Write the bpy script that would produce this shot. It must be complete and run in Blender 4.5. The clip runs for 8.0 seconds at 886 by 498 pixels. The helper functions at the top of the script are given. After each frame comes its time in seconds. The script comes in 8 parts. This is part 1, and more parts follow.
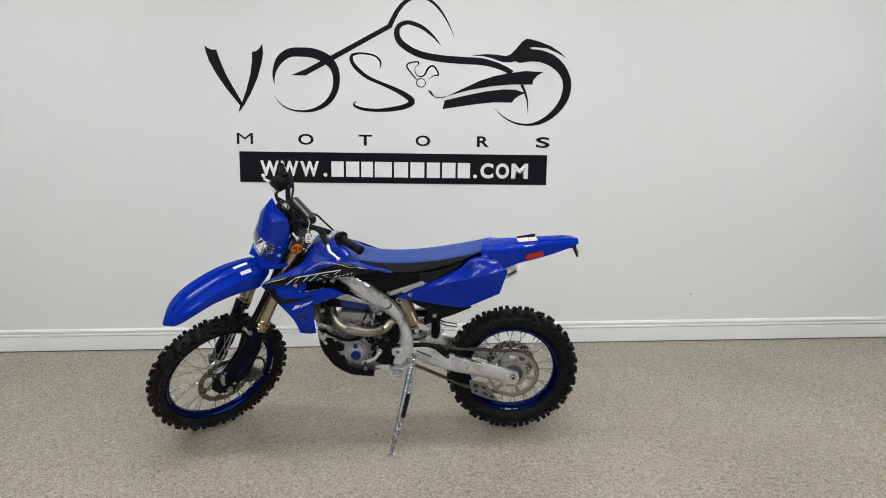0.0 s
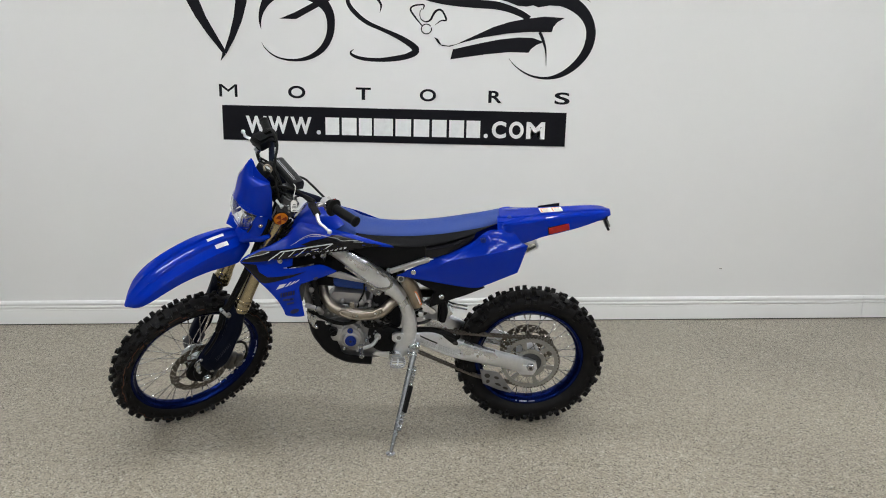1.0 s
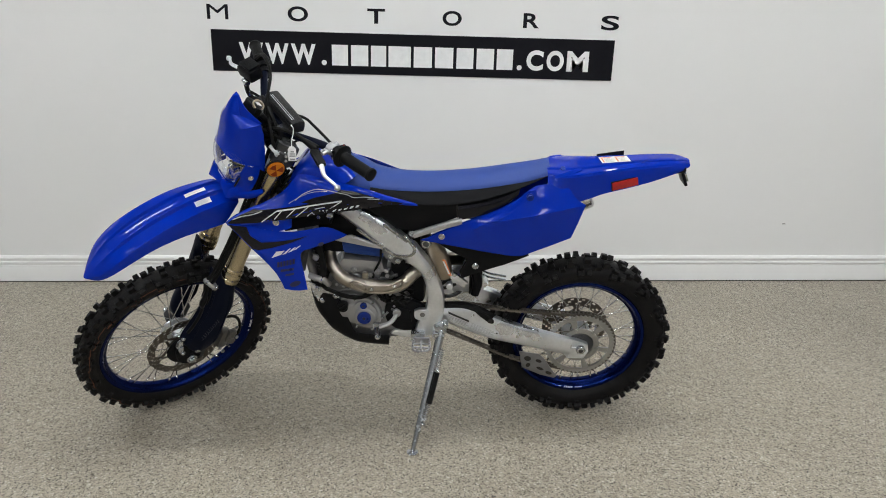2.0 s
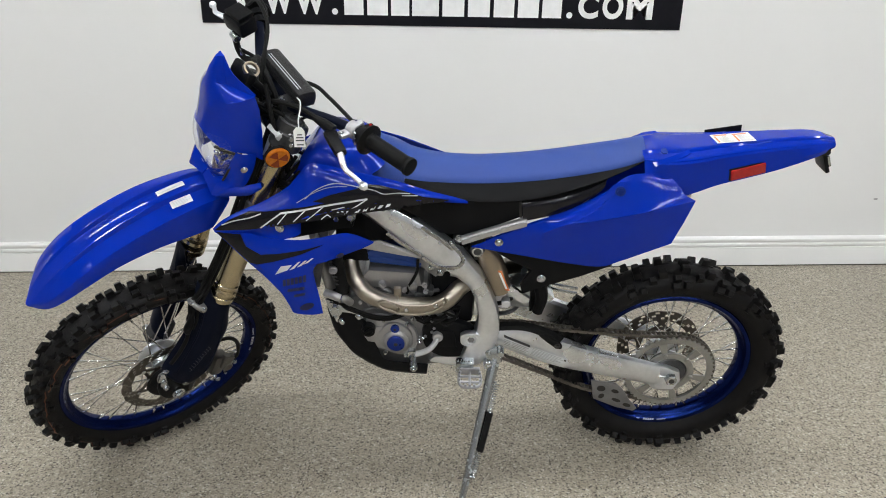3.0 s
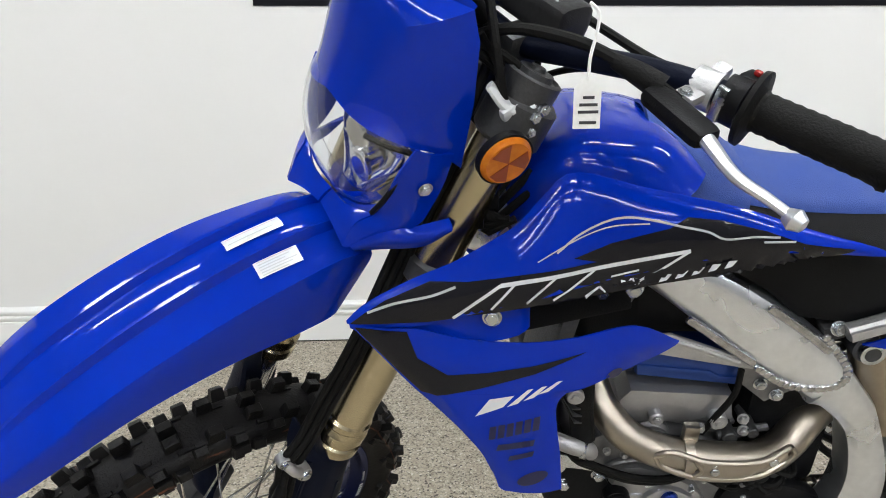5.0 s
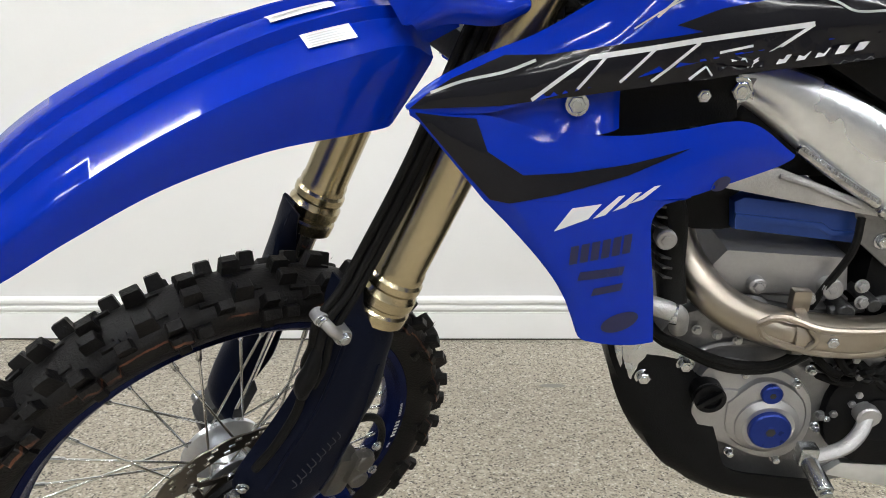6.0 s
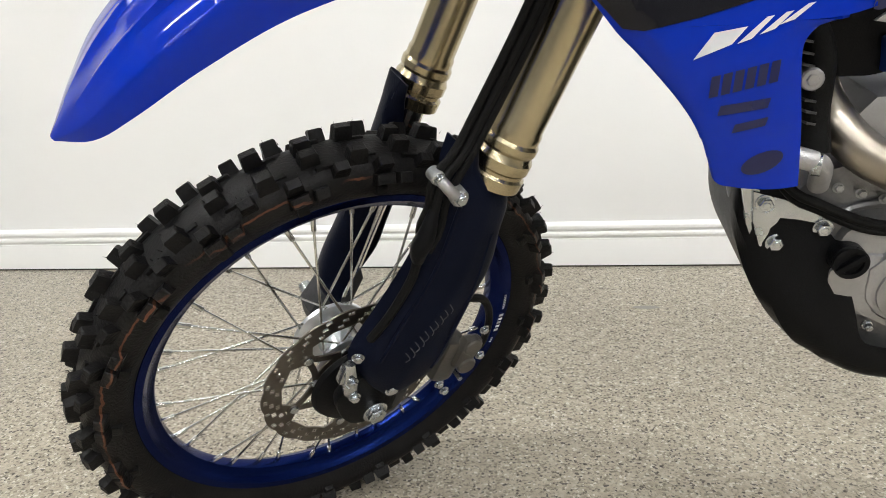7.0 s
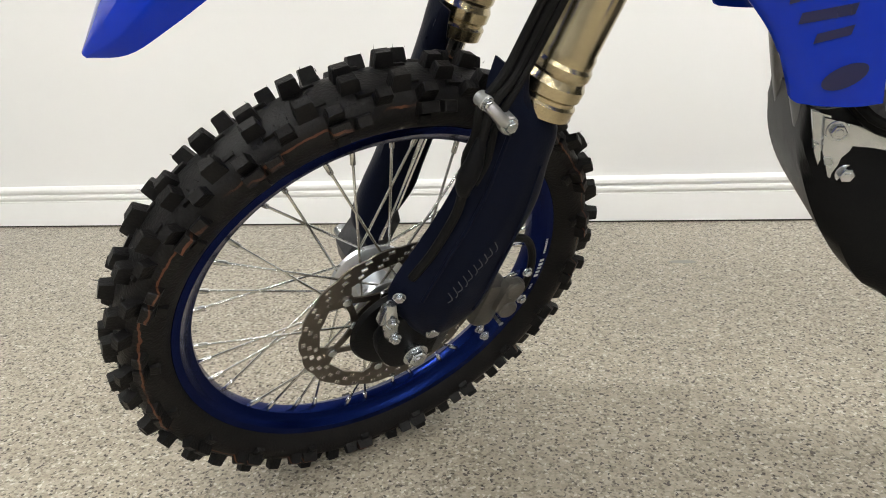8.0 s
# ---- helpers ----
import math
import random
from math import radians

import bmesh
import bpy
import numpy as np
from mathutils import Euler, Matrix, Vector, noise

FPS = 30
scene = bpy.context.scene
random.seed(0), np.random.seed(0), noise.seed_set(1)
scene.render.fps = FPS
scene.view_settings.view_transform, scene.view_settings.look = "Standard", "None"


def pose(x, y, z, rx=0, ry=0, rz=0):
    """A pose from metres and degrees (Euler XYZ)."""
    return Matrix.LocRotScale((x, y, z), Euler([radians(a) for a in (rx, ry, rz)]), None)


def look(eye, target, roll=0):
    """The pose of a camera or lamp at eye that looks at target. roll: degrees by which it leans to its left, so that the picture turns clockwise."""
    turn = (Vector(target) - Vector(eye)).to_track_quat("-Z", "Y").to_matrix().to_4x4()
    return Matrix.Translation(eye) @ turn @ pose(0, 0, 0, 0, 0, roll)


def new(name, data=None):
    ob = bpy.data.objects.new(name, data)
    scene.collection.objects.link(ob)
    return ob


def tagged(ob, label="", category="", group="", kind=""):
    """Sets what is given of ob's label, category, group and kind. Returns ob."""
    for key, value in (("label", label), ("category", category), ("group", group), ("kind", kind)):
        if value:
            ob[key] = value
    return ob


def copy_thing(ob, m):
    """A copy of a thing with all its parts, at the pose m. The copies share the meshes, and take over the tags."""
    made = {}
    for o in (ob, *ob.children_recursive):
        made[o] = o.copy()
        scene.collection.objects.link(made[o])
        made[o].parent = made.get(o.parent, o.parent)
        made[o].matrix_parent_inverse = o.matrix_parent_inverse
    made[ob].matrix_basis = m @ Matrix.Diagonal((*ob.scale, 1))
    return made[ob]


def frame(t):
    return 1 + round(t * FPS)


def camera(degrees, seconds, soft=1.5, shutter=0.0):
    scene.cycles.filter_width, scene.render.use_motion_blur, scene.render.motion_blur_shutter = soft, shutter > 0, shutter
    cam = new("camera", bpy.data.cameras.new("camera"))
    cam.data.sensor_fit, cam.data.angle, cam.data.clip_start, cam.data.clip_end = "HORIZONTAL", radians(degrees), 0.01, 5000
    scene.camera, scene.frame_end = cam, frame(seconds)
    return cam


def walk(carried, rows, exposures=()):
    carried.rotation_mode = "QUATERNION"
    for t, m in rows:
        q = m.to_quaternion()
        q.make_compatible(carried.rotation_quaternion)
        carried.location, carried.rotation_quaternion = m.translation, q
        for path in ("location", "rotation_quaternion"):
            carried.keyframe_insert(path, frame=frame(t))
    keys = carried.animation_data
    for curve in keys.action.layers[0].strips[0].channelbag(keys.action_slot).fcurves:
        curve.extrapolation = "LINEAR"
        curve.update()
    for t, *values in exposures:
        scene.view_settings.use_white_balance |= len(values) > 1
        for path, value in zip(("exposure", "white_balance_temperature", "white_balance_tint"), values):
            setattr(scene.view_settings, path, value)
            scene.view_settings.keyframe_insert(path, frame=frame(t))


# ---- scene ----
from mathutils.geometry import tessellate_polygon

cam = camera(65.83, 8.0, soft=1.0)
PATH = [
    (0, (0.274, 0.131, 1.522), (0.365, 2.101, 1.186), -0.17),
    (0.5, (0.294, 0.343, 1.524), (0.378, 2.303, 1.136), -0.02),
    (1, (0.258, 0.594, 1.482), (0.348, 2.542, 1.036), 0.40),
    (1.5, (0.214, 0.865, 1.446), (0.291, 2.794, 0.923), 0.49),
    (1.7, (0.203, 0.974, 1.434), (0.277, 2.892, 0.873), 0.61),
    (2.8, (0.127, 1.610, 1.395), (0.165, 3.473, 0.668), 0.12),
    (3, (0.088, 1.718, 1.381), (0.129, 3.575, 0.640), -0.02),
    (3.5, (0.028, 1.985, 1.360), (0.047, 3.828, 0.584), -0.58),
    (4, (-0.061, 2.239, 1.352), (-0.050, 4.081, 0.572), -0.95),
    (4.2, (-0.124, 2.331, 1.337), (-0.115, 4.179, 0.572), -1.07),
    (5.3, (-0.350, 2.603, 1.016), (-0.337, 4.525, 0.465), -1.05),
    (5.5, (-0.356, 2.606, 0.942), (-0.350, 4.544, 0.449), -0.70),
    (6, (-0.372, 2.608, 0.833), (-0.419, 4.562, 0.406), -0.44),
    (6.5, (-0.398, 2.605, 0.770), (-0.560, 4.543, 0.302), -1.59),
    (7, (-0.425, 2.600, 0.725), (-0.679, 4.509, 0.183), -2.64),
    (7.5, (-0.448, 2.613, 0.694), (-0.748, 4.498, 0.097), -3.09),
    (8, (-0.457, 2.620, 0.682), (-0.773, 4.490, 0.048), -3.23),
]

EXPOSURES = [(0.0, 0.10, 6450, 10), (1.5, 0.03, 6450, 10), (3.0, 0.28, 6450, 10), (4.2, 0.46, 6400, 10), (5.5, 0.60, 6500, 10), (7.0, 0.78, 6700, 10), (8.0, 0.74, 6800, 10)]
walk(cam, [(t, look(eye, target, roll)) for t, eye, target, roll in PATH], EXPOSURES)

# ---------------------------------------------------------------- light
world = bpy.data.worlds.new("world")
world.use_nodes = True
world.node_tree.nodes["Background"].inputs[0].default_value = (0.8, 0.85, 0.9, 1)
world.node_tree.nodes["Background"].inputs[1].default_value = 0.02
scene.world = world
LAMP = 40.0

ROOM_W, ROOM_E, ROOM_S, ROOM_N, ROOM_H = -5.2, 4.6, -4.6, 4.9215, 3.3


# ---------------------------------------------------------------- materials
def rgb(r, g, b):
    return (r, g, b, 1.0)


def material(name, color, rough=0.5, metal=0.0, color2=None, scale=30.0, mix=0.5, bump=0.0, bump_scale=200.0,
             coat=0.0, rough_var=0.1, fine=None, spec=0.5):
    """Principled material with a two-scale variation of colour and roughness and a fine relief."""
    m = bpy.data.materials.new(name)
    m.use_nodes = True
    nt = m.node_tree
    b = nt.nodes["Principled BSDF"]
    tc = nt.nodes.new("ShaderNodeTexCoord")
    n1 = nt.nodes.new("ShaderNodeTexNoise")
    n1.inputs["Scale"].default_value = scale
    n1.inputs["Detail"].default_value = 4
    nt.links.new(tc.outputs["Object"], n1.inputs["Vector"])
    n2 = nt.nodes.new("ShaderNodeTexNoise")
    n2.inputs["Scale"].default_value = fine or scale * 9
    nt.links.new(tc.outputs["Object"], n2.inputs["Vector"])
    add = nt.nodes.new("ShaderNodeMath")
    add.operation = "MULTIPLY_ADD"
    nt.links.new(n2.outputs["Fac"], add.inputs[0])
    add.inputs[1].default_value = 0.4
    nt.links.new(n1.outputs["Fac"], add.inputs[2])
    ramp = nt.nodes.new("ShaderNodeMapRange")
    ramp.inputs["From Min"].default_value = 0.45
    ramp.inputs["From Max"].default_value = 0.95
    ramp.inputs["To Min"].default_value = 0.0
    ramp.inputs["To Max"].default_value = mix
    nt.links.new(add.outputs[0], ramp.inputs["Value"])
    mx = nt.nodes.new("ShaderNodeMix")
    mx.data_type = "RGBA"
    mx.inputs["A"].default_value = rgb(*color)
    mx.inputs["B"].default_value = rgb(*(color2 or [min(1, c * 1.35 + 0.004) for c in color]))
    nt.links.new(ramp.outputs[0], mx.inputs["Factor"])
    nt.links.new(mx.outputs["Result"], b.inputs["Base Color"])
    rr = nt.nodes.new("ShaderNodeMapRange")
    rr.inputs["From Min"].default_value = 0.3
    rr.inputs["From Max"].default_value = 0.75
    rr.inputs["To Min"].default_value = max(0.02, rough - rough_var * rough)
    rr.inputs["To Max"].default_value = min(1.0, rough + rough_var * rough)
    nt.links.new(n1.outputs["Fac"], rr.inputs["Value"])
    nt.links.new(rr.outputs[0], b.inputs["Roughness"])
    b.inputs["Metallic"].default_value = metal
    b.inputs["Coat Weight"].default_value = coat
    b.inputs["Coat Roughness"].default_value = 0.05
    b.inputs["Specular IOR Level"].default_value = spec
    if bump:
        n3 = nt.nodes.new("ShaderNodeTexNoise")
        n3.inputs["Scale"].default_value = bump_scale
        n3.inputs["Detail"].default_value = 3
        nt.links.new(tc.outputs["Object"], n3.inputs["Vector"])
        bp = nt.nodes.new("ShaderNodeBump")
        bp.inputs["Strength"].default_value = bump
        bp.inputs["Distance"].default_value = 0.002
        nt.links.new(n3.outputs["Fac"], bp.inputs["Height"])
        nt.links.new(bp.outputs["Normal"], b.inputs["Normal"])
    return m


def flake_floor():
    """Epoxy floor with decorative chips of tan, white, grey and near-black."""
    m = bpy.data.materials.new("flake_epoxy")
    m.use_nodes = True
    nt = m.node_tree
    b = nt.nodes["Principled BSDF"]
    tc = nt.nodes.new("ShaderNodeTexCoord")
    warp = nt.nodes.new("ShaderNodeTexNoise")
    warp.inputs["Scale"].default_value = 260
    nt.links.new(tc.outputs["Object"], warp.inputs["Vector"])
    vm = nt.nodes.new("ShaderNodeVectorMath")
    vm.operation = "MULTIPLY_ADD"
    nt.links.new(warp.outputs["Color"], vm.inputs[0])
    vm.inputs[1].default_value = (0.004, 0.004, 0.0)
    nt.links.new(tc.outputs["Object"], vm.inputs[2])
    vor = nt.nodes.new("ShaderNodeTexVoronoi")
    vor.inputs["Scale"].default_value = 240
    nt.links.new(vm.outputs[0], vor.inputs["Vector"])
    sep = nt.nodes.new("ShaderNodeSeparateColor")
    nt.links.new(vor.outputs["Color"], sep.inputs[0])
    ramp = nt.nodes.new("ShaderNodeValToRGB")
    ramp.color_ramp.interpolation = "CONSTANT"
    e = ramp.color_ramp.elements
    e[0].position, e[0].color = 0.0, rgb(0.105, 0.094, 0.083)
    e[1].position, e[1].color = 0.065, rgb(0.339, 0.302, 0.241)
    for p, c in ((0.42, (0.294, 0.263, 0.210)), (0.62, (0.374, 0.336, 0.275)), (0.80, (0.220, 0.196, 0.159)), (0.93, (0.49, 0.45, 0.385))):
        q = e.new(p)
        q.color = rgb(*c)
    nt.links.new(sep.outputs[0], ramp.inputs[0])
    big = nt.nodes.new("ShaderNodeTexNoise")
    big.inputs["Scale"].default_value = 1.3
    big.inputs["Detail"].default_value = 5
    nt.links.new(tc.outputs["Object"], big.inputs["Vector"])
    mr = nt.nodes.new("ShaderNodeMapRange")
    mr.inputs["From Min"].default_value = 0.3
    mr.inputs["From Max"].default_value = 0.7
    mr.inputs["To Min"].default_value = 0.93
    mr.inputs["To Max"].default_value = 1.10
    nt.links.new(big.outputs["Fac"], mr.inputs["Value"])
    mid = nt.nodes.new("ShaderNodeTexNoise")
    mid.inputs["Scale"].default_value = 42
    mid.inputs["Detail"].default_value = 4
    mid.inputs["Roughness"].default_value = 0.65
    nt.links.new(tc.outputs["Object"], mid.inputs["Vector"])
    mm = nt.nodes.new("ShaderNodeMapRange")
    mm.inputs["From Min"].default_value = 0.3
    mm.inputs["From Max"].default_value = 0.7
    mm.inputs["To Min"].default_value = 0.82
    mm.inputs["To Max"].default_value = 1.16
    nt.links.new(mid.outputs["Fac"], mm.inputs["Value"])
    both = nt.nodes.new("ShaderNodeMath")
    both.operation = "MULTIPLY"
    nt.links.new(mr.outputs[0], both.inputs[0])
    nt.links.new(mm.outputs[0], both.inputs[1])
    chips = nt.nodes.new("ShaderNodeTexNoise")
    chips.inputs["Scale"].default_value = 105
    chips.inputs["Detail"].default_value = 2
    nt.links.new(tc.outputs["Object"], chips.inputs["Vector"])
    dark = nt.nodes.new("ShaderNodeMapRange")
    dark.inputs["From Min"].default_value = 0.33
    dark.inputs["From Max"].default_value = 0.43
    dark.inputs["To Min"].default_value = 0.56
    dark.inputs["To Max"].default_value = 1.04
    nt.links.new(chips.outputs["Fac"], dark.inputs["Value"])
    speck = nt.nodes.new("ShaderNodeMath")
    speck.operation = "MULTIPLY"
    nt.links.new(both.outputs[0], speck.inputs[0])
    nt.links.new(dark.outputs[0], speck.inputs[1])
    mul = nt.nodes.new("ShaderNodeVectorMath")
    mul.operation = "SCALE"
    nt.links.new(ramp.outputs["Color"], mul.inputs[0])
    nt.links.new(speck.outputs[0], mul.inputs["Scale"])
    nt.links.new(mul.outputs[0], b.inputs["Base Color"])
    b.inputs["Roughness"].default_value = 0.20
    b.inputs["Specular IOR Level"].default_value = 0.16
    bp = nt.nodes.new("ShaderNodeBump")
    bp.inputs["Strength"].default_value = 0.10
    bp.inputs["Distance"].default_value = 0.001
    nt.links.new(sep.outputs[1], bp.inputs["Height"])
    nt.links.new(bp.outputs["Normal"], b.inputs["Normal"])
    return m


def emission(name, color, strength):
    m = bpy.data.materials.new(name)
    m.use_nodes = True
    nt = m.node_tree
    nt.nodes.remove(nt.nodes["Principled BSDF"])
    e = nt.nodes.new("ShaderNodeEmission")
    e.inputs[0].default_value = rgb(*color)
    e.inputs[1].default_value = strength
    nt.links.new(e.outputs[0], nt.nodes["Material Output"].inputs[0])
    return m


def clear_plastic(name, color, rough=0.03):
    m = bpy.data.materials.new(name)
    m.use_nodes = True
    b = m.node_tree.nodes["Principled BSDF"]
    b.inputs["Base Color"].default_value = rgb(*color)
    b.inputs["Transmission Weight"].default_value = 1.0
    b.inputs["Roughness"].default_value = rough
    b.inputs["IOR"].default_value = 1.45
    return m


def tyre_rubber(name, ring, half):
    """Black rubber with a thin broken brown seam round the shoulder at radius ring."""
    m = material(name, (0.0045, 0.0045, 0.005), 0.50, 0, (0.011, 0.010, 0.010), 40, 0.8, 0.5, 300, spec=0.19)
    nt = m.node_tree
    b = nt.nodes["Principled BSDF"]
    tc = nt.nodes.new("ShaderNodeTexCoord")
    sx = nt.nodes.new("ShaderNodeSeparateXYZ")
    nt.links.new(tc.outputs["Object"], sx.inputs[0])
    comb = nt.nodes.new("ShaderNodeCombineXYZ")
    nt.links.new(sx.outputs["X"], comb.inputs["X"])
    nt.links.new(sx.outputs["Z"], comb.inputs["Y"])
    ln = nt.nodes.new("ShaderNodeVectorMath")
    ln.operation = "LENGTH"
    nt.links.new(comb.outputs[0], ln.inputs[0])
    nz = nt.nodes.new("ShaderNodeTexNoise")
    nz.inputs["Scale"].default_value = 45
    nt.links.new(tc.outputs["Object"], nz.inputs["Vector"])
    wob = nt.nodes.new("ShaderNodeMath")
    wob.operation = "MULTIPLY_ADD"
    nt.links.new(nz.outputs["Fac"], wob.inputs[0])
    wob.inputs[1].default_value = 0.012
    nt.links.new(ln.outputs["Value"], wob.inputs[2])
    dist = nt.nodes.new("ShaderNodeMath")
    dist.operation = "COMPARE"
    nt.links.new(wob.outputs[0], dist.inputs[0])
    dist.inputs[1].default_value = ring + 0.006
    dist.inputs[2].default_value = 0.0013
    side = nt.nodes.new("ShaderNodeMath")
    side.operation = "GREATER_THAN"
    ab = nt.nodes.new("ShaderNodeMath")
    ab.operation = "ABSOLUTE"
    nt.links.new(sx.outputs["Y"], ab.inputs[0])
    nt.links.new(ab.outputs[0], side.inputs[0])
    side.inputs[1].default_value = half
    both = nt.nodes.new("ShaderNodeMath")
    both.operation = "MULTIPLY"
    nt.links.new(dist.outputs[0], both.inputs[0])
    patchy = nt.nodes.new("ShaderNodeTexNoise")
    patchy.inputs["Scale"].default_value = 16
    nt.links.new(tc.outputs["Object"], patchy.inputs["Vector"])
    gaps = nt.nodes.new("ShaderNodeMapRange")
    gaps.inputs["From Min"].default_value = 0.42
    gaps.inputs["From Max"].default_value = 0.56
    nt.links.new(patchy.outputs["Fac"], gaps.inputs["Value"])
    seam = nt.nodes.new("ShaderNodeMath")
    seam.operation = "MULTIPLY"
    nt.links.new(side.outputs[0], seam.inputs[0])
    nt.links.new(gaps.outputs[0], seam.inputs[1])
    nt.links.new(seam.outputs[0], both.inputs[1])
    src = b.inputs["Base Color"].links[0].from_socket
    mx = nt.nodes.new("ShaderNodeMix")
    mx.data_type = "RGBA"
    nt.links.new(both.outputs[0], mx.inputs["Factor"])
    nt.links.new(src, mx.inputs["A"])
    mx.inputs["B"].default_value = rgb(0.105, 0.042, 0.022)
    nt.links.new(mx.outputs["Result"], b.inputs["Base Color"])
    return m


WALL_PAINT = material("white_wall_paint", (0.80, 0.80, 0.795), 0.6, 0, (0.83, 0.83, 0.825), 1.5, 0.6, 0.06, 350)
# grey for the unseen walls, chosen to deepen blacks and reflections
UNSEEN_WALL_GREY = material("unseen_wall_grey", (0.22, 0.22, 0.225), 0.6, 0, (0.26, 0.26, 0.26), 2.0, 0.5, 0.06, 300)
# unseen ceiling greyed so that the lamps reflect as crisper streaks
UNSEEN_CEIL_GREY = material("unseen_ceiling_grey", (0.50, 0.50, 0.495), 0.8, 0, None, 3, 0.2, 0.1, 150)
TRIM_PAINT = material("white_trim_paint", (0.86, 0.86, 0.855), 0.35, 0, (0.80, 0.80, 0.795), 6, 0.4, 0.03, 80)
FLOOR_MAT = flake_floor()
VINYL_BLACK = material("black_wall_vinyl", (0.006, 0.006, 0.009), 0.45, 0, (0.013, 0.013, 0.016), 8, 0.5, 0.03, 300, spec=0.10)
VINYL_WHITE = material("white_vinyl", (0.8, 0.8, 0.8), 0.45)
DARK_GAP = material("dark_joint", (0.02, 0.018, 0.016), 0.8)
SCUFF = material("grey_scuff", (0.25, 0.25, 0.25), 0.7)

BLUE = material("blue_plastic", (0.0004, 0.020, 0.335), 0.07, 0, (0.0006, 0.025, 0.39), 14, 0.5, 0.008, 60, spec=0.24)
BLUE_SEAT = material("blue_seat_vinyl", (0.010, 0.046, 0.25), 0.55, 0, (0.014, 0.057, 0.30), 20, 0.5, 0.5, 900)
BLACK_SEAT = material("black_seat_vinyl", (0.0065, 0.0065, 0.0075), 0.58, 0, (0.012, 0.012, 0.013), 20, 0.5, 0.5, 900, spec=0.09)
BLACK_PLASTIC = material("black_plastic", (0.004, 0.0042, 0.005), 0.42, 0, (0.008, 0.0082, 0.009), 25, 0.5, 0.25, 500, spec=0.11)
NAVY_PLASTIC = material("dark_navy_plastic", (0.0032, 0.0048, 0.013), 0.44, 0, (0.0055, 0.0078, 0.019), 18, 0.6, 0.2, 400, spec=0.06)
GLOSS_BLACK = material("black_decal", (0.005, 0.005, 0.008), 0.14, 0, (0.009, 0.009, 0.013), 12, 0.4, coat=0.25, spec=0.16)
DECAL_WHITE = material("silver_white_decal", (0.62, 0.63, 0.66), 0.3, 0, None, 30, 0.2)
DECAL_NAVY = material("navy_decal", (0.004, 0.006, 0.05), 0.3, 0, None, 30, 0.2)
RUBBER = material("black_rubber", (0.005, 0.005, 0.005), 0.6, 0, (0.010, 0.010, 0.010), 60, 0.6, 0.4, 400, spec=0.12)
ALU = material("brushed_aluminium", (0.66, 0.685, 0.725), 0.31, 0.97, (0.83, 0.855, 0.90), 10, 1.0, 0.045, 240, rough_var=0.22)
CAST = material("cast_engine_alloy", (0.19, 0.19, 0.20), 0.42, 0.8, (0.30, 0.30, 0.31), 20, 0.7, 0.35, 500, rough_var=0.3)
CAST_LIGHT = material("rough_light_alloy", (0.42, 0.42, 0.43), 0.5, 0.85, (0.56, 0.56, 0.57), 40, 0.7, 0.4, 300)
DARK_CAST = material("dark_engine_alloy", (0.045, 0.047, 0.05), 0.5, 0.6, (0.1, 0.1, 0.105), 25, 0.7, 0.3, 400)
STEEL = material("zinc_plated_steel", (0.55, 0.57, 0.59), 0.26, 1.0, (0.42, 0.46, 0.50), 60, 0.6, 0.05, 300)
WELD = material("bright_weld_metal", (0.62, 0.63, 0.65), 0.18, 1.0, (0.30, 0.30, 0.31), 90, 1.0, 0.2, 500)
CHROME = material("polished_steel", (0.75, 0.75, 0.74), 0.12, 1.0)
SPOKE_STEEL = material("spoke_steel", (0.60, 0.60, 0.58), 0.22, 1.0)
DISC_STEEL = material("brake_disc_steel", (0.125, 0.110, 0.095), 0.36, 0.9, (0.18, 0.16, 0.14), 40, 0.6)
SPROCKET_ALU = material("sprocket_alloy", (0.34, 0.345, 0.34), 0.32, 1.0)
PIPE = material("exhaust_titanium", (0.40, 0.365, 0.315), 0.33, 1.0, (0.31, 0.27, 0.225), 7, 0.7, rough_var=0.15)
GOLD = material("champagne_fork_tube", (0.47, 0.40, 0.265), 0.24, 1.0, (0.52, 0.45, 0.31), 10, 0.5)
BRONZE = material("shock_body_bronze", (0.30, 0.25, 0.19), 0.3, 0.9)
RIM_BLUE = material("blue_anodised_rim", (0.0020, 0.010, 0.082), 0.25, 0.92, (0.0026, 0.013, 0.105), 15, 0.5)
PLUG_BLUE = material("blue_anodised_plug", (0.005, 0.024, 0.20), 0.3, 0.6)
COVER_BLUE = material("blue_head_cover", (0.01, 0.04, 0.20), 0.35, 0.4)
CHAIN_MAT = material("oiled_chain_steel", (0.10, 0.092, 0.082), 0.32, 0.85, (0.20, 0.185, 0.165), 120, 0.7)
TYRE_F = tyre_rubber("front_tyre_rubber", 0.322, 0.028)
TYRE_R = material("rear_tyre_rubber", (0.0045, 0.0045, 0.005), 0.50, 0, (0.011, 0.010, 0.010), 40, 0.8, 0.5, 300, spec=0.14)
LENS = clear_plastic("clear_lens", (0.95, 0.97, 1.0))
AMBER = material("amber_reflector", (0.58, 0.18, 0.010), 0.15, 0, (0.42, 0.10, 0.006), 120, 0.8, 0.3, 700, coat=0.1, spec=0.2)
RED = material("red_reflector", (0.42, 0.012, 0.012), 0.18, 0, (0.3, 0.008, 0.008), 120, 0.8, 0.3, 700, coat=0.4)
REFLECTOR_SILVER = material("lamp_bowl_silver", (0.66, 0.67, 0.69), 0.10, 1.0)
PAPER = material("white_paper", (0.78, 0.78, 0.76), 0.6)
INK = material("dark_ink", (0.03, 0.03, 0.035), 0.6)
ORANGE = material("orange_print", (0.7, 0.2, 0.06), 0.5)
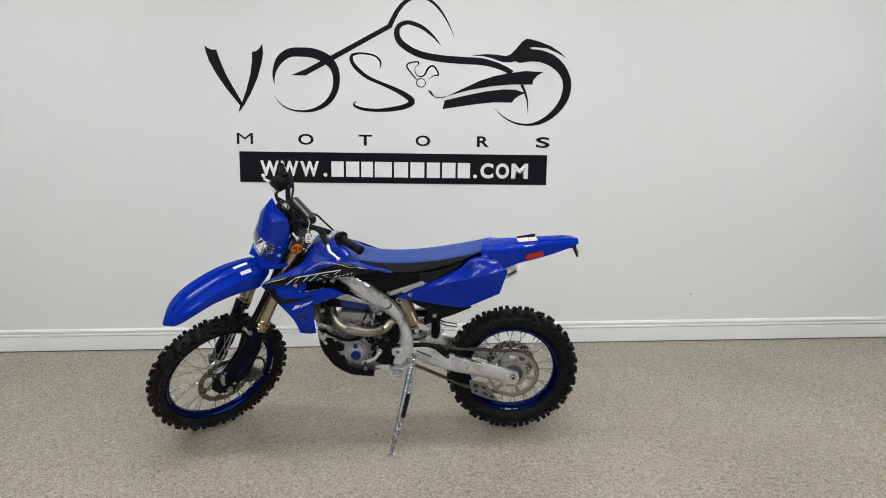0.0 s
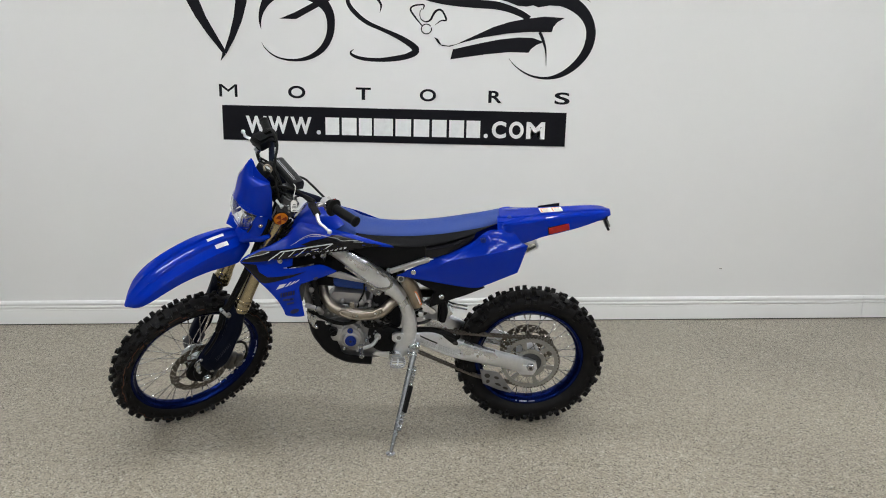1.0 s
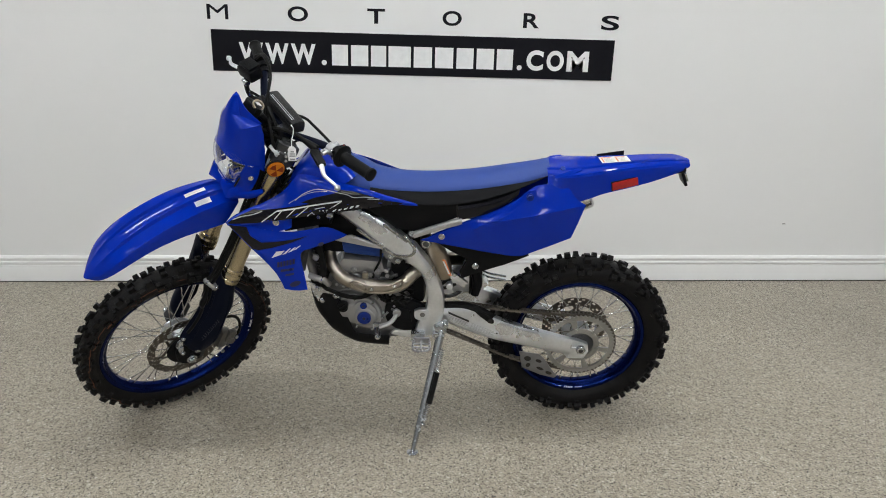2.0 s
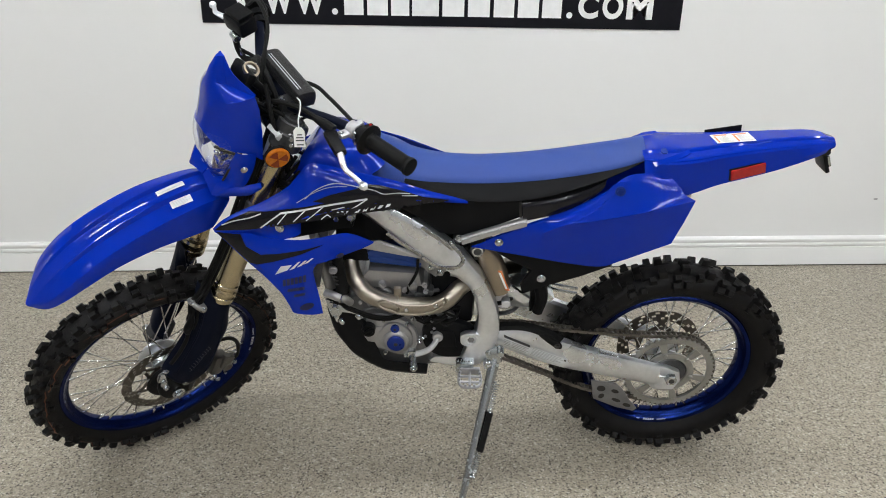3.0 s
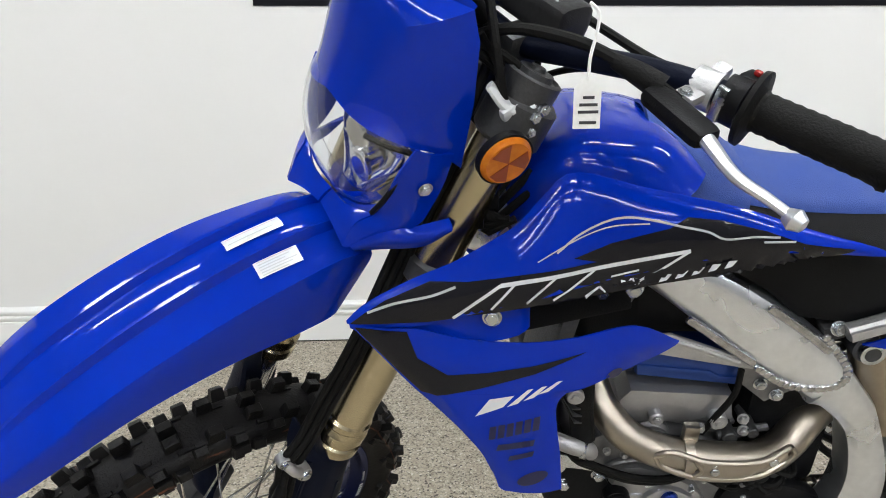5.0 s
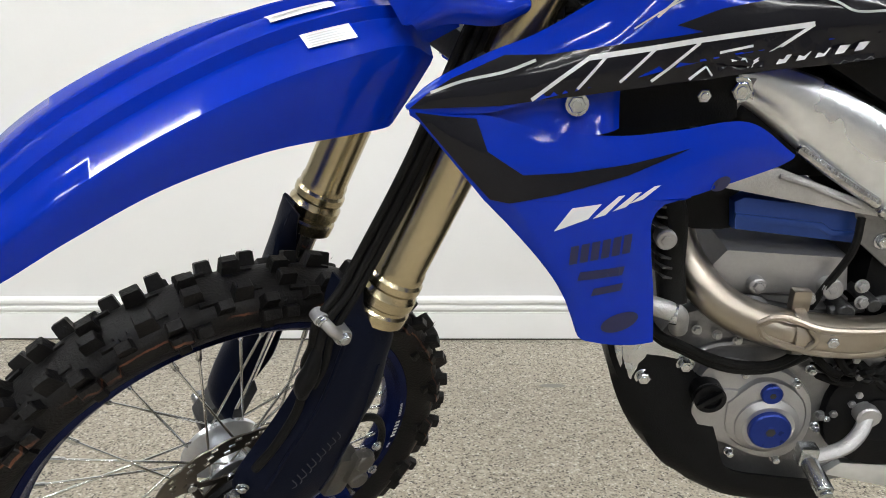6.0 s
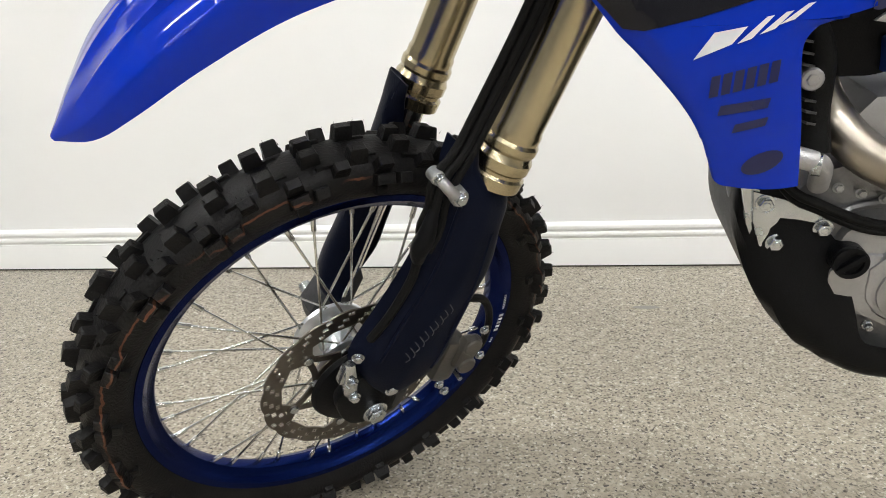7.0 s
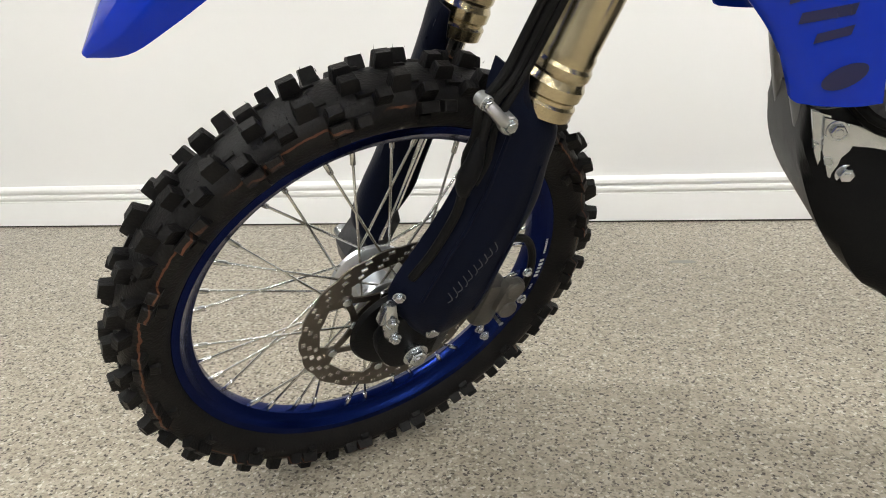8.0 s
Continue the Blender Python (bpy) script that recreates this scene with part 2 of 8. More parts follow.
GREY_PRINT = material("grey_print", (0.36, 0.37, 0.38), 0.5)
LABEL_GREY = material("label_small_print", (0.50, 0.51, 0.53), 0.4)
CAST_MID = material("cast_cover_alloy", (0.36, 0.36, 0.37), 0.38, 0.8, (0.44, 0.44, 0.45), 22, 0.7, 0.25, 450)
LABEL_SILVER = material("silver_label", (0.66, 0.68, 0.70), 0.35, 0.2)
CALLIPER = material("calliper_alloy", (0.11, 0.105, 0.095), 0.42, 0.7, (0.17, 0.16, 0.15), 25, 0.6, 0.25, 400)
PAD_FOAM = material("textured_pad_cover", (0.010, 0.010, 0.011), 0.38, 0, (0.03, 0.03, 0.032), 220, 0.7, 0.6, 900, spec=0.2)
MARK_GREY = material("rubbed_grey_plastic", (0.032, 0.035, 0.045), 0.5)
GREY_PLASTIC = material("grey_plastic", (0.35, 0.35, 0.35), 0.4, 0.3)


# ---------------------------------------------------------------- mesh helpers
def mesh_part(name, verts, faces, mat, parent=None, label="", m=None, angle=35.0, smooth=True):
    me = bpy.data.meshes.new(name)
    me.from_pydata([tuple(v) for v in verts], [], faces)
    bm = bmesh.new()
    bm.from_mesh(me)
    bmesh.ops.recalc_face_normals(bm, faces=bm.faces)
    bm.to_mesh(me)
    bm.free()
    if smooth:
        me.polygons.foreach_set("use_smooth", [True] * len(me.polygons))
        me.set_sharp_from_angle(angle=radians(angle))
    me.materials.append(mat)
    ob = new(name, me)
    if parent:
        ob.parent = parent
    if m is not None:
        ob.matrix_basis = m
    if label:
        tagged(ob, label)
    return ob


def joined(*pieces):
    verts, faces = [], []
    for v, f in pieces:
        k = len(verts)
        verts += list(v)
        faces += [tuple(i + k for i in q) for q in f]
    return verts, faces


def moved(piece, m):
    return [m @ Vector(v) for v in piece[0]], piece[1]


def mirrored(piece):
    return [(v[0], -v[1], v[2]) for v in piece[0]], [tuple(reversed(q)) for q in piece[1]]


def smooth_line(points, n):
    """n points evenly along a Catmull-Rom curve through points."""
    p = [Vector(q) for q in points]
    if len(p) == 2:
        return [p[0].lerp(p[1], i / (n - 1)) for i in range(n)]
    ext = [p[0] * 2 - p[1], *p, p[-1] * 2 - p[-2]]
    fine = []
    for i in range(1, len(ext) - 2):
        a, b, c, d = ext[i - 1:i + 3]
        for k in range(12):
            t = k / 12
            fine.append(0.5 * ((2 * b) + (c - a) * t + (2 * a - 5 * b + 4 * c - d) * t * t + (3 * b - a - 3 * c + d) * t ** 3))
    fine.append(p[-1])
    run = [0.0]
    for a, b in zip(fine, fine[1:]):
        run.append(run[-1] + (b - a).length)
    out, j = [], 0
    for i in range(n):
        s = run[-1] * i / (n - 1)
        while j < len(run) - 2 and run[j + 1] < s:
            j += 1
        w = (s - run[j]) / max(1e-9, run[j + 1] - run[j])
        out.append(fine[j].lerp(fine[j + 1], min(1, max(0, w))))
    return out


def skin(rails, nu=32, nv=0, thick=0.003):
    """A shell through the rails (curves along it), with thickness."""
    rows = [smooth_line(r, nu) for r in rails]
    if nv:
        cols = [smooth_line([r[i] for r in rows], nv) for i in range(nu)]
        rows = [[cols[i][j] for i in range(nu)] for j in range(nv)]
    nv = len(rows)
    verts = [v for r in rows for v in r]
    nrm = []
    for j in range(nv):
        for i in range(nu):
            du = rows[j][min(i + 1, nu - 1)] - rows[j][max(i - 1, 0)]
            dv = rows[min(j + 1, nv - 1)][i] - rows[max(j - 1, 0)][i]
            q = du.cross(dv)
            nrm.append(q.normalized() if q.length > 1e-9 else Vector((0, 0, 1)))
    k = len(verts)
    verts = verts + [v - q * thick for v, q in zip(verts, nrm)]
    faces = []
    for j in range(nv - 1):
        for i in range(nu - 1):
            a, b, c, d = j * nu + i, j * nu + i + 1, (j + 1) * nu + i + 1, (j + 1) * nu + i
            faces += [(a, b, c, d), (k + d, k + c, k + b, k + a)]
    for i in range(nu - 1):
        faces += [(i + 1, i, k + i, k + i + 1), ((nv - 1) * nu + i, (nv - 1) * nu + i + 1, k + (nv - 1) * nu + i + 1, k + (nv - 1) * nu + i)]
    for j in range(nv - 1):
        faces += [(j * nu, (j + 1) * nu, k + (j + 1) * nu, k + j * nu), ((j + 1) * nu + nu - 1, j * nu + nu - 1, k + j * nu + nu - 1, k + (j + 1) * nu + nu - 1)]
    return verts, faces


def tube(points, r, n=10, steps=0, flat=1.0):
    """A round bar through the points; r is one radius or one for each point."""
    k = steps or max(6, len(points) * 5)
    if not isinstance(r, (list, tuple)):
        r = [r] * len(points)
    rr = [q.x for q in smooth_line([Vector((v, i * 0.0, 0)) + Vector((0, i, 0)) for i, v in enumerate(r)], k)]
    line = smooth_line(points, k)
    verts, faces = [], []
    up = Vector((0.13, 0.31, 0.94))
    for i, p in enumerate(line):
        d = (line[min(i + 1, k - 1)] - line[max(i - 1, 0)]).normalized()
        s = d.cross(up)
        if s.length < 0.2:
            s = d.cross(Vector((1, 0, 0)))
        s.normalize()
        u = s.cross(d)
        up = u
        verts += [p + (s * math.cos(2 * math.pi * j / n) + u * math.sin(2 * math.pi * j / n) * flat) * rr[i] for j in range(n)]
    for i in range(k - 1):
        faces += [(i * n + j, i * n + (j + 1) % n, (i + 1) * n + (j + 1) % n, (i + 1) * n + j) for j in range(n)]
    faces += [tuple(range(n - 1, -1, -1)), tuple((k - 1) * n + j for j in range(n))]
    return verts, faces


def lathe(profile, n=48, closed=False):
    """Turns (radius, y) points round the y axis."""
    verts, faces, k = [], [], len(profile)
    for i in range(n):
        a = 2 * math.pi * i / n
        verts += [(r * math.cos(a), y, r * math.sin(a)) for r, y in profile]
    for i in range(n):
        q = (i + 1) % n
        for j in range(k if closed else k - 1):
            w = (j + 1) % k
            faces.append((i * k + j, i * k + w, q * k + w, q * k + j))
    return verts, faces


def rod(a, b, r, n=12, r2=None):
    """A straight bar from a to b with flat ends, given small chamfers."""
    a, b = Vector(a), Vector(b)
    r2 = r if r2 is None else r2
    d = b - a
    c = min(0.15 * min(r, r2), 0.2 * d.length)
    q = d.to_track_quat("Y", "Z").to_matrix().to_4x4()
    v, f = lathe([(0.0001, 0), (r - c, 0), (r, c), (r2, d.length - c), (r2 - c, d.length), (0.0001, d.length)], n)
    return moved((v, f), Matrix.Translation(a) @ q)


def block(center, size, bevel=0.003, turn=(0, 0, 0)):
    bm = bmesh.new()
    bmesh.ops.create_cube(bm, size=1.0)
    bmesh.ops.scale(bm, vec=size, verts=bm.verts)
    if bevel:
        bmesh.ops.bevel(bm, geom=bm.edges[:], offset=bevel, segments=2, affect="EDGES", profile=0.6)
    bmesh.ops.transform(bm, matrix=pose(*center, *turn), verts=bm.verts)
    bm.verts.index_update()
    out = [v.co.copy() for v in bm.verts], [tuple(v.index for v in f.verts) for f in bm.faces]
    bm.free()
    return out


def prism(outline, y0, y1, bevel=0.003, rounded=0):
    """A plate with the side outline (x, z), from y0 to y1."""
    pts = [(x, 0, z) for x, z in outline]
    if rounded:
        pts = [tuple(v) for v in smooth_line([*pts, pts[0]], rounded)][:-1]
    bm = bmesh.new()
    f = bm.faces.new([bm.verts.new((x, y0, z)) for x, _, z in pts])
    r = bmesh.ops.extrude_face_region(bm, geom=[f])
    vs = [g for g in r["geom"] if isinstance(g, bmesh.types.BMVert)]
    bmesh.ops.translate(bm, verts=vs, vec=(0, y1 - y0, 0))
    bmesh.ops.recalc_face_normals(bm, faces=bm.faces)
    if bevel:
        bmesh.ops.bevel(bm, geom=[e for e in bm.edges if abs(e.verts[0].co.y - e.verts[1].co.y) < 1e-6], offset=bevel, segments=2, affect="EDGES", profile=0.6)
    bmesh.ops.triangulate(bm, faces=[f for f in bm.faces if len(f.verts) > 4])
    bm.verts.index_update()
    out = [v.co.copy() for v in bm.verts], [tuple(v.index for v in f.verts) for f in bm.faces]
    bm.free()
    return out


def beam(top, bottom, y_out, y_in, n=24, ch=0.25):
    """A hollow-section beam between a top and a bottom line (x, z); y_out and y_in are a value or (start, end)."""
    a = smooth_line([(x, 0, z) for x, z in top], n)
    b = smooth_line([(x, 0, z) for x, z in bottom], n)
    yo = y_out if isinstance(y_out, (list, tuple)) else (y_out, y_out)
    yi = y_in if isinstance(y_in, (list, tuple)) else (y_in, y_in)
    verts, faces = [], []
    for i in range(n):
        t = i / (n - 1)
        o, w = yo[0] + (yo[1] - yo[0]) * t, yi[0] + (yi[1] - yi[0]) * t
        d = b[i] - a[i]
        c = min(ch, 0.008 / max(d.length, 1e-6))
        cy = 0.008 if o > w else -0.008
        for k, y in ((0, o - cy * 1.4), (c * 0.35, o - cy * 0.4), (c, o), (0.25, o + cy * 0.5), (0.5, o + cy * 0.68), (0.75, o + cy * 0.5), (1 - c, o), (1 - c * 0.35, o - cy * 0.4), (1, o - cy * 1.4), (1, w + cy), (1 - c, w), (c, w), (0, w + cy)):
            q = a[i] + d * k
            verts.append(Vector((q.x, y, q.z)))
    k = 13
    for i in range(n - 1):
        faces += [(i * k + j, i * k + (j + 1) % k, (i + 1) * k + (j + 1) % k, (i + 1) * k + j) for j in range(k)]
    faces += [tuple(range(k)), tuple((n - 1) * k + j for j in range(k))]
    return verts, faces


def decal(outline, target, lift=0.0012, cell=0.012, rounded=0):
    """A thin printed film with the side outline (x, z), laid on a panel's left face."""
    from_y = 0.6
    pts = [(x, 0, z) for x, z in outline]
    if rounded:
        pts = [tuple(v) for v in smooth_line([*pts, pts[0]], rounded)][:-1]
    bm = bmesh.new()
    f = bm.faces.new([bm.verts.new((x, 0, z)) for x, _, z in pts])
    bmesh.ops.triangulate(bm, faces=[f])
    for _ in range(5):
        long = [e for e in bm.edges if e.calc_length() > cell]
        if not long:
            break
        bmesh.ops.subdivide_edges(bm, edges=long, cuts=1)
        bmesh.ops.triangulate(bm, faces=[q for q in bm.faces if len(q.verts) > 3])
    last = 0.2
    for v in bm.verts:
        hit = target.ray_cast(Vector((v.co.x, from_y, v.co.z)), Vector((0, -1, 0)))
        if hit[0] is None:
            near = target.find_nearest(Vector((v.co.x, last, v.co.z)))
            last = near[0].y
            v.co = (v.co.x, last + lift, v.co.z)
        else:
            last = hit[0].y
            v.co.y = last + lift
    bm.verts.index_update()
    out = [v.co.copy() for v in bm.verts], [tuple(v.index for v in q.verts) for q in bm.faces]
    bm.free()
    return out


def stroke(points, n=40):
    """A flat ribbon in the wall plane through (u, v, width)."""
    line = smooth_line(points, n)
    verts, faces = [], []
    for i, p in enumerate(line):
        d = line[min(i + 1, n - 1)] - line[max(i - 1, 0)]
        s = Vector((-d.y, d.x)).normalized() * max(0.15, p.z) * 0.5
        verts += [(p.x + s.x, p.y + s.y), (p.x - s.x, p.y - s.y)]
    for i in range(n - 1):
        faces.append((2 * i, 2 * i + 1, 2 * i + 3, 2 * i + 2))
    return verts, faces


def bvh_of(piece):
    from mathutils import bvhtree
    return bvhtree.BVHTree.FromPolygons([Vector(v) for v in piece[0]], piece[1])


# ---------------------------------------------------------------- the room
def slab(name, x0, x1, y0, y1, z0, z1, mat, label, category):
    v, f = block(((x0 + x1) / 2, (y0 + y1) / 2, (z0 + z1) / 2), (x1 - x0, y1 - y0, z1 - z0), 0)
    return tagged(mesh_part(name, v, f, mat, smooth=False), label, category, kind="structure")


slab("floor", ROOM_W - 0.15, ROOM_E + 0.15, ROOM_S - 0.15, ROOM_N + 0.15, -0.15, 0.0, FLOOR_MAT, "grey-beige epoxy floor with fine decorative flakes", "floor")
slab("wall_north", ROOM_W, ROOM_E, ROOM_N, ROOM_N + 0.15, 0.0, ROOM_H, WALL_PAINT, "smooth white painted wall behind the motorcycle", "wall")
# unseen walls added round the room, dark to shape the reflected light
slab("wall_south", ROOM_W, ROOM_E, ROOM_S - 0.15, ROOM_S, 0.0, ROOM_H, UNSEEN_WALL_GREY, "unseen wall closing the room, grey to darken reflections", "wall")
slab("wall_west", ROOM_W - 0.15, ROOM_W, ROOM_S - 0.15, ROOM_N + 0.15, 0.0, ROOM_H, UNSEEN_WALL_GREY, "unseen side wall, grey to darken reflections", "wall")
slab("wall_east", ROOM_E, ROOM_E + 0.15, ROOM_S - 0.15, ROOM_N + 0.15, 0.0, ROOM_H, UNSEEN_WALL_GREY, "unseen side wall, grey to darken reflections", "wall")
slab("ceiling", ROOM_W - 0.15, ROOM_E + 0.15, ROOM_S - 0.15, ROOM_N + 0.15, ROOM_H, ROOM_H + 0.12, UNSEEN_CEIL_GREY, "unseen flat ceiling, greyed to sharpen lamp reflections", "ceiling")


def baseboard(name, x0, x1, label):
    """Moulded skirting along the north wall, with a small dark gap under it."""
    prof = [(0.0, 0.006), (0.0150, 0.006), (0.0150, 0.090), (0.0145, 0.092), (0.0095, 0.0935), (0.0095, 0.0975), (0.0150, 0.0985), (0.0180, 0.103), (0.0180, 0.110), (0.0155, 0.114), (0.0100, 0.1155),
            (0.0100, 0.1205), (0.0160, 0.1215), (0.0185, 0.126), (0.0175, 0.134), (0.0120, 0.141), (0.0070, 0.144), (0.0, 0.145)]
    k = len(prof)
    verts = [(x, ROOM_N - d, z * 1.10) for x in (x0, x1) for d, z in prof]
    faces = [(i, i + 1, k + i + 1, k + i) for i in range(k - 1)] + [tuple(range(k)), tuple(range(2 * k - 1, k - 1, -1))]
    return tagged(mesh_part(name, verts, faces, TRIM_PAINT, angle=25), label, "baseboard", kind="structure")


baseboard("baseboard", ROOM_W, 3.310, "white moulded baseboard along the foot of the wall")
baseboard("baseboard", 3.313, ROOM_E, "white moulded baseboard after a butt joint")
# dark strip set in the gap, its shadow put into the colour
v, f = block(((ROOM_W + ROOM_E) / 2, ROOM_N - 0.006, 0.004), (ROOM_E - ROOM_W, 0.011, 0.007), 0)
tagged(mesh_part("trim", v, f, DARK_GAP, smooth=False), "dark shadow gap between baseboard and floor", "gap", kind="structure")


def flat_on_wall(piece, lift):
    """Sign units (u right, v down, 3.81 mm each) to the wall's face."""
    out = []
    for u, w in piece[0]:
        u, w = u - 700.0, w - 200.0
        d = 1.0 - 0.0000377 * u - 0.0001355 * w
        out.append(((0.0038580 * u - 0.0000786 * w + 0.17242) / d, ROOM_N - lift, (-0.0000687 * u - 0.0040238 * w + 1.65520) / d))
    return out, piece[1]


def outline_shape(points, n=0):
    """A filled flat shape with the outline (u, v)."""
    pts = [Vector((u, w, 0)) for u, w in points]
    if n:
        pts = smooth_line([*pts, pts[0]], n)[:-1]
    return [(p.x, p.y) for p in pts], [tuple(q) for q in tessellate_polygon([pts])]



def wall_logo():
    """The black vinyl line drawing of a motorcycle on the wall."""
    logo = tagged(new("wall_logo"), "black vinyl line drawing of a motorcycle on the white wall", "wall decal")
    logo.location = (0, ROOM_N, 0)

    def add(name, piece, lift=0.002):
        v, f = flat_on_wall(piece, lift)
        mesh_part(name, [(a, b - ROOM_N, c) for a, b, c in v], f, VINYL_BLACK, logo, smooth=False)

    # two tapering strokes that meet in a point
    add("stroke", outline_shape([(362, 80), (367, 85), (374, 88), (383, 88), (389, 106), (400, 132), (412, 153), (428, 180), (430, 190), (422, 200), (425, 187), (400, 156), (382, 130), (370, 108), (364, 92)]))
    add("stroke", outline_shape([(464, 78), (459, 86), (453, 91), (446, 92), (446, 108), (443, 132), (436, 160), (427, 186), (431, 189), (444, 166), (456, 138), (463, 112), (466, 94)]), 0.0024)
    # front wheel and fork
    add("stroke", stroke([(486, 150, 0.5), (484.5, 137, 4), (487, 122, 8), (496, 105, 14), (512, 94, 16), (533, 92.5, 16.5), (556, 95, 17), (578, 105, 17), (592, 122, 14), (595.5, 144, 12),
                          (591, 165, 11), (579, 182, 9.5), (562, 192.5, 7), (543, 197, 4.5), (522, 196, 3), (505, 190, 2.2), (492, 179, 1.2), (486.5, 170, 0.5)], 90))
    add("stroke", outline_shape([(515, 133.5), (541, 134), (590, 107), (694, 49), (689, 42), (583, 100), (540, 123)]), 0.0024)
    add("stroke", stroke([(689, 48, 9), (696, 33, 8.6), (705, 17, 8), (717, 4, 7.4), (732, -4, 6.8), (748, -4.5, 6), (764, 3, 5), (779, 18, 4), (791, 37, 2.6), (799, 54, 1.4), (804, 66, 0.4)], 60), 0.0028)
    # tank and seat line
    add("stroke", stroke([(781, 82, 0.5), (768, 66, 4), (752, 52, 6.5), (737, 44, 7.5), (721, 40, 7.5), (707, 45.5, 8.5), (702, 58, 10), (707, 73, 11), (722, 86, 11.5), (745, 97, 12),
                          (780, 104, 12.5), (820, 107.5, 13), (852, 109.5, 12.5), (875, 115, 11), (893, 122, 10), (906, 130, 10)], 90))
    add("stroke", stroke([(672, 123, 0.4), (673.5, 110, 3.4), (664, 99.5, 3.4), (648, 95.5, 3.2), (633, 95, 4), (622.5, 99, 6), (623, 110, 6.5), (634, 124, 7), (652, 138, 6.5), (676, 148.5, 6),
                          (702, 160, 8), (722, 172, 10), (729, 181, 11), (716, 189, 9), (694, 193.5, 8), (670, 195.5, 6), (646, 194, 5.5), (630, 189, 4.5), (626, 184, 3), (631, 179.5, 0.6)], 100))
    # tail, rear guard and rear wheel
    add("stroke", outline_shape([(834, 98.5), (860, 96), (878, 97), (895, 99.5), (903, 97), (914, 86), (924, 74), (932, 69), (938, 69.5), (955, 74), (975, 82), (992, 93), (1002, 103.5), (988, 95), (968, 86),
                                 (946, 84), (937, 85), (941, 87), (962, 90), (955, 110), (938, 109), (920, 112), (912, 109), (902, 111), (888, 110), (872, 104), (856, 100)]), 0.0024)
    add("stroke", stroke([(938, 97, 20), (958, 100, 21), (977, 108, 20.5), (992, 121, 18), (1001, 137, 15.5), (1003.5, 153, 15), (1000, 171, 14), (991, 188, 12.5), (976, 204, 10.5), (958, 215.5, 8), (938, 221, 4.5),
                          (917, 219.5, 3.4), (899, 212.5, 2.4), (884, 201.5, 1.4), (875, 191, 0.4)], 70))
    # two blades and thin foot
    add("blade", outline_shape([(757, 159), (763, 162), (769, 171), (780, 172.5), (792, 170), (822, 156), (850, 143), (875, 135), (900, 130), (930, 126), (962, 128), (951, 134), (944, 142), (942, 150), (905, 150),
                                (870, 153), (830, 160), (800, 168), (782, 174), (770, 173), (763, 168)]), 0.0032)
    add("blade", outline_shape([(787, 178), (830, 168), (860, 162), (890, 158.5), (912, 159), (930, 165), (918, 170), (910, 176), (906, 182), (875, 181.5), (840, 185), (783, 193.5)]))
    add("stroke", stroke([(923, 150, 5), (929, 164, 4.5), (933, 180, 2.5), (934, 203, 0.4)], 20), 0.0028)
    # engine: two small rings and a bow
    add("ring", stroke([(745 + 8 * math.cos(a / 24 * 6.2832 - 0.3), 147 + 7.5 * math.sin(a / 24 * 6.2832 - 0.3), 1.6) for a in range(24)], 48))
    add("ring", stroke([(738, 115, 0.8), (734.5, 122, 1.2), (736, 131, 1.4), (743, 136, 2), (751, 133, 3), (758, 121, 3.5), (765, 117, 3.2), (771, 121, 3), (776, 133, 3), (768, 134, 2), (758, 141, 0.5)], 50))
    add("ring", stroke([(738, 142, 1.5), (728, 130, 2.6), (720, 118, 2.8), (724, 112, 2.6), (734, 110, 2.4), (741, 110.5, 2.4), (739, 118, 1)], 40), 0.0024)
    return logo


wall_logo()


def letters(text, size, width, mat, depth=0.001, bold=0.0):
    """The outline of text as a mesh in (x right, z up), with its left foot at the origin, width metres wide."""
    cu = bpy.data.curves.new("type", "FONT")
    cu.body = text
    cu.size = size
    cu.offset = bold
    ob = new("type", cu)
    dg = bpy.context.evaluated_depsgraph_get()
    me = bpy.data.meshes.new_from_object(ob.evaluated_get(dg))
    pts = [v.co.copy() for v in me.vertices]
    faces = [tuple(p.vertices) for p in me.polygons]
    bpy.data.objects.remove(ob)
    bpy.data.meshes.remove(me)
    bpy.data.curves.remove(cu)
    x0, x1 = min(p.x for p in pts), max(p.x for p in pts)
    y0, y1 = min(p.y for p in pts), max(p.y for p in pts)
    return [((p.x - x0) / (x1 - x0) * width, 0, (p.y - y0) / (y1 - y0) * size) for p in pts], faces


# the lettering hangs a little down to the right
SIGN = Matrix.Translation((-0.902, ROOM_N, 1.190)) @ Matrix.Rotation(radians(0.98), 4, "Y") @ Matrix.Diagonal((1.0285, 1, 1.015, 1)) @ Matrix.Translation((0.787, 0, -1.142))


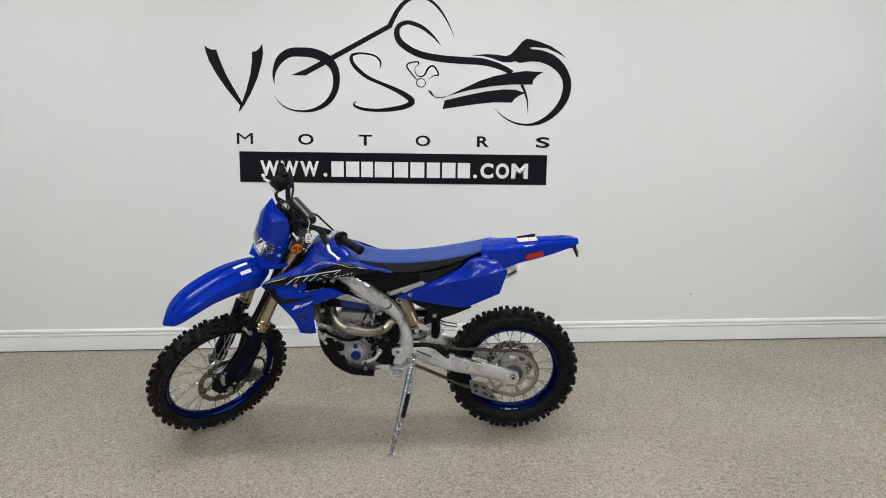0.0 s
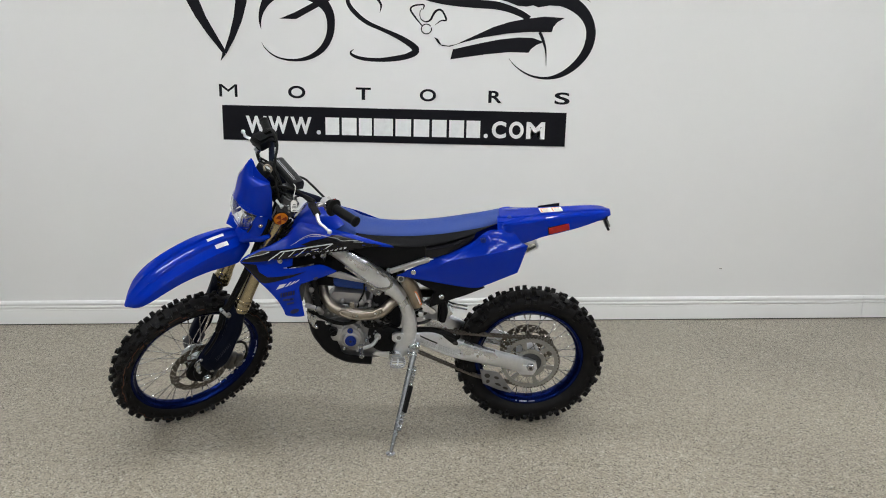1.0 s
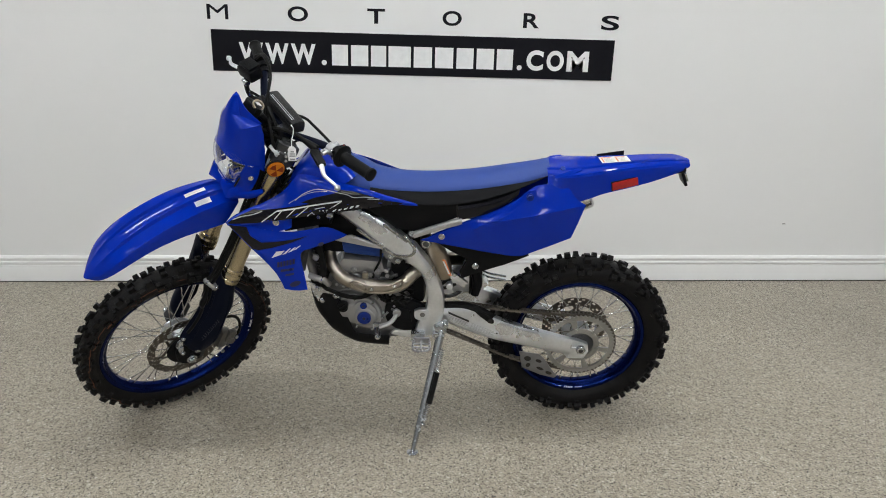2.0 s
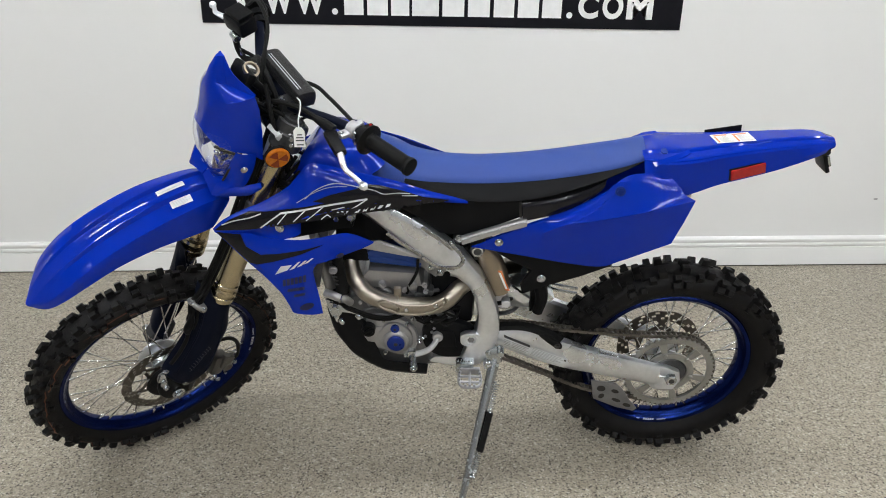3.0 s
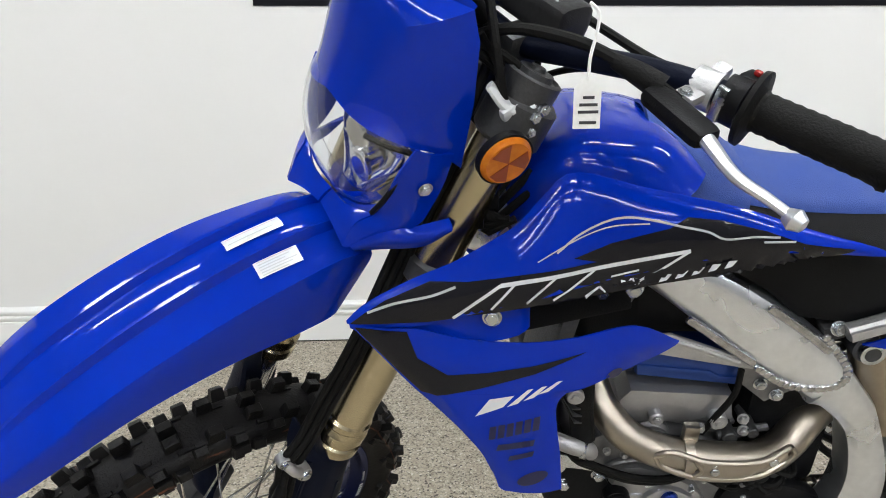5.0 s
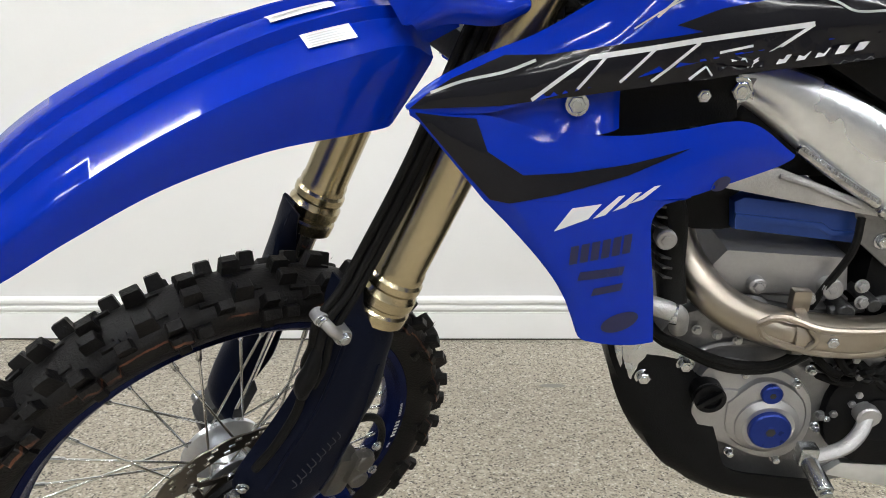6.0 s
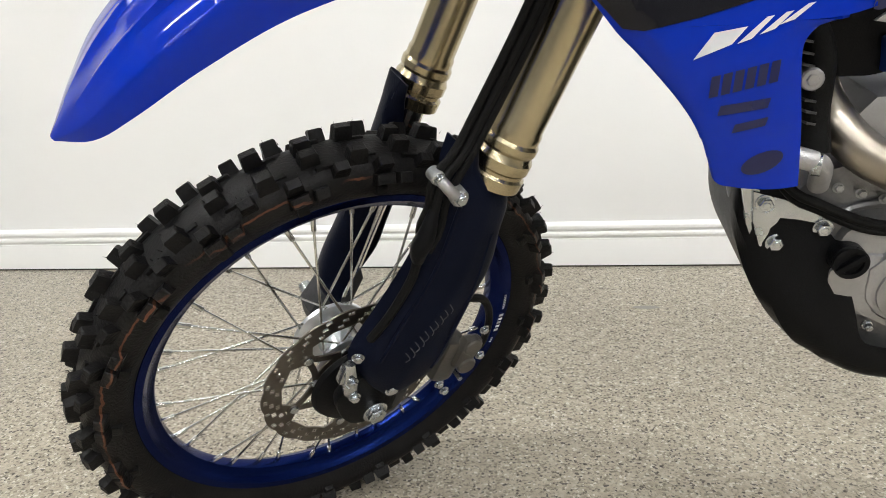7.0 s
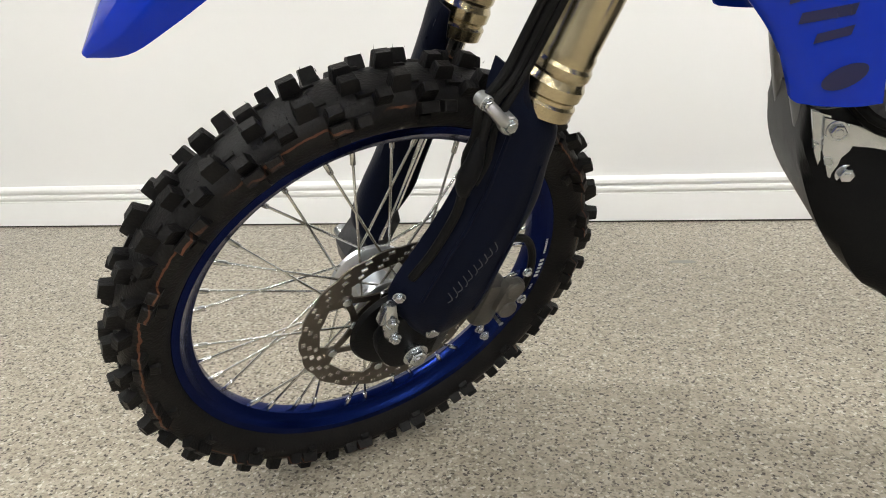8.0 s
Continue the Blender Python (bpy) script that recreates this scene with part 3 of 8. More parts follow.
def wall_sign():
    """Spaced black capitals and the black web-address panel under them."""
    word = tagged(new("wall_lettering"), "widely spaced black vinyl capitals on the white wall", "wall decal")
    word.matrix_basis = SIGN
    for ch, x, w in (("M", -0.792, 0.090), ("O", -0.389, 0.086), ("T", 0.010, 0.076), ("O", 0.392, 0.083), ("R", 0.804, 0.070), ("S", 1.207, 0.079)):
        v, f = letters(ch, 0.073, w * 1.18, VINYL_BLACK, bold=0.0 if ch == "M" else 0.0016)
        mesh_part("letter", [(a + x - w * 0.09, -0.002, c + 1.397) for a, b, c in v], f, VINYL_BLACK, word, smooth=False)
    banner = tagged(new("wall_banner"), "long black panel with white stencil lettering on the wall", "wall sign")
    banner.matrix_basis = SIGN
    v, f = block((0.246, -0.002, 1.245), (2.066, 0.004, 0.206), 0)
    mesh_part("panel", v, f, VINYL_BLACK, banner, smooth=False)
    for ch, x, w in (("W", -0.650, 0.123), ("W", -0.516, 0.118), ("W", -0.386, 0.125), (".", -0.232, 0.026), (".", 0.777, 0.026), ("C", 0.826, 0.088), ("O", 0.931, 0.090), ("M", 1.037, 0.114)):
        v, f = letters(ch, 0.104 if ch != "." else 0.026, w, VINYL_WHITE, bold=0.004)
        mesh_part("letter", [(a + x, -0.0052, c + 1.184) for a, b, c in v], f, VINYL_WHITE, banner, smooth=False)
    for x, w in ((-0.179, 0.082), (-0.081, 0.088), (0.021, 0.078), (0.111, 0.115), (0.241, 0.094), (0.351, 0.094), (0.462, 0.088), (0.566, 0.090), (0.671, 0.084)):
        v, f = block((x + w / 2, -0.0046, 1.236), (w, 0.0012, 0.104), 0)
        mesh_part("bar", v, f, VINYL_WHITE, banner, smooth=False)


wall_sign()

for x, z, w in ((2.309, 0.351, 0.018),):
    v, f = block((x, ROOM_N - 0.0012, z), (w, 0.0016, 0.006), 0)
    tagged(mesh_part("wall_scuff", v, f, SCUFF, smooth=False), "small grey scuff mark on the white wall", "mark", kind="structure")
v, f = lathe([(0.0001, 0.0), (0.03, 0.0)], 16)
tagged(mesh_part("floor_stain", [(a * 1.3 - 0.096, c * 0.45 + 4.513, 0.0006) for a, b, c in v], f, material("floor_stain", (0.13, 0.12, 0.10), 0.6), smooth=False), "small dark stain on the flake floor", "mark", kind="structure")

LIGHT_ON = emission("lit_diffuser", (0.98, 1.0, 1.0), LAMP)


def ceiling_light(x, y, along_x=True, length=1.8):
    """A lit linear ceiling fitting: a white tray with a glowing diffuser."""
    lamp = tagged(new("ceiling_light"), "lit linear ceiling fitting with a white tray", "ceiling light", "ceiling lights")
    lamp.matrix_basis = pose(x, y, ROOM_H, 0, 0, 0 if along_x else 90)
    v, f = block((0, 0, -0.022), (length + 0.04, 0.17, 0.04), 0.006)
    mesh_part("tray", v, f, TRIM_PAINT, lamp)
    v, f = block((0, 0, -0.05), (length, 0.13, 0.012), 0.004)
    mesh_part("diffuser", v, f, LIGHT_ON, lamp)
    return lamp


first = ceiling_light(-2.6, 3.2)
for x in (-2.6, 0.4, 3.2):
    for y in (3.2, 1.0, -1.4, -3.4):
        if (x, y) != (-2.6, 3.2):
            copy_thing(first, pose(x, y, ROOM_H))


# ---------------------------------------------------------------- the motorcycle
# Its own axes: x forward, y to its left, z up, from under the rear axle; it leans on its side stand.
FWD = Vector((-0.99873, 0.04755, 0.01674)).normalized()
LEFT = Vector((-0.04984, -0.98116, -0.18666)).normalized()
UPW = FWD.cross(LEFT)
BASE = Vector((0.7631, 3.5506, -0.0252))
LEAN_POSE = Matrix((( FWD.x, LEFT.x, UPW.x, BASE.x), (FWD.y, LEFT.y, UPW.y, BASE.y), (FWD.z, LEFT.z, UPW.z, BASE.z), (0, 0, 0, 1)))
bike = tagged(new("motorcycle"), "blue enduro motorcycle with knobby tyres leaning on its side stand", "motorcycle")
bike.matrix_basis = LEAN_POSE

RAKE, STEER = radians(26), radians(41.4)
HEAD = Vector((1.406, 0.002, 0.313))          # foot of the steering axis
AXIS = Vector((-math.sin(RAKE), 0, math.cos(RAKE)))
AHEAD = Vector((math.cos(RAKE), 0, math.sin(RAKE)))
TURNED = Matrix.Translation(HEAD - AXIS * 0.0022) @ Matrix.Rotation(STEER, 4, AXIS) @ Matrix.Translation(Vector((0, -0.0026, 0)) - HEAD)
FRONT_AXLE = HEAD + AHEAD * 0.0902
REAR_AXLE = Vector((-0.0120, 0.0120, 0.3670))


def put(name, piece, mat, label="", parent=None, front=False, angle=35.0):
    """A part of the motorcycle; front: it turns with the bars."""
    return mesh_part(name, piece[0], piece[1], mat, parent or bike, label, TURNED if front and not parent else None, angle)


# ---- wheels
def knob(r, y, ang, size, lean=0.0):
    """One tread block: (along, across, high) at angle ang of the wheel, leaning outwards."""
    la, lc, h = size
    v, f = [], []
    for shrink, hh in ((1.0, -0.004), (0.86, h * 0.90), (0.74, h)):
        for a, c in ((-1, -1), (1, -1), (1, 1), (-1, 1)):
            v.append(Vector((a * la / 2 * shrink, c * lc / 2 * shrink, hh)))
    for k in (0, 4):
        f += [(k, k + 1, k + 5, k + 4), (k + 1, k + 2, k + 6, k + 5), (k + 2, k + 3, k + 7, k + 6), (k + 3, k, k + 4, k + 7)]
    f += [(3, 2, 1, 0), (8, 9, 10, 11)]
    m = Matrix.Rotation(-ang, 4, "Y") @ Matrix.Translation((0, y, r)) @ Matrix.Rotation(lean, 4, "X")
    return [m @ q for q in v], f


def knobby_tyre(radius, half, bead, bead_half, count, mat, name, label, m, front):
    """Carcass with rounded shoulders, rows of tapered blocks and a few moulding hairs."""
    crown = radius - 0.015
    prof = []
    depth = crown - bead
    for i in range(25):
        a = -1.0 + 2.0 * i / 24
        y = math.sin(a * 1.95) if abs(a) < 0.8 else math.sin(0.8 * 1.95) * (1 - (abs(a) - 0.8) * 1.3) * (1 if a > 0 else -1)
        r = crown - depth * (abs(a) ** 2.6)
        prof.append((r, y * half * 0.88 if abs(a) < 0.999 else bead_half * a))
    prof[0], prof[-1] = (bead, -bead_half), (bead, bead_half)
    tyre = mesh_part(name, *lathe(prof, 108), mat, bike, label, m, 30)
    pieces = []
    rnd = random.Random(4 + count)
    for i in range(count):
        a = 2 * math.pi * i / count
        st = math.pi / count
        w = half / 0.047
        odd = i % 2
        rows = [(crown - 0.002, 0.011 * w if not odd else 0.022 * w, (0.0235, 0.0155 * w, 0.017), 0.1, 0.0),
                (crown - 0.009, 0.031 * w if not odd else 0.035 * w, (0.020, 0.013 * w, 0.017), 0.55, st)]
        for r, y, size, lean, off in rows:
            for sgn in (1, -1):
                pieces.append(knob(r, y * sgn, a + off + rnd.uniform(-0.006, 0.006), size, -lean * sgn))
        for sgn in (1, -1):
            pieces.append(knob(crown - 0.022, 0.0405 * w * sgn, a + (st if odd else 0.0), (0.026 if odd else 0.019, 0.014 * w, 0.012), -1.05 * sgn))
            if odd:
                pieces.append(knob(crown - 0.036, 0.0420 * w * sgn, a + st, (0.015, 0.012 * w, 0.003), -1.35 * sgn))
            # low ties between blocks of one pair
            pieces.append(knob(crown - 0.004, (0.017 if odd else 0.024) * w * sgn, a + st * 0.5, (0.024, 0.006 * w, 0.005), -0.25 * sgn))
            for y0, off, top, half_l in (((0.011 if not odd else 0.022) * w, 0.0, 0.0150, 0.0085), ((0.031 if not odd else 0.035) * w, st, 0.0065, 0.0070)):
                for e in (-1, 1):
                    if rnd.random() < 0.72:
                        b = a + off + e * half_l / crown
                        y = sgn * (y0 + rnd.choice((-0.005, 0.005)) * w)
                        mm = Matrix.Rotation(-b, 4, "Y") @ Matrix.Translation((0, y, crown + top - 0.0015))
                        h = rnd.uniform(0.004, 0.0085) if front else rnd.uniform(0.003, 0.006)
                        q = 0.00065
                        pieces.append(([mm @ Vector(p) for p in ((-q, -q, 0), (q, 0, 0), (0, q, 0), (rnd.uniform(-0.0015, 0.0015), rnd.uniform(-0.001, 0.001), h))], [(0, 1, 2), (0, 1, 3), (1, 2, 3), (2, 0, 3)]))
    v, f = joined(*pieces)
    tagged(mesh_part("tread", v, f, mat, tyre, "black rubber tread blocks", None, 30), kind="stuff")
    return tyre


def rim(flange, half, m, name, label):
    """Anodised rim: two flanges and a dropped centre, open outwards."""
    w = half
    prof = [(flange, w), (flange - 0.002, w + 0.0016), (flange - 0.012, w), (flange - 0.017, w - 0.006), (flange - 0.020, w * 0.55), (flange - 0.029, w * 0.35), (flange - 0.031, 0),
            (flange - 0.029, -w * 0.35), (flange - 0.020, -w * 0.55), (flange - 0.017, -w + 0.006), (flange - 0.012, -w), (flange - 0.002, -w - 0.0016), (flange, -w), (flange - 0.006, -w + 0.003),
            (flange - 0.012, -w * 0.5), (flange - 0.022, 0), (flange - 0.012, w * 0.5), (flange - 0.006, w - 0.003)]
    v, f = lathe(prof, 120, True)
    return mesh_part(name, v, f, RIM_BLUE, bike, label, m, 40)


def spokes(rim_ob, count, hub_r, hub_y, rim_r, r=0.0018):
    """Crossed spokes with nipples, alternately to the two flanges."""
    made = []
    kinds = []
    for side in (1, -1):
        for lead in (1, -1):
            swing = lead * radians(62)
            hub = Vector((hub_r * math.cos(swing), hub_y * side, hub_r * math.sin(swing)))
            end = Vector((rim_r, 0.004 * side, 0))
            d = (end - hub).normalized()
            nip = joined(rod(hub, end, r, 7), rod(end - d * 0.020, end + d * 0.004, r * 1.9, 8), rod(hub - Vector((0, 0.004 * side, 0)), hub + Vector((0, 0.006 * side, 0)), r * 1.7, 7))
            kinds.append(nip)
    for i in range(count):
        k = i % 4
        a = 2 * math.pi * (i + 0.35 * (-1) ** i * 0.3) / count
        m = Matrix.Rotation(-a, 4, "Y")
        if i < 4:
            ob = mesh_part("spoke", kinds[k][0], kinds[k][1], SPOKE_STEEL, rim_ob, "", m, 50)
            made.append(ob)
        else:
            ob = new("spoke", made[k].data)
            ob.parent = rim_ob
            ob.matrix_basis = m
    return made


def wave_disc(r_out, r_in, y, waves, holes, mat, parent, name, thick=0.0024, arms=6, bolt_r=0.060, label="", turn=0.3, lug_r=0.095):
    """Wave-edged brake disc with drilled rows and an armed carrier."""
    n = holes
    rr = [r_in + (r_out - r_in) * q for q in (0.0, 0.10, 0.32, 0.40, 0.62, 0.70, 0.91, 1.0)]
    verts, faces = [], []
    for i in range(n):
        a = 2 * math.pi * i / n
        wob = 0.0028 * (abs(math.sin(waves * a / 2)) - 0.6)
        for side in (0.5, -0.5):
            for k, r in enumerate(rr):
                q = r + (wob if k == 7 else 0) - (wob * 0.7 if k == 0 else 0)
                verts.append((q * math.cos(a), y + side * thick, q * math.sin(a)))
    kk = len(rr)
    open_cells = set()
    for i in range(n):
        if i % 7 in (0, 1):
            open_cells.add((i, 1))
        if i % 7 in (2, 3):
            open_cells.add((i, 3))
        if i % 7 in (4, 5):
            open_cells.add((i, 5))
    for i in range(n):
        q = (i + 1) % n
        for k in range(kk - 1):
            o = 2 * kk
            a, b, c, d = i * o + k, i * o + k + 1, q * o + k + 1, q * o + k
            if (i, k) in open_cells:
                faces += [(a, b, b + kk, a + kk), (b, c, c + kk, b + kk), (c, d, d + kk, c + kk), (d, a, a + kk, d + kk)]
            else:
                faces += [(a, b, c, d), (a + kk, b + kk, c + kk, d + kk)]
        faces += [(i * 2 * kk, q * 2 * kk, q * 2 * kk + kk, i * 2 * kk + kk), (i * 2 * kk + kk - 1, q * 2 * kk + kk - 1, q * 2 * kk + 2 * kk - 1, i * 2 * kk + 2 * kk - 1)]
    pieces, rivets, arm_pieces = [(verts, faces)], [], []
    t = Vector((0, thick / 2, 0))
    for i in range(arms):
        a = 2 * math.pi * i / arms + turn
        lug = Vector((lug_r * math.cos(a), y, lug_r * math.sin(a)))
        for b, r in ((a - 0.46, bolt_r), (a + 0.46, bolt_r), (a - 0.16, r_in + 0.004), (a + 0.16, r_in + 0.004)):
            end = Vector((r * math.cos(b), y, r * math.sin(b)))
            bend = (lug + end) / 2 + (lug - Vector((0, y, 0))).normalized() * (-0.004 if r < lug_r else 0.0)
            line = smooth_line([lug, bend, end], 6)
            v, f = [], []
            for k, p in enumerate(line):
                d = (line[min(k + 1, 5)] - line[max(k - 1, 0)]).normalized()
                w = Vector((-d.z, 0, d.x)) * (0.0046 if r < lug_r else 0.0060)
                v += [p - w + t, p + w + t, p + w - t, p - w - t]
            for k in range(5):
                f += [tuple(4 * k + n for n in (m, (m + 1) % 4, (m + 1) % 4 + 4, m + 4)) for m in range(4)]
            arm_pieces.append((v, f))
        arm_pieces.append(rod(lug - t * 1.2, lug + t * 1.3, 0.0105, 16))
        rivets.append(lug)
        b = a + math.pi / arms
        rivets.append(Vector((bolt_r * math.cos(b), y, bolt_r * math.sin(b))))
    pieces.append(lathe([(bolt_r - 0.010, y - thick / 2), (bolt_r - 0.010, y + thick / 2), (bolt_r + 0.003, y + thick / 2), (bolt_r + 0.003, y - thick / 2)], 48, True))
    v, f = joined(*pieces)
    disc = mesh_part(name, v, f, mat, bike, label, parent, 30)
    for v, f in arm_pieces:
        mesh_part("carrier_arm", v, f, mat, disc, "", None, 30)
    for c in rivets:
        v, f = rod(c, c + Vector((0, math.copysign(thick * 2.2, y), 0)), 0.0065, 12)
        mesh_part("disc_bolt", v, f, STEEL, disc, "", None, 30)
    return disc


MF = TURNED @ Matrix.Translation(FRONT_AXLE)
MR = Matrix.Translation(REAR_AXLE)
knobby_tyre(0.3561, 0.048, 0.281, 0.0225, 40, TYRE_F, "front_tyre", "black knobby front tyre with moulding hairs", MF, True)
front_rim = rim(0.2845, 0.024, MF, "front_rim", "blue anodised front rim")
spokes(front_rim, 36, 0.036, 0.032, 0.257)
knobby_tyre(0.3340, 0.062, 0.241, 0.029, 32, TYRE_R, "rear_tyre", "wide black knobby rear tyre", MR, False)
rear_rim = rim(0.242, 0.031, MR, "rear_rim", "blue anodised rear rim")
spokes(rear_rim, 36, 0.040, 0.034, 0.214)


def hub(m, name, left_r, right_r, half, label):
    prof = [(0.012, half + 0.010), (0.028, half + 0.010), (0.030, half + 0.004), (left_r - 0.004, half), (left_r, half - 0.003), (left_r, half - 0.008), (left_r - 0.004, half - 0.011), (0.026, half - 0.022), (0.024, 0.0),
            (0.026, -half + 0.022), (right_r - 0.006, -half + 0.016), (right_r, -half + 0.010), (right_r, -half + 0.004), (right_r - 0.004, -half), (0.030, -half - 0.006), (0.028, -half - 0.012), (0.012, -half - 0.012)]
    v, f = lathe(prof, 56)
    return mesh_part(name, v, f, ALU, bike, label, m, 35)


front_hub = hub(MF, "front_hub", 0.046, 0.058, 0.036, "silver cast front hub")
rear_hub = hub(MR, "rear_hub", 0.050, 0.052, 0.036, "silver cast rear hub")
front_disc = wave_disc(0.134, 0.107, 0.058, 18, 180, DISC_STEEL, MF, "front_brake_disc", label="drilled wave brake disc", turn=radians(51), lug_r=0.094)
rear_disc = wave_disc(0.122, 0.088, -0.062, 12, 117, DISC_STEEL, MR, "rear_brake_disc", arms=5, label="wave rear brake disc", lug_r=0.078)

# sprocket and chain
def sprocket():
    n, teeth = 200, 50
    verts, faces = [], []
    for i in range(n):
        a = 2 * math.pi * i / n
        r = 0.1255 + 0.0042 * math.cos(teeth * a)
        for y in (0.003, -0.003):
            verts += [(r * math.cos(a), y, r * math.sin(a)), (0.108 * math.cos(a), y, 0.108 * math.sin(a))]
    for i in range(n):
        q = (i + 1) % n
        a, b = i * 4, q * 4
        faces += [(a, b, b + 1, a + 1), (a + 2, b + 2, b + 3, a + 3), (a, b, b + 2, a + 2), (a + 1, b + 1, b + 3, a + 3)]
    pieces = [(verts, faces), lathe([(0.052, -0.003), (0.052, 0.003), (0.071, 0.003), (0.071, -0.003)], 60, True)]
    for i in range(6):
        a = 2 * math.pi * (i + 0.2) / 6
        c, s = math.cos(a), math.sin(a)
        p0, p1 = Vector((0.072 * c, 0, 0.072 * s)), Vector((0.107 * c, 0, 0.107 * s))
        w = Vector((-s, 0, c))
        t = Vector((0, 0.0028, 0))
        q = [p0 - w * 0.008 + t, p0 + w * 0.008 + t, p1 + w * 0.012 + t, p1 - w * 0.012 + t, p0 - w * 0.008 - t, p0 + w * 0.008 - t, p1 + w * 0.012 - t, p1 - w * 0.012 - t]
        pieces.append((q, [(0, 1, 2, 3), (7, 6, 5, 4), (0, 1, 5, 4), (1, 2, 6, 5), (2, 3, 7, 6), (3, 0, 4, 7)]))
        e = Vector((0.066 * c, 0, 0.066 * s))
        pieces.append(rod(e, e + Vector((0, 0.008, 0)), 0.0075, 6))
    v, f = joined(*pieces)
    ob = mesh_part("sprocket", v, f, SPROCKET_ALU, bike, "silver rear sprocket with lightening windows", MR @ Matrix.Translation((0, 0.066, 0)), 30)
    v, f = lathe([(0.020, 0.002), (0.046, 0.002), (0.052, -0.004), (0.052, -0.03), (0.02, -0.03)], 40)
    mesh_part("carrier", v, f, DARK_CAST, ob, "dark hub carrier")
    return ob


sprocket()


def chain_path():
    """Points along the chain loop: rear sprocket, lower run, engine sprocket, upper run."""
    c0, r0 = Vector((REAR_AXLE.x, 0.066, REAR_AXLE.z)), 0.128
    c1, r1 = Vector((0.560, 0.066, 0.478)), 0.033
    pts = []
    for i in range(25):
        a = radians(78 + 196 * i / 24)
        pts.append(c0 + Vector((math.cos(a), 0, math.sin(a))) * r0)
    low = [Vector((0.085, 0.066, 0.261)), Vector((0.21, 0.066, 0.285)), Vector((0.344, 0.066, 0.343)), Vector((0.468, 0.066, 0.400))]
    pts += low
    for i in range(9):
        a = radians(-70 + 150 * i / 8)
        pts.append(c1 + Vector((math.cos(a), 0, math.sin(a))) * r1)
    pts += [Vector((0.437, 0.066, 0.523)), Vector((0.293, 0.066, 0.507)), Vector((0.138, 0.066, 0.497))]
    pts.append(pts[0])
    return pts


def chain():
    line = smooth_line(chain_path(), 121)
    pieces = []
    for i in range(0, 120):
        p, q = line[i], line[i + 1]
        d = (q - p).normalized()
        y = Vector((0, 1, 0))
        u = d.cross(y)
        wide = 0.0085 if i % 2 else 0.0062
        mid, hl = (p + q) / 2, (q - p).length * 0.5
        for s in (1, -1):
            o = mid + y * wide * s
            v = []
            for k in range(10):
                a = 2 * math.pi * k / 10
                r = 0.0078 if abs(math.cos(a)) > 0.4 else 0.0052
                v.append(o + d * (math.cos(a) * 0.0068 + (hl if math.cos(a) > 0 else -hl) * 0.8) + u * math.sin(a) * r)
            v += [w + y * 0.0016 * s for w in v]
            pieces.append((v, [tuple(range(10)), tuple(range(10, 20))] + [(k, (k + 1) % 10, 10 + (k + 1) % 10, 10 + k) for k in range(10)]))
        pieces.append(rod(p - y * 0.0098, p + y * 0.0098, 0.0034, 7))
    v, f = joined(*pieces)
    return tagged(mesh_part("chain", v, f, CHAIN_MAT, bike, "dark oiled roller chain", None, 30), kind="stuff")


chain()


# ---- fork
def on_fork(s, ahead=0.050, y=0.095):
    """A point of the fork: s along the steering axis, ahead of it, y to the left."""
    ahead += 0.0152 * max(0.0, 1.0 - s / 0.25)
    if y > 0.085:
        y -= 0.019 * max(0.0, min(1.0, (s - 0.08) / 0.27))
    return HEAD + AXIS * s + AHEAD * ahead + Vector((0, y, 0))


BOLT_MESH = {}


def bolt(at, out, r=0.007, h=0.006, parent=None, front=False, mat=None, name="bolt"):
    """A hexagon bolt head with a washer, standing out along the direction out."""
    key = (round(r, 4), round(h, 4), (mat or STEEL).name)
    if key not in BOLT_MESH:
        v, f = joined(rod((0, 0, 0), (0, h * 0.25, 0), r * 1.28, 16), rod((0, h * 0.2, 0), (0, h, 0), r * 0.95, 6), rod((0, h * 0.8, 0), (0, h * 1.10, 0), r * 0.5, 10))
        tmp = mesh_part(name, v, f, mat or STEEL, None, "", None, 30)
        BOLT_MESH[key] = tmp.data
        bpy.data.objects.remove(tmp)
    ob = new(name, BOLT_MESH[key])
    ob.parent = parent or bike
    m = Matrix.Translation(at) @ Vector(out).to_track_quat("Y", "Z").to_matrix().to_4x4()
    ob.matrix_basis = (TURNED @ m) if front and not parent else m
    return ob


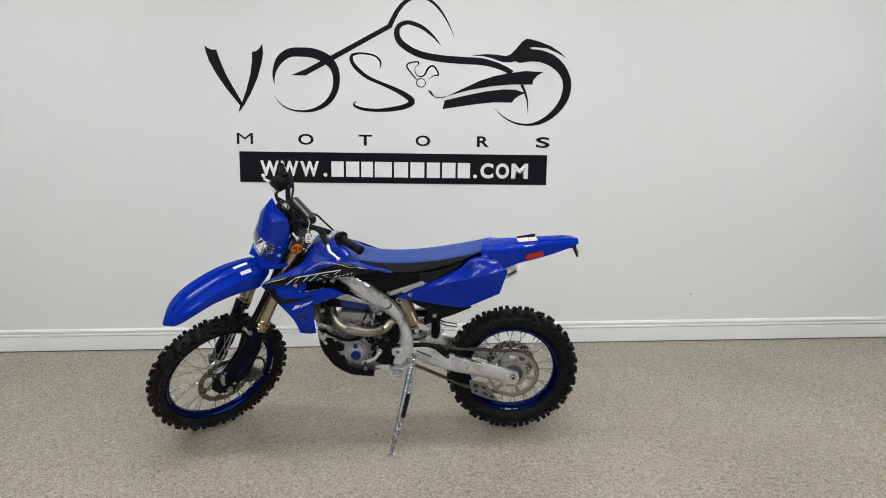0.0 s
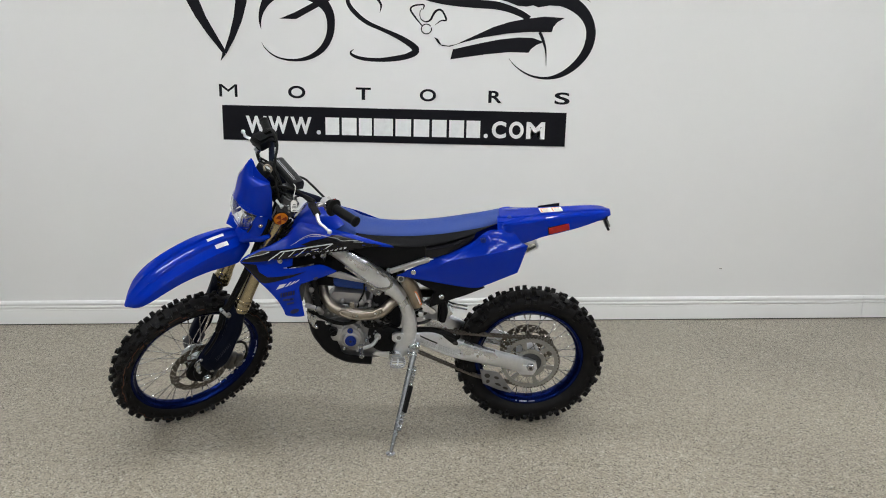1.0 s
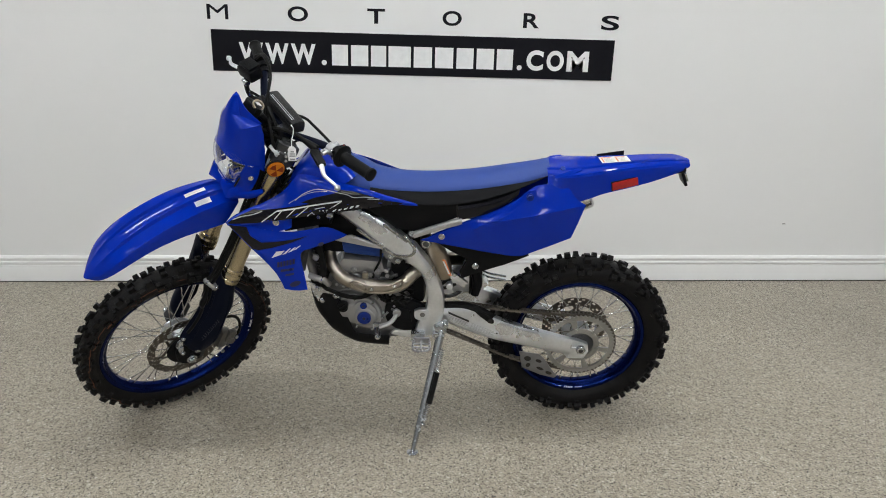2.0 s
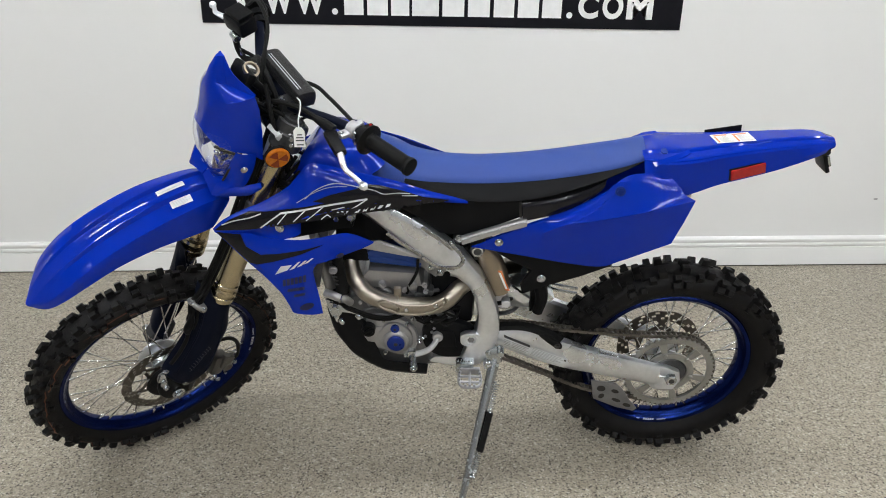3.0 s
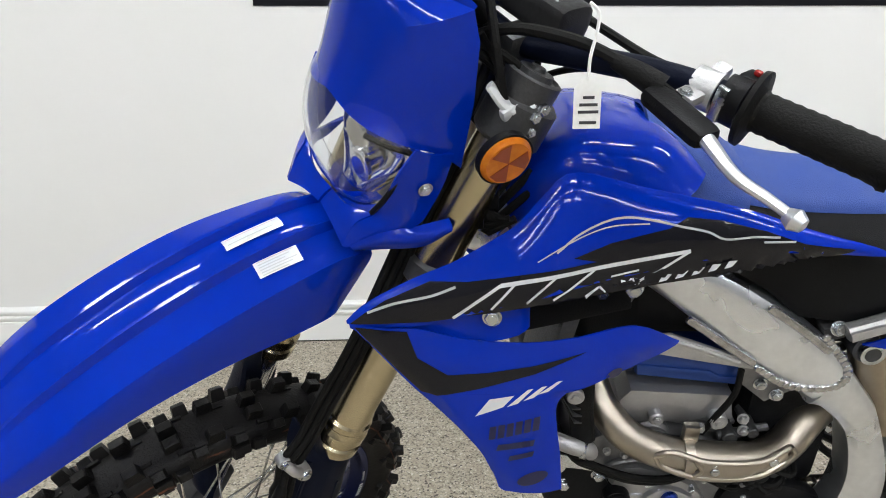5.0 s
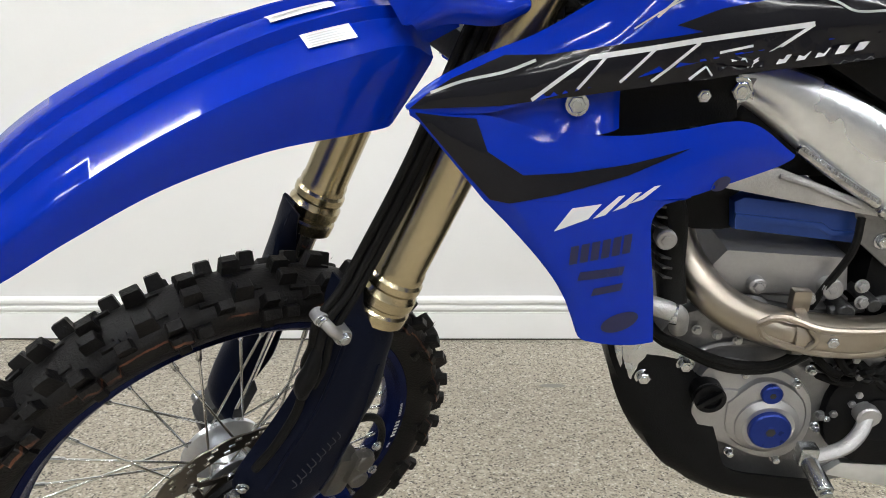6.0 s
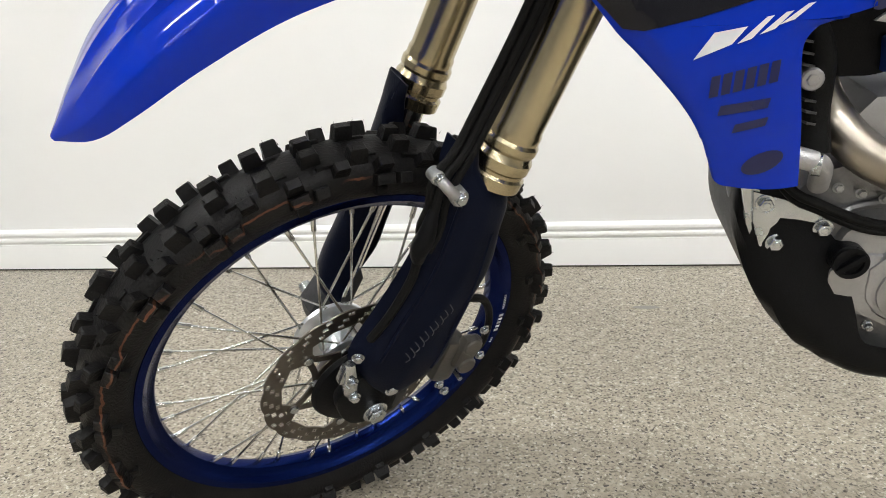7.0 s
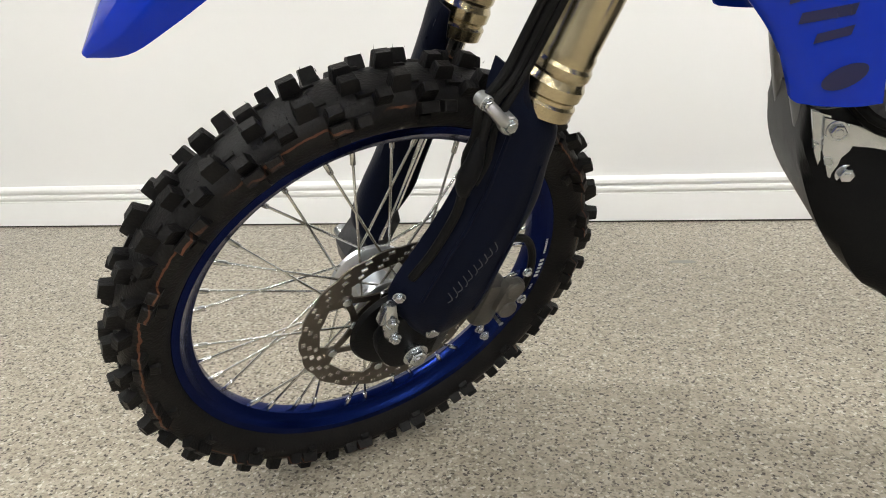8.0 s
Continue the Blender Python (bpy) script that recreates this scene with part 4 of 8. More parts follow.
def fork_leg(sgn, label):
    y = 0.095 * sgn

    def ring(prof):
        """Turned profile (s, radius) along the leg."""
        v, f = lathe([(0.0001, prof[0][0]), *[(r, s) for s, r in prof], (0.0001, prof[-1][0])], 36)
        q = AXIS.to_track_quat("Y", "X").to_matrix().to_4x4()
        return moved((v, f), Matrix.Translation(HEAD + AHEAD * (0.055 if sgn > 0 else 0.061) + Vector((0, y, 0))) @ q)

    leg = put("fork_tube", ring([(0.352, 0.0315), (0.354, 0.0346), (0.368, 0.0353), (0.371, 0.0324), (0.375, 0.0324), (0.378, 0.0350), (0.390, 0.0353), (0.394, 0.0332), (0.398, 0.0318), (0.402, 0.0338), (0.410, 0.0338), (0.414, 0.0312), (0.424, 0.0312), (0.428, 0.0295),
                                 (0.60, 0.0292), (0.68, 0.0285), (0.80, 0.0275), (0.905, 0.0275), (0.908, 0.026)]), GOLD, label, front=True, angle=25)
    put("fork_slider", ring([(0.03, 0.0215), (0.36, 0.0215)]), CHROME, "polished inner fork tube", leg).matrix_basis = Matrix()
    cap = put("fork_cap", ring([(0.890, 0.030), (0.905, 0.031), (0.916, 0.031), (0.918, 0.027), (0.915, 0.024), (0.915, 0.020), (0.922, 0.019), (0.922, 0.009), (0.926, 0.008)]), DARK_CAST, "dark fork cap", leg)
    put("axle_lug", prism([(FRONT_AXLE.x - 0.040, FRONT_AXLE.z - 0.030), (FRONT_AXLE.x + 0.016, FRONT_AXLE.z - 0.024), (FRONT_AXLE.x + 0.016, FRONT_AXLE.z + 0.006), (FRONT_AXLE.x - 0.030, FRONT_AXLE.z + 0.058), (FRONT_AXLE.x - 0.075, FRONT_AXLE.z + 0.070), (FRONT_AXLE.x - 0.078, FRONT_AXLE.z + 0.035)], y - 0.022, y + 0.022, 0.006), DARK_CAST, "dark fork end holding the axle", leg)
    return leg


left_leg = fork_leg(1, "champagne gold fork tube")
right_leg = fork_leg(-1, "champagne gold fork tube")
v, f = rod(FRONT_AXLE + Vector((0, -0.14, 0)), FRONT_AXLE + Vector((0, 0.125, 0)), 0.011, 16)
axle = put("front_axle", (v, f), STEEL, "steel front axle", front=True)
bolt(FRONT_AXLE + Vector((0, 0.125, 0)), (0, 1, 0), 0.014, 0.012, axle)


def fork_guard(sgn, label):
    """Dark shell round the front and outside of the lower leg."""
    near = ((0.393, 0.098, 0.120, 0.010), (0.365, 0.082, 0.121, 0.004), (0.345, 0.034, 0.120, -0.006), (0.300, 0.022, 0.118, -0.007), (0.246, 0.008, 0.118, -0.005), (0.194, 0.008, 0.124, -0.003), (0.150, 0.004, 0.131, 0.0), (0.107, 0.000, 0.140, 0.001), (0.075, 0.004, 0.132, 0.004), (0.045, 0.024, 0.104, 0.008), (0.026, 0.044, 0.072, 0.012))
    far = ((0.388, 0.099, 0.102, 0.008), (0.366, 0.080, 0.103, 0.004), (0.345, 0.058, 0.102, 0.0), (0.300, 0.030, 0.098, -0.004), (0.246, 0.016, 0.095, -0.004), (0.194, 0.014, 0.094, -0.002), (0.150, 0.010, 0.091, 0.0), (0.107, 0.004, 0.091, 0.001), (0.075, 0.010, 0.090, 0.004), (0.045, 0.024, 0.086, 0.008), (0.024, 0.044, 0.066, 0.012))
    rails = []
    inner = () if sgn > 0 else ((0.98, 0.082), (0.86, 0.070), (0.62, 0.064))
    for k, y in ((0.0, 0.108), (0.06, 0.122), (0.16, 0.130), (0.45, 0.134), (0.55, 0.1325), (0.80, 0.128), (0.94, 0.116), (1.0, 0.098), *inner):
        rails.append([on_fork(q, lo + (hi - lo) * k, y - dy) for q, lo, hi, dy in (near if sgn > 0 else far)])
    piece = skin(rails, 40, 24, 0.003)
    if sgn < 0:
        piece = mirrored(piece)
    return put("fork_guard", piece, NAVY_PLASTIC, label, front=True, angle=24)


guard = fork_guard(1, "dark navy plastic fork guard with moulded ribs")
fork_guard(-1, "dark navy plastic fork guard")
GUARD_FACE = bvh_of(([v.co for v in guard.data.vertices], [tuple(q.vertices) for q in guard.data.polygons]))


def on_guard(s, ahead, lift):
    """The point of the guard's outer face over (s, ahead) on the fork."""
    p = HEAD + AXIS * s + AHEAD * ahead
    hit = GUARD_FACE.ray_cast(Vector((p.x, 0.3, p.z)), Vector((0, -1, 0)))
    return Vector((p.x, (hit[0].y if hit[0] else 0.11) + lift, p.z))


for k in range(10):
    q, b = 0.184 - 0.0088 * k, 0.050 + 0.0036 * k
    put("moulded_mark", tube([on_guard(q + 0.010, b + 0.010, 0.0), on_guard(q, b, 0.0), on_guard(q - 0.006, b + 0.004 * (k % 2), 0.0)], 0.0008, 6, 8), MARK_GREY, "", guard)
put("moulded_rib", tube([on_guard(0.33, 0.104, 0), on_guard(0.24, 0.100, 0), on_guard(0.16, 0.112, 0), on_guard(0.10, 0.122, 0)], 0.0030, 6, 24), NAVY_PLASTIC, "", guard)
put("moulded_rib", tube([on_guard(0.30, 0.045, 0), on_guard(0.21, 0.030, 0), on_guard(0.13, 0.030, 0), on_guard(0.08, 0.036, 0)], 0.0024, 6, 24), NAVY_PLASTIC, "", guard)
bolt(on_fork(0.039, 0.064, 0.124), (0, 1, 0), 0.0090, 0.004, guard)
bolt(on_fork(0.097, 0.138, 0.116), (0.4, 1, 0), 0.0065, 0.006, guard)

# brake calliper behind the left leg, hose and clamp
cal = put("brake_calliper", joined(block(on_fork(0.045, -0.048, 0.078), (0.038, 0.040, 0.080), 0.012, (0, -26, 0)), block(on_fork(0.070, -0.062, 0.098), (0.032, 0.018, 0.056), 0.007, (0, -26, 0)), rod(on_fork(0.085, -0.062, 0.095), on_fork(0.085, -0.062, 0.110), 0.015, 18), rod(on_fork(0.048, -0.070, 0.095), on_fork(0.048, -0.070, 0.110), 0.015, 18)), CALLIPER, "cast front brake calliper", front=True)
for s, b in ((0.115, -0.068), (0.012, -0.040), (-0.004, -0.058), (0.066, -0.086)):
    bolt(on_fork(s, b, 0.104), (0, 1, 0), 0.006, 0.006, cal)
put("pad_pin", rod(on_fork(0.02, -0.074, 0.06), on_fork(0.02, -0.074, 0.108), 0.004, 8), STEEL, "", cal)
put("axle_lug_face", prism([(FRONT_AXLE.x - 0.030, FRONT_AXLE.z - 0.032), (FRONT_AXLE.x + 0.022, FRONT_AXLE.z - 0.030), (FRONT_AXLE.x + 0.044, FRONT_AXLE.z + 0.004), (FRONT_AXLE.x + 0.040, FRONT_AXLE.z + 0.050), (FRONT_AXLE.x - 0.02, FRONT_AXLE.z + 0.070), (FRONT_AXLE.x - 0.052, FRONT_AXLE.z + 0.03)], 0.100, 0.117, 0.005, 30), BLACK_PLASTIC, "black axle carrier", front=True)
put("axle_clamp", joined(tube([on_fork(0.022, 0.112, 0.112), on_fork(0.040, 0.126, 0.116), on_fork(0.062, 0.134, 0.116), on_fork(0.084, 0.142, 0.112)], [0.008, 0.010, 0.009, 0.007], 10, 16), block(on_fork(0.064, 0.140, 0.110), (0.016, 0.014, 0.028), 0.004, (0, -26, 0))), STEEL, "silver axle pinch clamp", front=True)
bolt(on_fork(0.036, 0.122, 0.125), (0.2, 1, 0), 0.0065, 0.007, front=True)
bolt(on_fork(0.064, 0.137, 0.124), (0.2, 1, 0), 0.0065, 0.007, front=True)
put("disc_guard", moved(joined(lathe([(0.0001, 0.084), (0.052, 0.084), (0.066, 0.080), (0.070, 0.074), (0.066, 0.070), (0.0001, 0.070)], 40)), Matrix.Translation((FRONT_AXLE.x, 0, FRONT_AXLE.z))), BLACK_PLASTIC, "black disc centre guard", front=True)
clamp = put("hose_clamp", joined(tube([on_fork(0.358, 0.144, 0.130), on_fork(0.355, 0.138, 0.137), on_fork(0.350, 0.130, 0.142), on_fork(0.344, 0.116, 0.140)], [0.0065, 0.0066, 0.0068, 0.0085], 12, 20), rod(on_fork(0.344, 0.116, 0.128), on_fork(0.344, 0.116, 0.146), 0.0105, 18), rod(on_fork(0.358, 0.144, 0.116), on_fork(0.358, 0.144, 0.132), 0.0085, 18)), CAST_LIGHT, "silver hose clamp on the fork guard", front=True)
bolt(on_fork(0.344, 0.116, 0.146), (0, 1, 0), 0.0072, 0.005, clamp)
bolt(on_fork(0.358, 0.144, 0.132), (0, 1, 0), 0.0060, 0.005, clamp)
put("clamp_foot", block(on_fork(0.342, 0.098, 0.131), (0.030, 0.012, 0.022), 0.004, (0, -26, 0)), NAVY_PLASTIC, "", clamp)
HOSE = [(0.92, 0.078, 0.05), (0.80, 0.086, 0.090), (0.70, 0.092, 0.098), (0.55, 0.098, 0.110), (0.43, 0.107, 0.114), (0.385, 0.118, 0.122), (0.355, 0.136, 0.130), (0.305, 0.134, 0.136), (0.262, 0.132, 0.134), (0.225, 0.124, 0.130), (0.17, 0.128, 0.126), (0.125, 0.132, 0.116)]
put("brake_hose", tube([on_fork(*q) for q in HOSE], 0.0058, 10, 70), RUBBER, "black brake hose down the fork", front=True)
put("brake_hose", tube([on_fork(q, b + 0.010, c - 0.004) for q, b, c in HOSE[1:7]] + [on_fork(0.320, 0.140, 0.128), on_fork(0.290, 0.134, 0.120), on_fork(0.255, 0.112, 0.110)], 0.0050, 10, 60), RUBBER, "black sensor cable down the fork", front=True)
put("brake_hose", tube([on_fork(q, b - 0.008, c + 0.004) for q, b, c in HOSE[1:6]] + [on_fork(0.34, 0.122, 0.132), on_fork(0.30, 0.120, 0.138), on_fork(0.27, 0.124, 0.138)], 0.0044, 10, 50), RUBBER, "black speedometer lead down the fork", front=True)
put("sensor_cover", tube([on_fork(0.322, 0.136, 0.134), on_fork(0.296, 0.136, 0.138), on_fork(0.272, 0.138, 0.138), on_fork(0.256, 0.132, 0.136)], [0.006, 0.0095, 0.0115, 0.007], 12, 20), BLACK_PLASTIC, "black moulded hose cover on the fork guard", front=True)
put("hose_loop", tube([on_fork(0.17, 0.02, 0.105), on_fork(0.165, -0.040, 0.098), on_fork(0.125, -0.082, 0.090), on_fork(0.075, -0.098, 0.088), on_fork(0.055, -0.085, 0.088)], 0.0058, 10, 30), RUBBER, "black brake hose loop", front=True)

# triple clamps
for s, w, h in ((0.868, 0.045, 0.052), (0.665, 0.050, 0.034)):
    c = HEAD + AXIS * s
    q = Matrix.Translation(c) @ Matrix.Rotation(-RAKE, 4, "Y")
    pieces = [moved(block((0.028, 0, 0), (0.070, 0.18, h), 0.008), q)]
    for sg in (1, -1):
        leg = HEAD + AHEAD * 0.050 + Vector((0, 0.095 * sg, 0))
        pieces.append(rod(leg + AXIS * (s - h / 2), leg + AXIS * (s + h / 2), 0.038, 28))
    put("triple_clamp", joined(*pieces), DARK_CAST, "black fork triple clamp", front=True)
put("steering_stem", rod(HEAD + AXIS * 0.64, HEAD + AXIS * 0.905, 0.022, 20), DARK_CAST, "", front=True)

# ---- front fender
def fender():
    top = [(1.165, 0.960), (1.250, 0.988), (1.330, 0.988), (1.410, 0.975), (1.500, 0.947), (1.580, 0.911), (1.640, 0.870), (1.682, 0.831), (1.713, 0.797)]
    half = (0.060, 0.070, 0.078, 0.083, 0.084, 0.083, 0.073, 0.050, 0.008)
    drop = (0.075, 0.100, 0.092, 0.072, 0.054, 0.044, 0.034, 0.020, 0.001)
    rails = []
    for k, d, r in ((-1.0, 1.0, 0.0), (-0.985, 0.60, 0.0), (-0.95, 0.27, 0.0), (-0.91, 0.19, 0.0), (-0.62, 0.09, -0.002), (-0.41, 0.02, -0.004), (-0.35, 0.0, 0.005), (-0.30, 0.0, 0.005), (-0.24, 0.0, -0.003), (0.0, -0.02, 0.0),
                    (0.24, 0.0, -0.003), (0.30, 0.0, 0.005), (0.35, 0.0, 0.005), (0.41, 0.02, -0.004), (0.62, 0.09, -0.002), (0.91, 0.19, 0.0), (0.95, 0.27, 0.0), (0.985, 0.60, 0.0), (1.0, 1.0, 0.0)):
        rails.append([(x + (abs(k) > 0.5) * ((0.040 + 0.060 * d) if i == 0 else 0.030 * d if i == 1 else 0.0) - (0.002 * k * k if i == 8 else 0.004 * k * k if i == 7 else 0.0), h * k, z - dd * d + r * (0.0 if i >= 7 else 0.2 if i == 0 else 0.35 if i == 6 else 0.8 if i == 5 else 1.0)) for i, ((x, z), h, dd) in enumerate(zip(top, half, drop))])
    return skin(rails, 48, 0, 0.003)


fen = fender()
fender_ob = put("front_fender", fen, BLUE, "glossy blue front fender with two paper labels", front=True, angle=38)

def patch(corner, du, dv, mat, name, parent, bars=0, barmat=None, label=""):
    """A flat label with printed bars; corner, and its two edge vectors."""
    c, u, w = Vector(corner), Vector(du), Vector(dv)
    nrm = u.cross(w).normalized() * 0.0008
    v = [c, c + u, c + u + w, c + w, c + nrm, c + u + nrm, c + u + w + nrm, c + w + nrm]
    ob = mesh_part(name, v, [(3, 2, 1, 0), (4, 5, 6, 7), (0, 1, 5, 4), (1, 2, 6, 5), (2, 3, 7, 6), (3, 0, 4, 7)], mat, parent, label, smooth=False)
    rnd = random.Random(bars * 7 + len(name))
    for i in range(bars):
        a = c + w * ((i + 0.35) / bars) + u * 0.08 + nrm * 1.4
        e = u * rnd.uniform(0.6, 0.84)
        t = w * (0.3 / bars)
        mesh_part("print", [a, a + e, a + e + t, a + t], [(0, 1, 2, 3)], barmat or GREY_PRINT, ob, "", smooth=False)
    return ob


fb = bvh_of(fen)


def on_fender(x, y):
    hit = fb.ray_cast(Vector((x, y, 1.4)), Vector((0, 0, -1)))
    return hit[0] + Vector((0, 0, 0.0015))


def drape(name, x0, x1, y0, y1, mat, parent, lift, label="", nx=10, ny=7):
    """A thin film laid on the fender's top."""
    v = [on_fender(x0 + (x1 - x0) * i / (nx - 1), y0 + (y1 - y0) * j / (ny - 1)) + Vector((0, 0, lift)) for j in range(ny) for i in range(nx)]
    f = [(j * nx + i, j * nx + i + 1, (j + 1) * nx + i + 1, (j + 1) * nx + i) for j in range(ny - 1) for i in range(nx - 1)]
    return mesh_part(name, v, f, mat, parent, label)


for x0, x1, y0, y1, rows, lab in ((1.366, 1.300, -0.011, 0.006, 2, "silver paper label"), (1.350, 1.300, 0.033, 0.052, 6, "silver paper label with small print")):
    film = drape("label", x0, x1, y0, y1, LABEL_SILVER, fender_ob, 0.0012, lab)
    for k in range(rows):
        a = y0 + (y1 - y0) * (k + 0.35) / rows
        drape("print", x0 - 0.004, x1 + 0.004 + 0.006 * (k % 3), a, a + 0.0012, LABEL_GREY, film, 0.0020, "", 8, 2)

# ---- headlight
def u_row(z, front, half, back, n=13, point=0.5):
    """A plan curve from the left rear edge round the front to the right."""
    pts = []
    for i in range(n):
        a = math.pi * i / (n - 1)
        c, s = math.cos(a), math.sin(a)
        y = half * (abs(c) ** 0.8) * (1 if c >= 0 else -1)
        x = back + (front - back) * (abs(s) ** (0.62 + point * 0.3))
        pts.append((x, y, z))
    return pts


def mask_row(end, mid, dip=1.3, n=15):
    """From the left edge round the front centre to the right edge: flat sides, tight front corners."""
    (xe, ye, ze), (xc, zc) = end, mid
    pts = []
    for i in range(n):
        ang = math.pi * i / (n - 1)
        c, s = math.cos(ang), math.sin(ang)
        pts.append((xe + (xc - xe) * abs(s) ** 1.15, ye * (abs(c) ** 0.74) * (1 if c >= 0 else -1), ze + (zc - ze) * abs(s) ** dip))
    return pts


MASK_TOP, MASK_IN, MASK_REAR = (1.160, 0.008, 1.307), (1.170, 0.031, 1.254), (1.129, 0.081, 1.240)
LOW_EDGE = ((1.136, 0.098, 1.074), (1.164, 0.095, 1.100), (1.195, 0.088, 1.116), (1.213, 0.073, 1.123), (1.225, 0.056, 1.129), (1.233, 0.030, 1.135))
mask_rows = [mask_row(MASK_TOP, (1.172, 1.306)), mask_row((1.166, 0.018, 1.282), (1.188, 1.284)), mask_row(MASK_IN, (1.197, 1.262)), mask_row((1.151, 0.056, 1.248), (1.205, 1.243)), mask_row(MASK_REAR, (1.211, 1.222)),
             mask_row((1.126, 0.091, 1.212), (1.217, 1.196)), mask_row((1.128, 0.096, 1.150), (1.225, 1.168), 0.8), [*LOW_EDGE, (1.236, 0.0, 1.144), *[(x, -y, z) for x, y, z in LOW_EDGE[::-1]]]]
mask = put("headlight_mask", skin(mask_rows, 61, 0, 0.003), BLUE, "glossy blue headlight mask with angular facets", front=True, angle=18)
for sg in (1, -1):
    def side(p):
        return (p[0], p[1] * sg, p[2])
    put("mask_facet", skin([[side(MASK_TOP), side((1.166, 0.018, 1.282)), side(MASK_IN), side((1.151, 0.056, 1.248)), side(MASK_REAR)],
                            [side((1.156, 0.008, 1.3065)), side((1.156, 0.026, 1.286)), side((1.150, 0.042, 1.271)), side((1.138, 0.062, 1.257)), side((1.126, 0.081, 1.243))]], 24, 0, 0.003), BLUE, "", mask, angle=18)
put("mask_facet", skin([[(1.160, -0.008, 1.307), (1.170, 0.0, 1.306), (1.160, 0.008, 1.307)], [(1.156, -0.008, 1.3065), (1.156, 0.0, 1.3065), (1.156, 0.008, 1.3065)]], 9, 0, 0.002), BLUE, "", mask, angle=18)
lens_rows = [u_row(1.160, 1.226, 0.066, 1.192, 13, 1.6), u_row(1.122, 1.240, 0.086, 1.194, 13, 1.4), u_row(1.086, 1.247, 0.087, 1.204, 13, 1.2), u_row(1.050, 1.245, 0.078, 1.212, 13, 1.0), u_row(1.026, 1.240, 0.056, 1.214), u_row(1.010, 1.230, 0.026, 1.212)]
lamp_lens = put("headlight_lens", skin(lens_rows, 41, 20, 0.0025), LENS, "clear headlight lens", front=True)
lamp_lens.visible_shadow = False
bowl_rows = [[(x - 0.012, y * 0.90, z) for x, y, z in r] for r in (u_row(1.128, 1.226, 0.080, 1.180), u_row(1.104, 1.214, 0.084, 1.182), u_row(1.080, 1.206, 0.076, 1.186), u_row(1.050, 1.214, 0.062, 1.194), u_row(1.016, 1.228, 0.034, 1.202))]
put("reflector_bowl", skin(bowl_rows, 31, 14, 0.002), REFLECTOR_SILVER, "silver lamp reflector", lamp_lens)
put("lamp_hood", skin([[(x - 0.006, y * 0.95, z) for x, y, z in u_row(1.152, 1.222, 0.066, 1.176)], [(x - 0.010, y * 0.93, z) for x, y, z in u_row(1.130, 1.232, 0.078, 1.188)]], 31, 4, 0.002), BLACK_PLASTIC, "black inner lamp hood", lamp_lens)
put("bulb", joined(rod((1.196, 0.030, 1.066), (1.222, 0.034, 1.066), 0.013, 20), moved(lathe([(0.013, 0.0), (0.019, 0.0), (0.019, 0.004), (0.013, 0.004)], 24, True), Matrix.Translation((1.216, 0.033, 1.066)) @ Matrix.Rotation(radians(-90), 4, "Z"))), CHROME, "", lamp_lens)
put("projector", joined(rod((1.190, 0.020, 1.098), (1.218, 0.022, 1.098), 0.020, 24), block((1.212, 0.022, 1.088), (0.010, 0.050, 0.005), 0.001)), CHROME, "", lamp_lens)
for sg in (1, -1):
    put("mask_cheek", skin([[(x, y * sg, z) for x, y, z in row] for row in (
        [(1.196, 0.100, 1.121), (1.212, 0.095, 1.094), (1.221, 0.088, 1.064), (1.226, 0.075, 1.032), (1.245, 0.065, 1.017), (1.259, 0.062, 0.989)],
        [(1.181, 0.103, 1.112), (1.188, 0.103, 1.082), (1.197, 0.102, 1.052), (1.209, 0.098, 1.034), (1.230, 0.088, 1.018), (1.258, 0.066, 0.990)],
        [(1.150, 0.101, 1.100), (1.160, 0.104, 1.070), (1.175, 0.105, 1.042), (1.190, 0.105, 1.024), (1.216, 0.096, 1.013), (1.256, 0.068, 0.990)])], 30, 12, 0.003), BLUE, "blue lower headlight surround", mask, angle=24)
    put("mask_chin", skin([[(x, y * sg, z) for x, y, z in row] for row in (
        [(1.259, 0.062, 0.989), (1.244, 0.064, 1.017), (1.226, 0.073, 1.030)], [(1.256, 0.030, 1.000), (1.247, 0.032, 1.010), (1.238, 0.036, 1.020)], [(1.252, 0.0005, 1.002), (1.246, 0.0005, 1.008), (1.236, 0.0005, 1.014)])], 10, 8, 0.003), BLUE, "", mask, angle=30)
put("lens_seal", tube([(1.226, 0.054, 1.120), (1.212, 0.073, 1.114), (1.194, 0.089, 1.108), (1.200, 0.093, 1.098), (1.213, 0.091, 1.078), (1.222, 0.084, 1.055), (1.228, 0.072, 1.032)], 0.0032, 8, 40), BLACK_PLASTIC, "black lens seal", mask)
bolt((1.186, 0.106, 1.072), (0.2, 1, 0), 0.0065, 0.004, mask)
for sg in (1, -1):
    put("mask_fin", skin([[(x, y * sg, z) for x, y, z in row] for row in (
        [(1.252, 0.068, 0.992), (1.227, 0.092, 1.020), (1.192, 0.101, 1.018), (1.153, 0.108, 1.016)],
        [(1.250, 0.072, 0.990), (1.228, 0.097, 1.012), (1.190, 0.112, 1.010), (1.155, 0.118, 1.013)],
        [(1.246, 0.070, 0.986), (1.226, 0.094, 0.999), (1.187, 0.110, 0.997), (1.158, 0.116, 1.008)])], 24, 10, 0.003), BLUE, "", mask, angle=30)
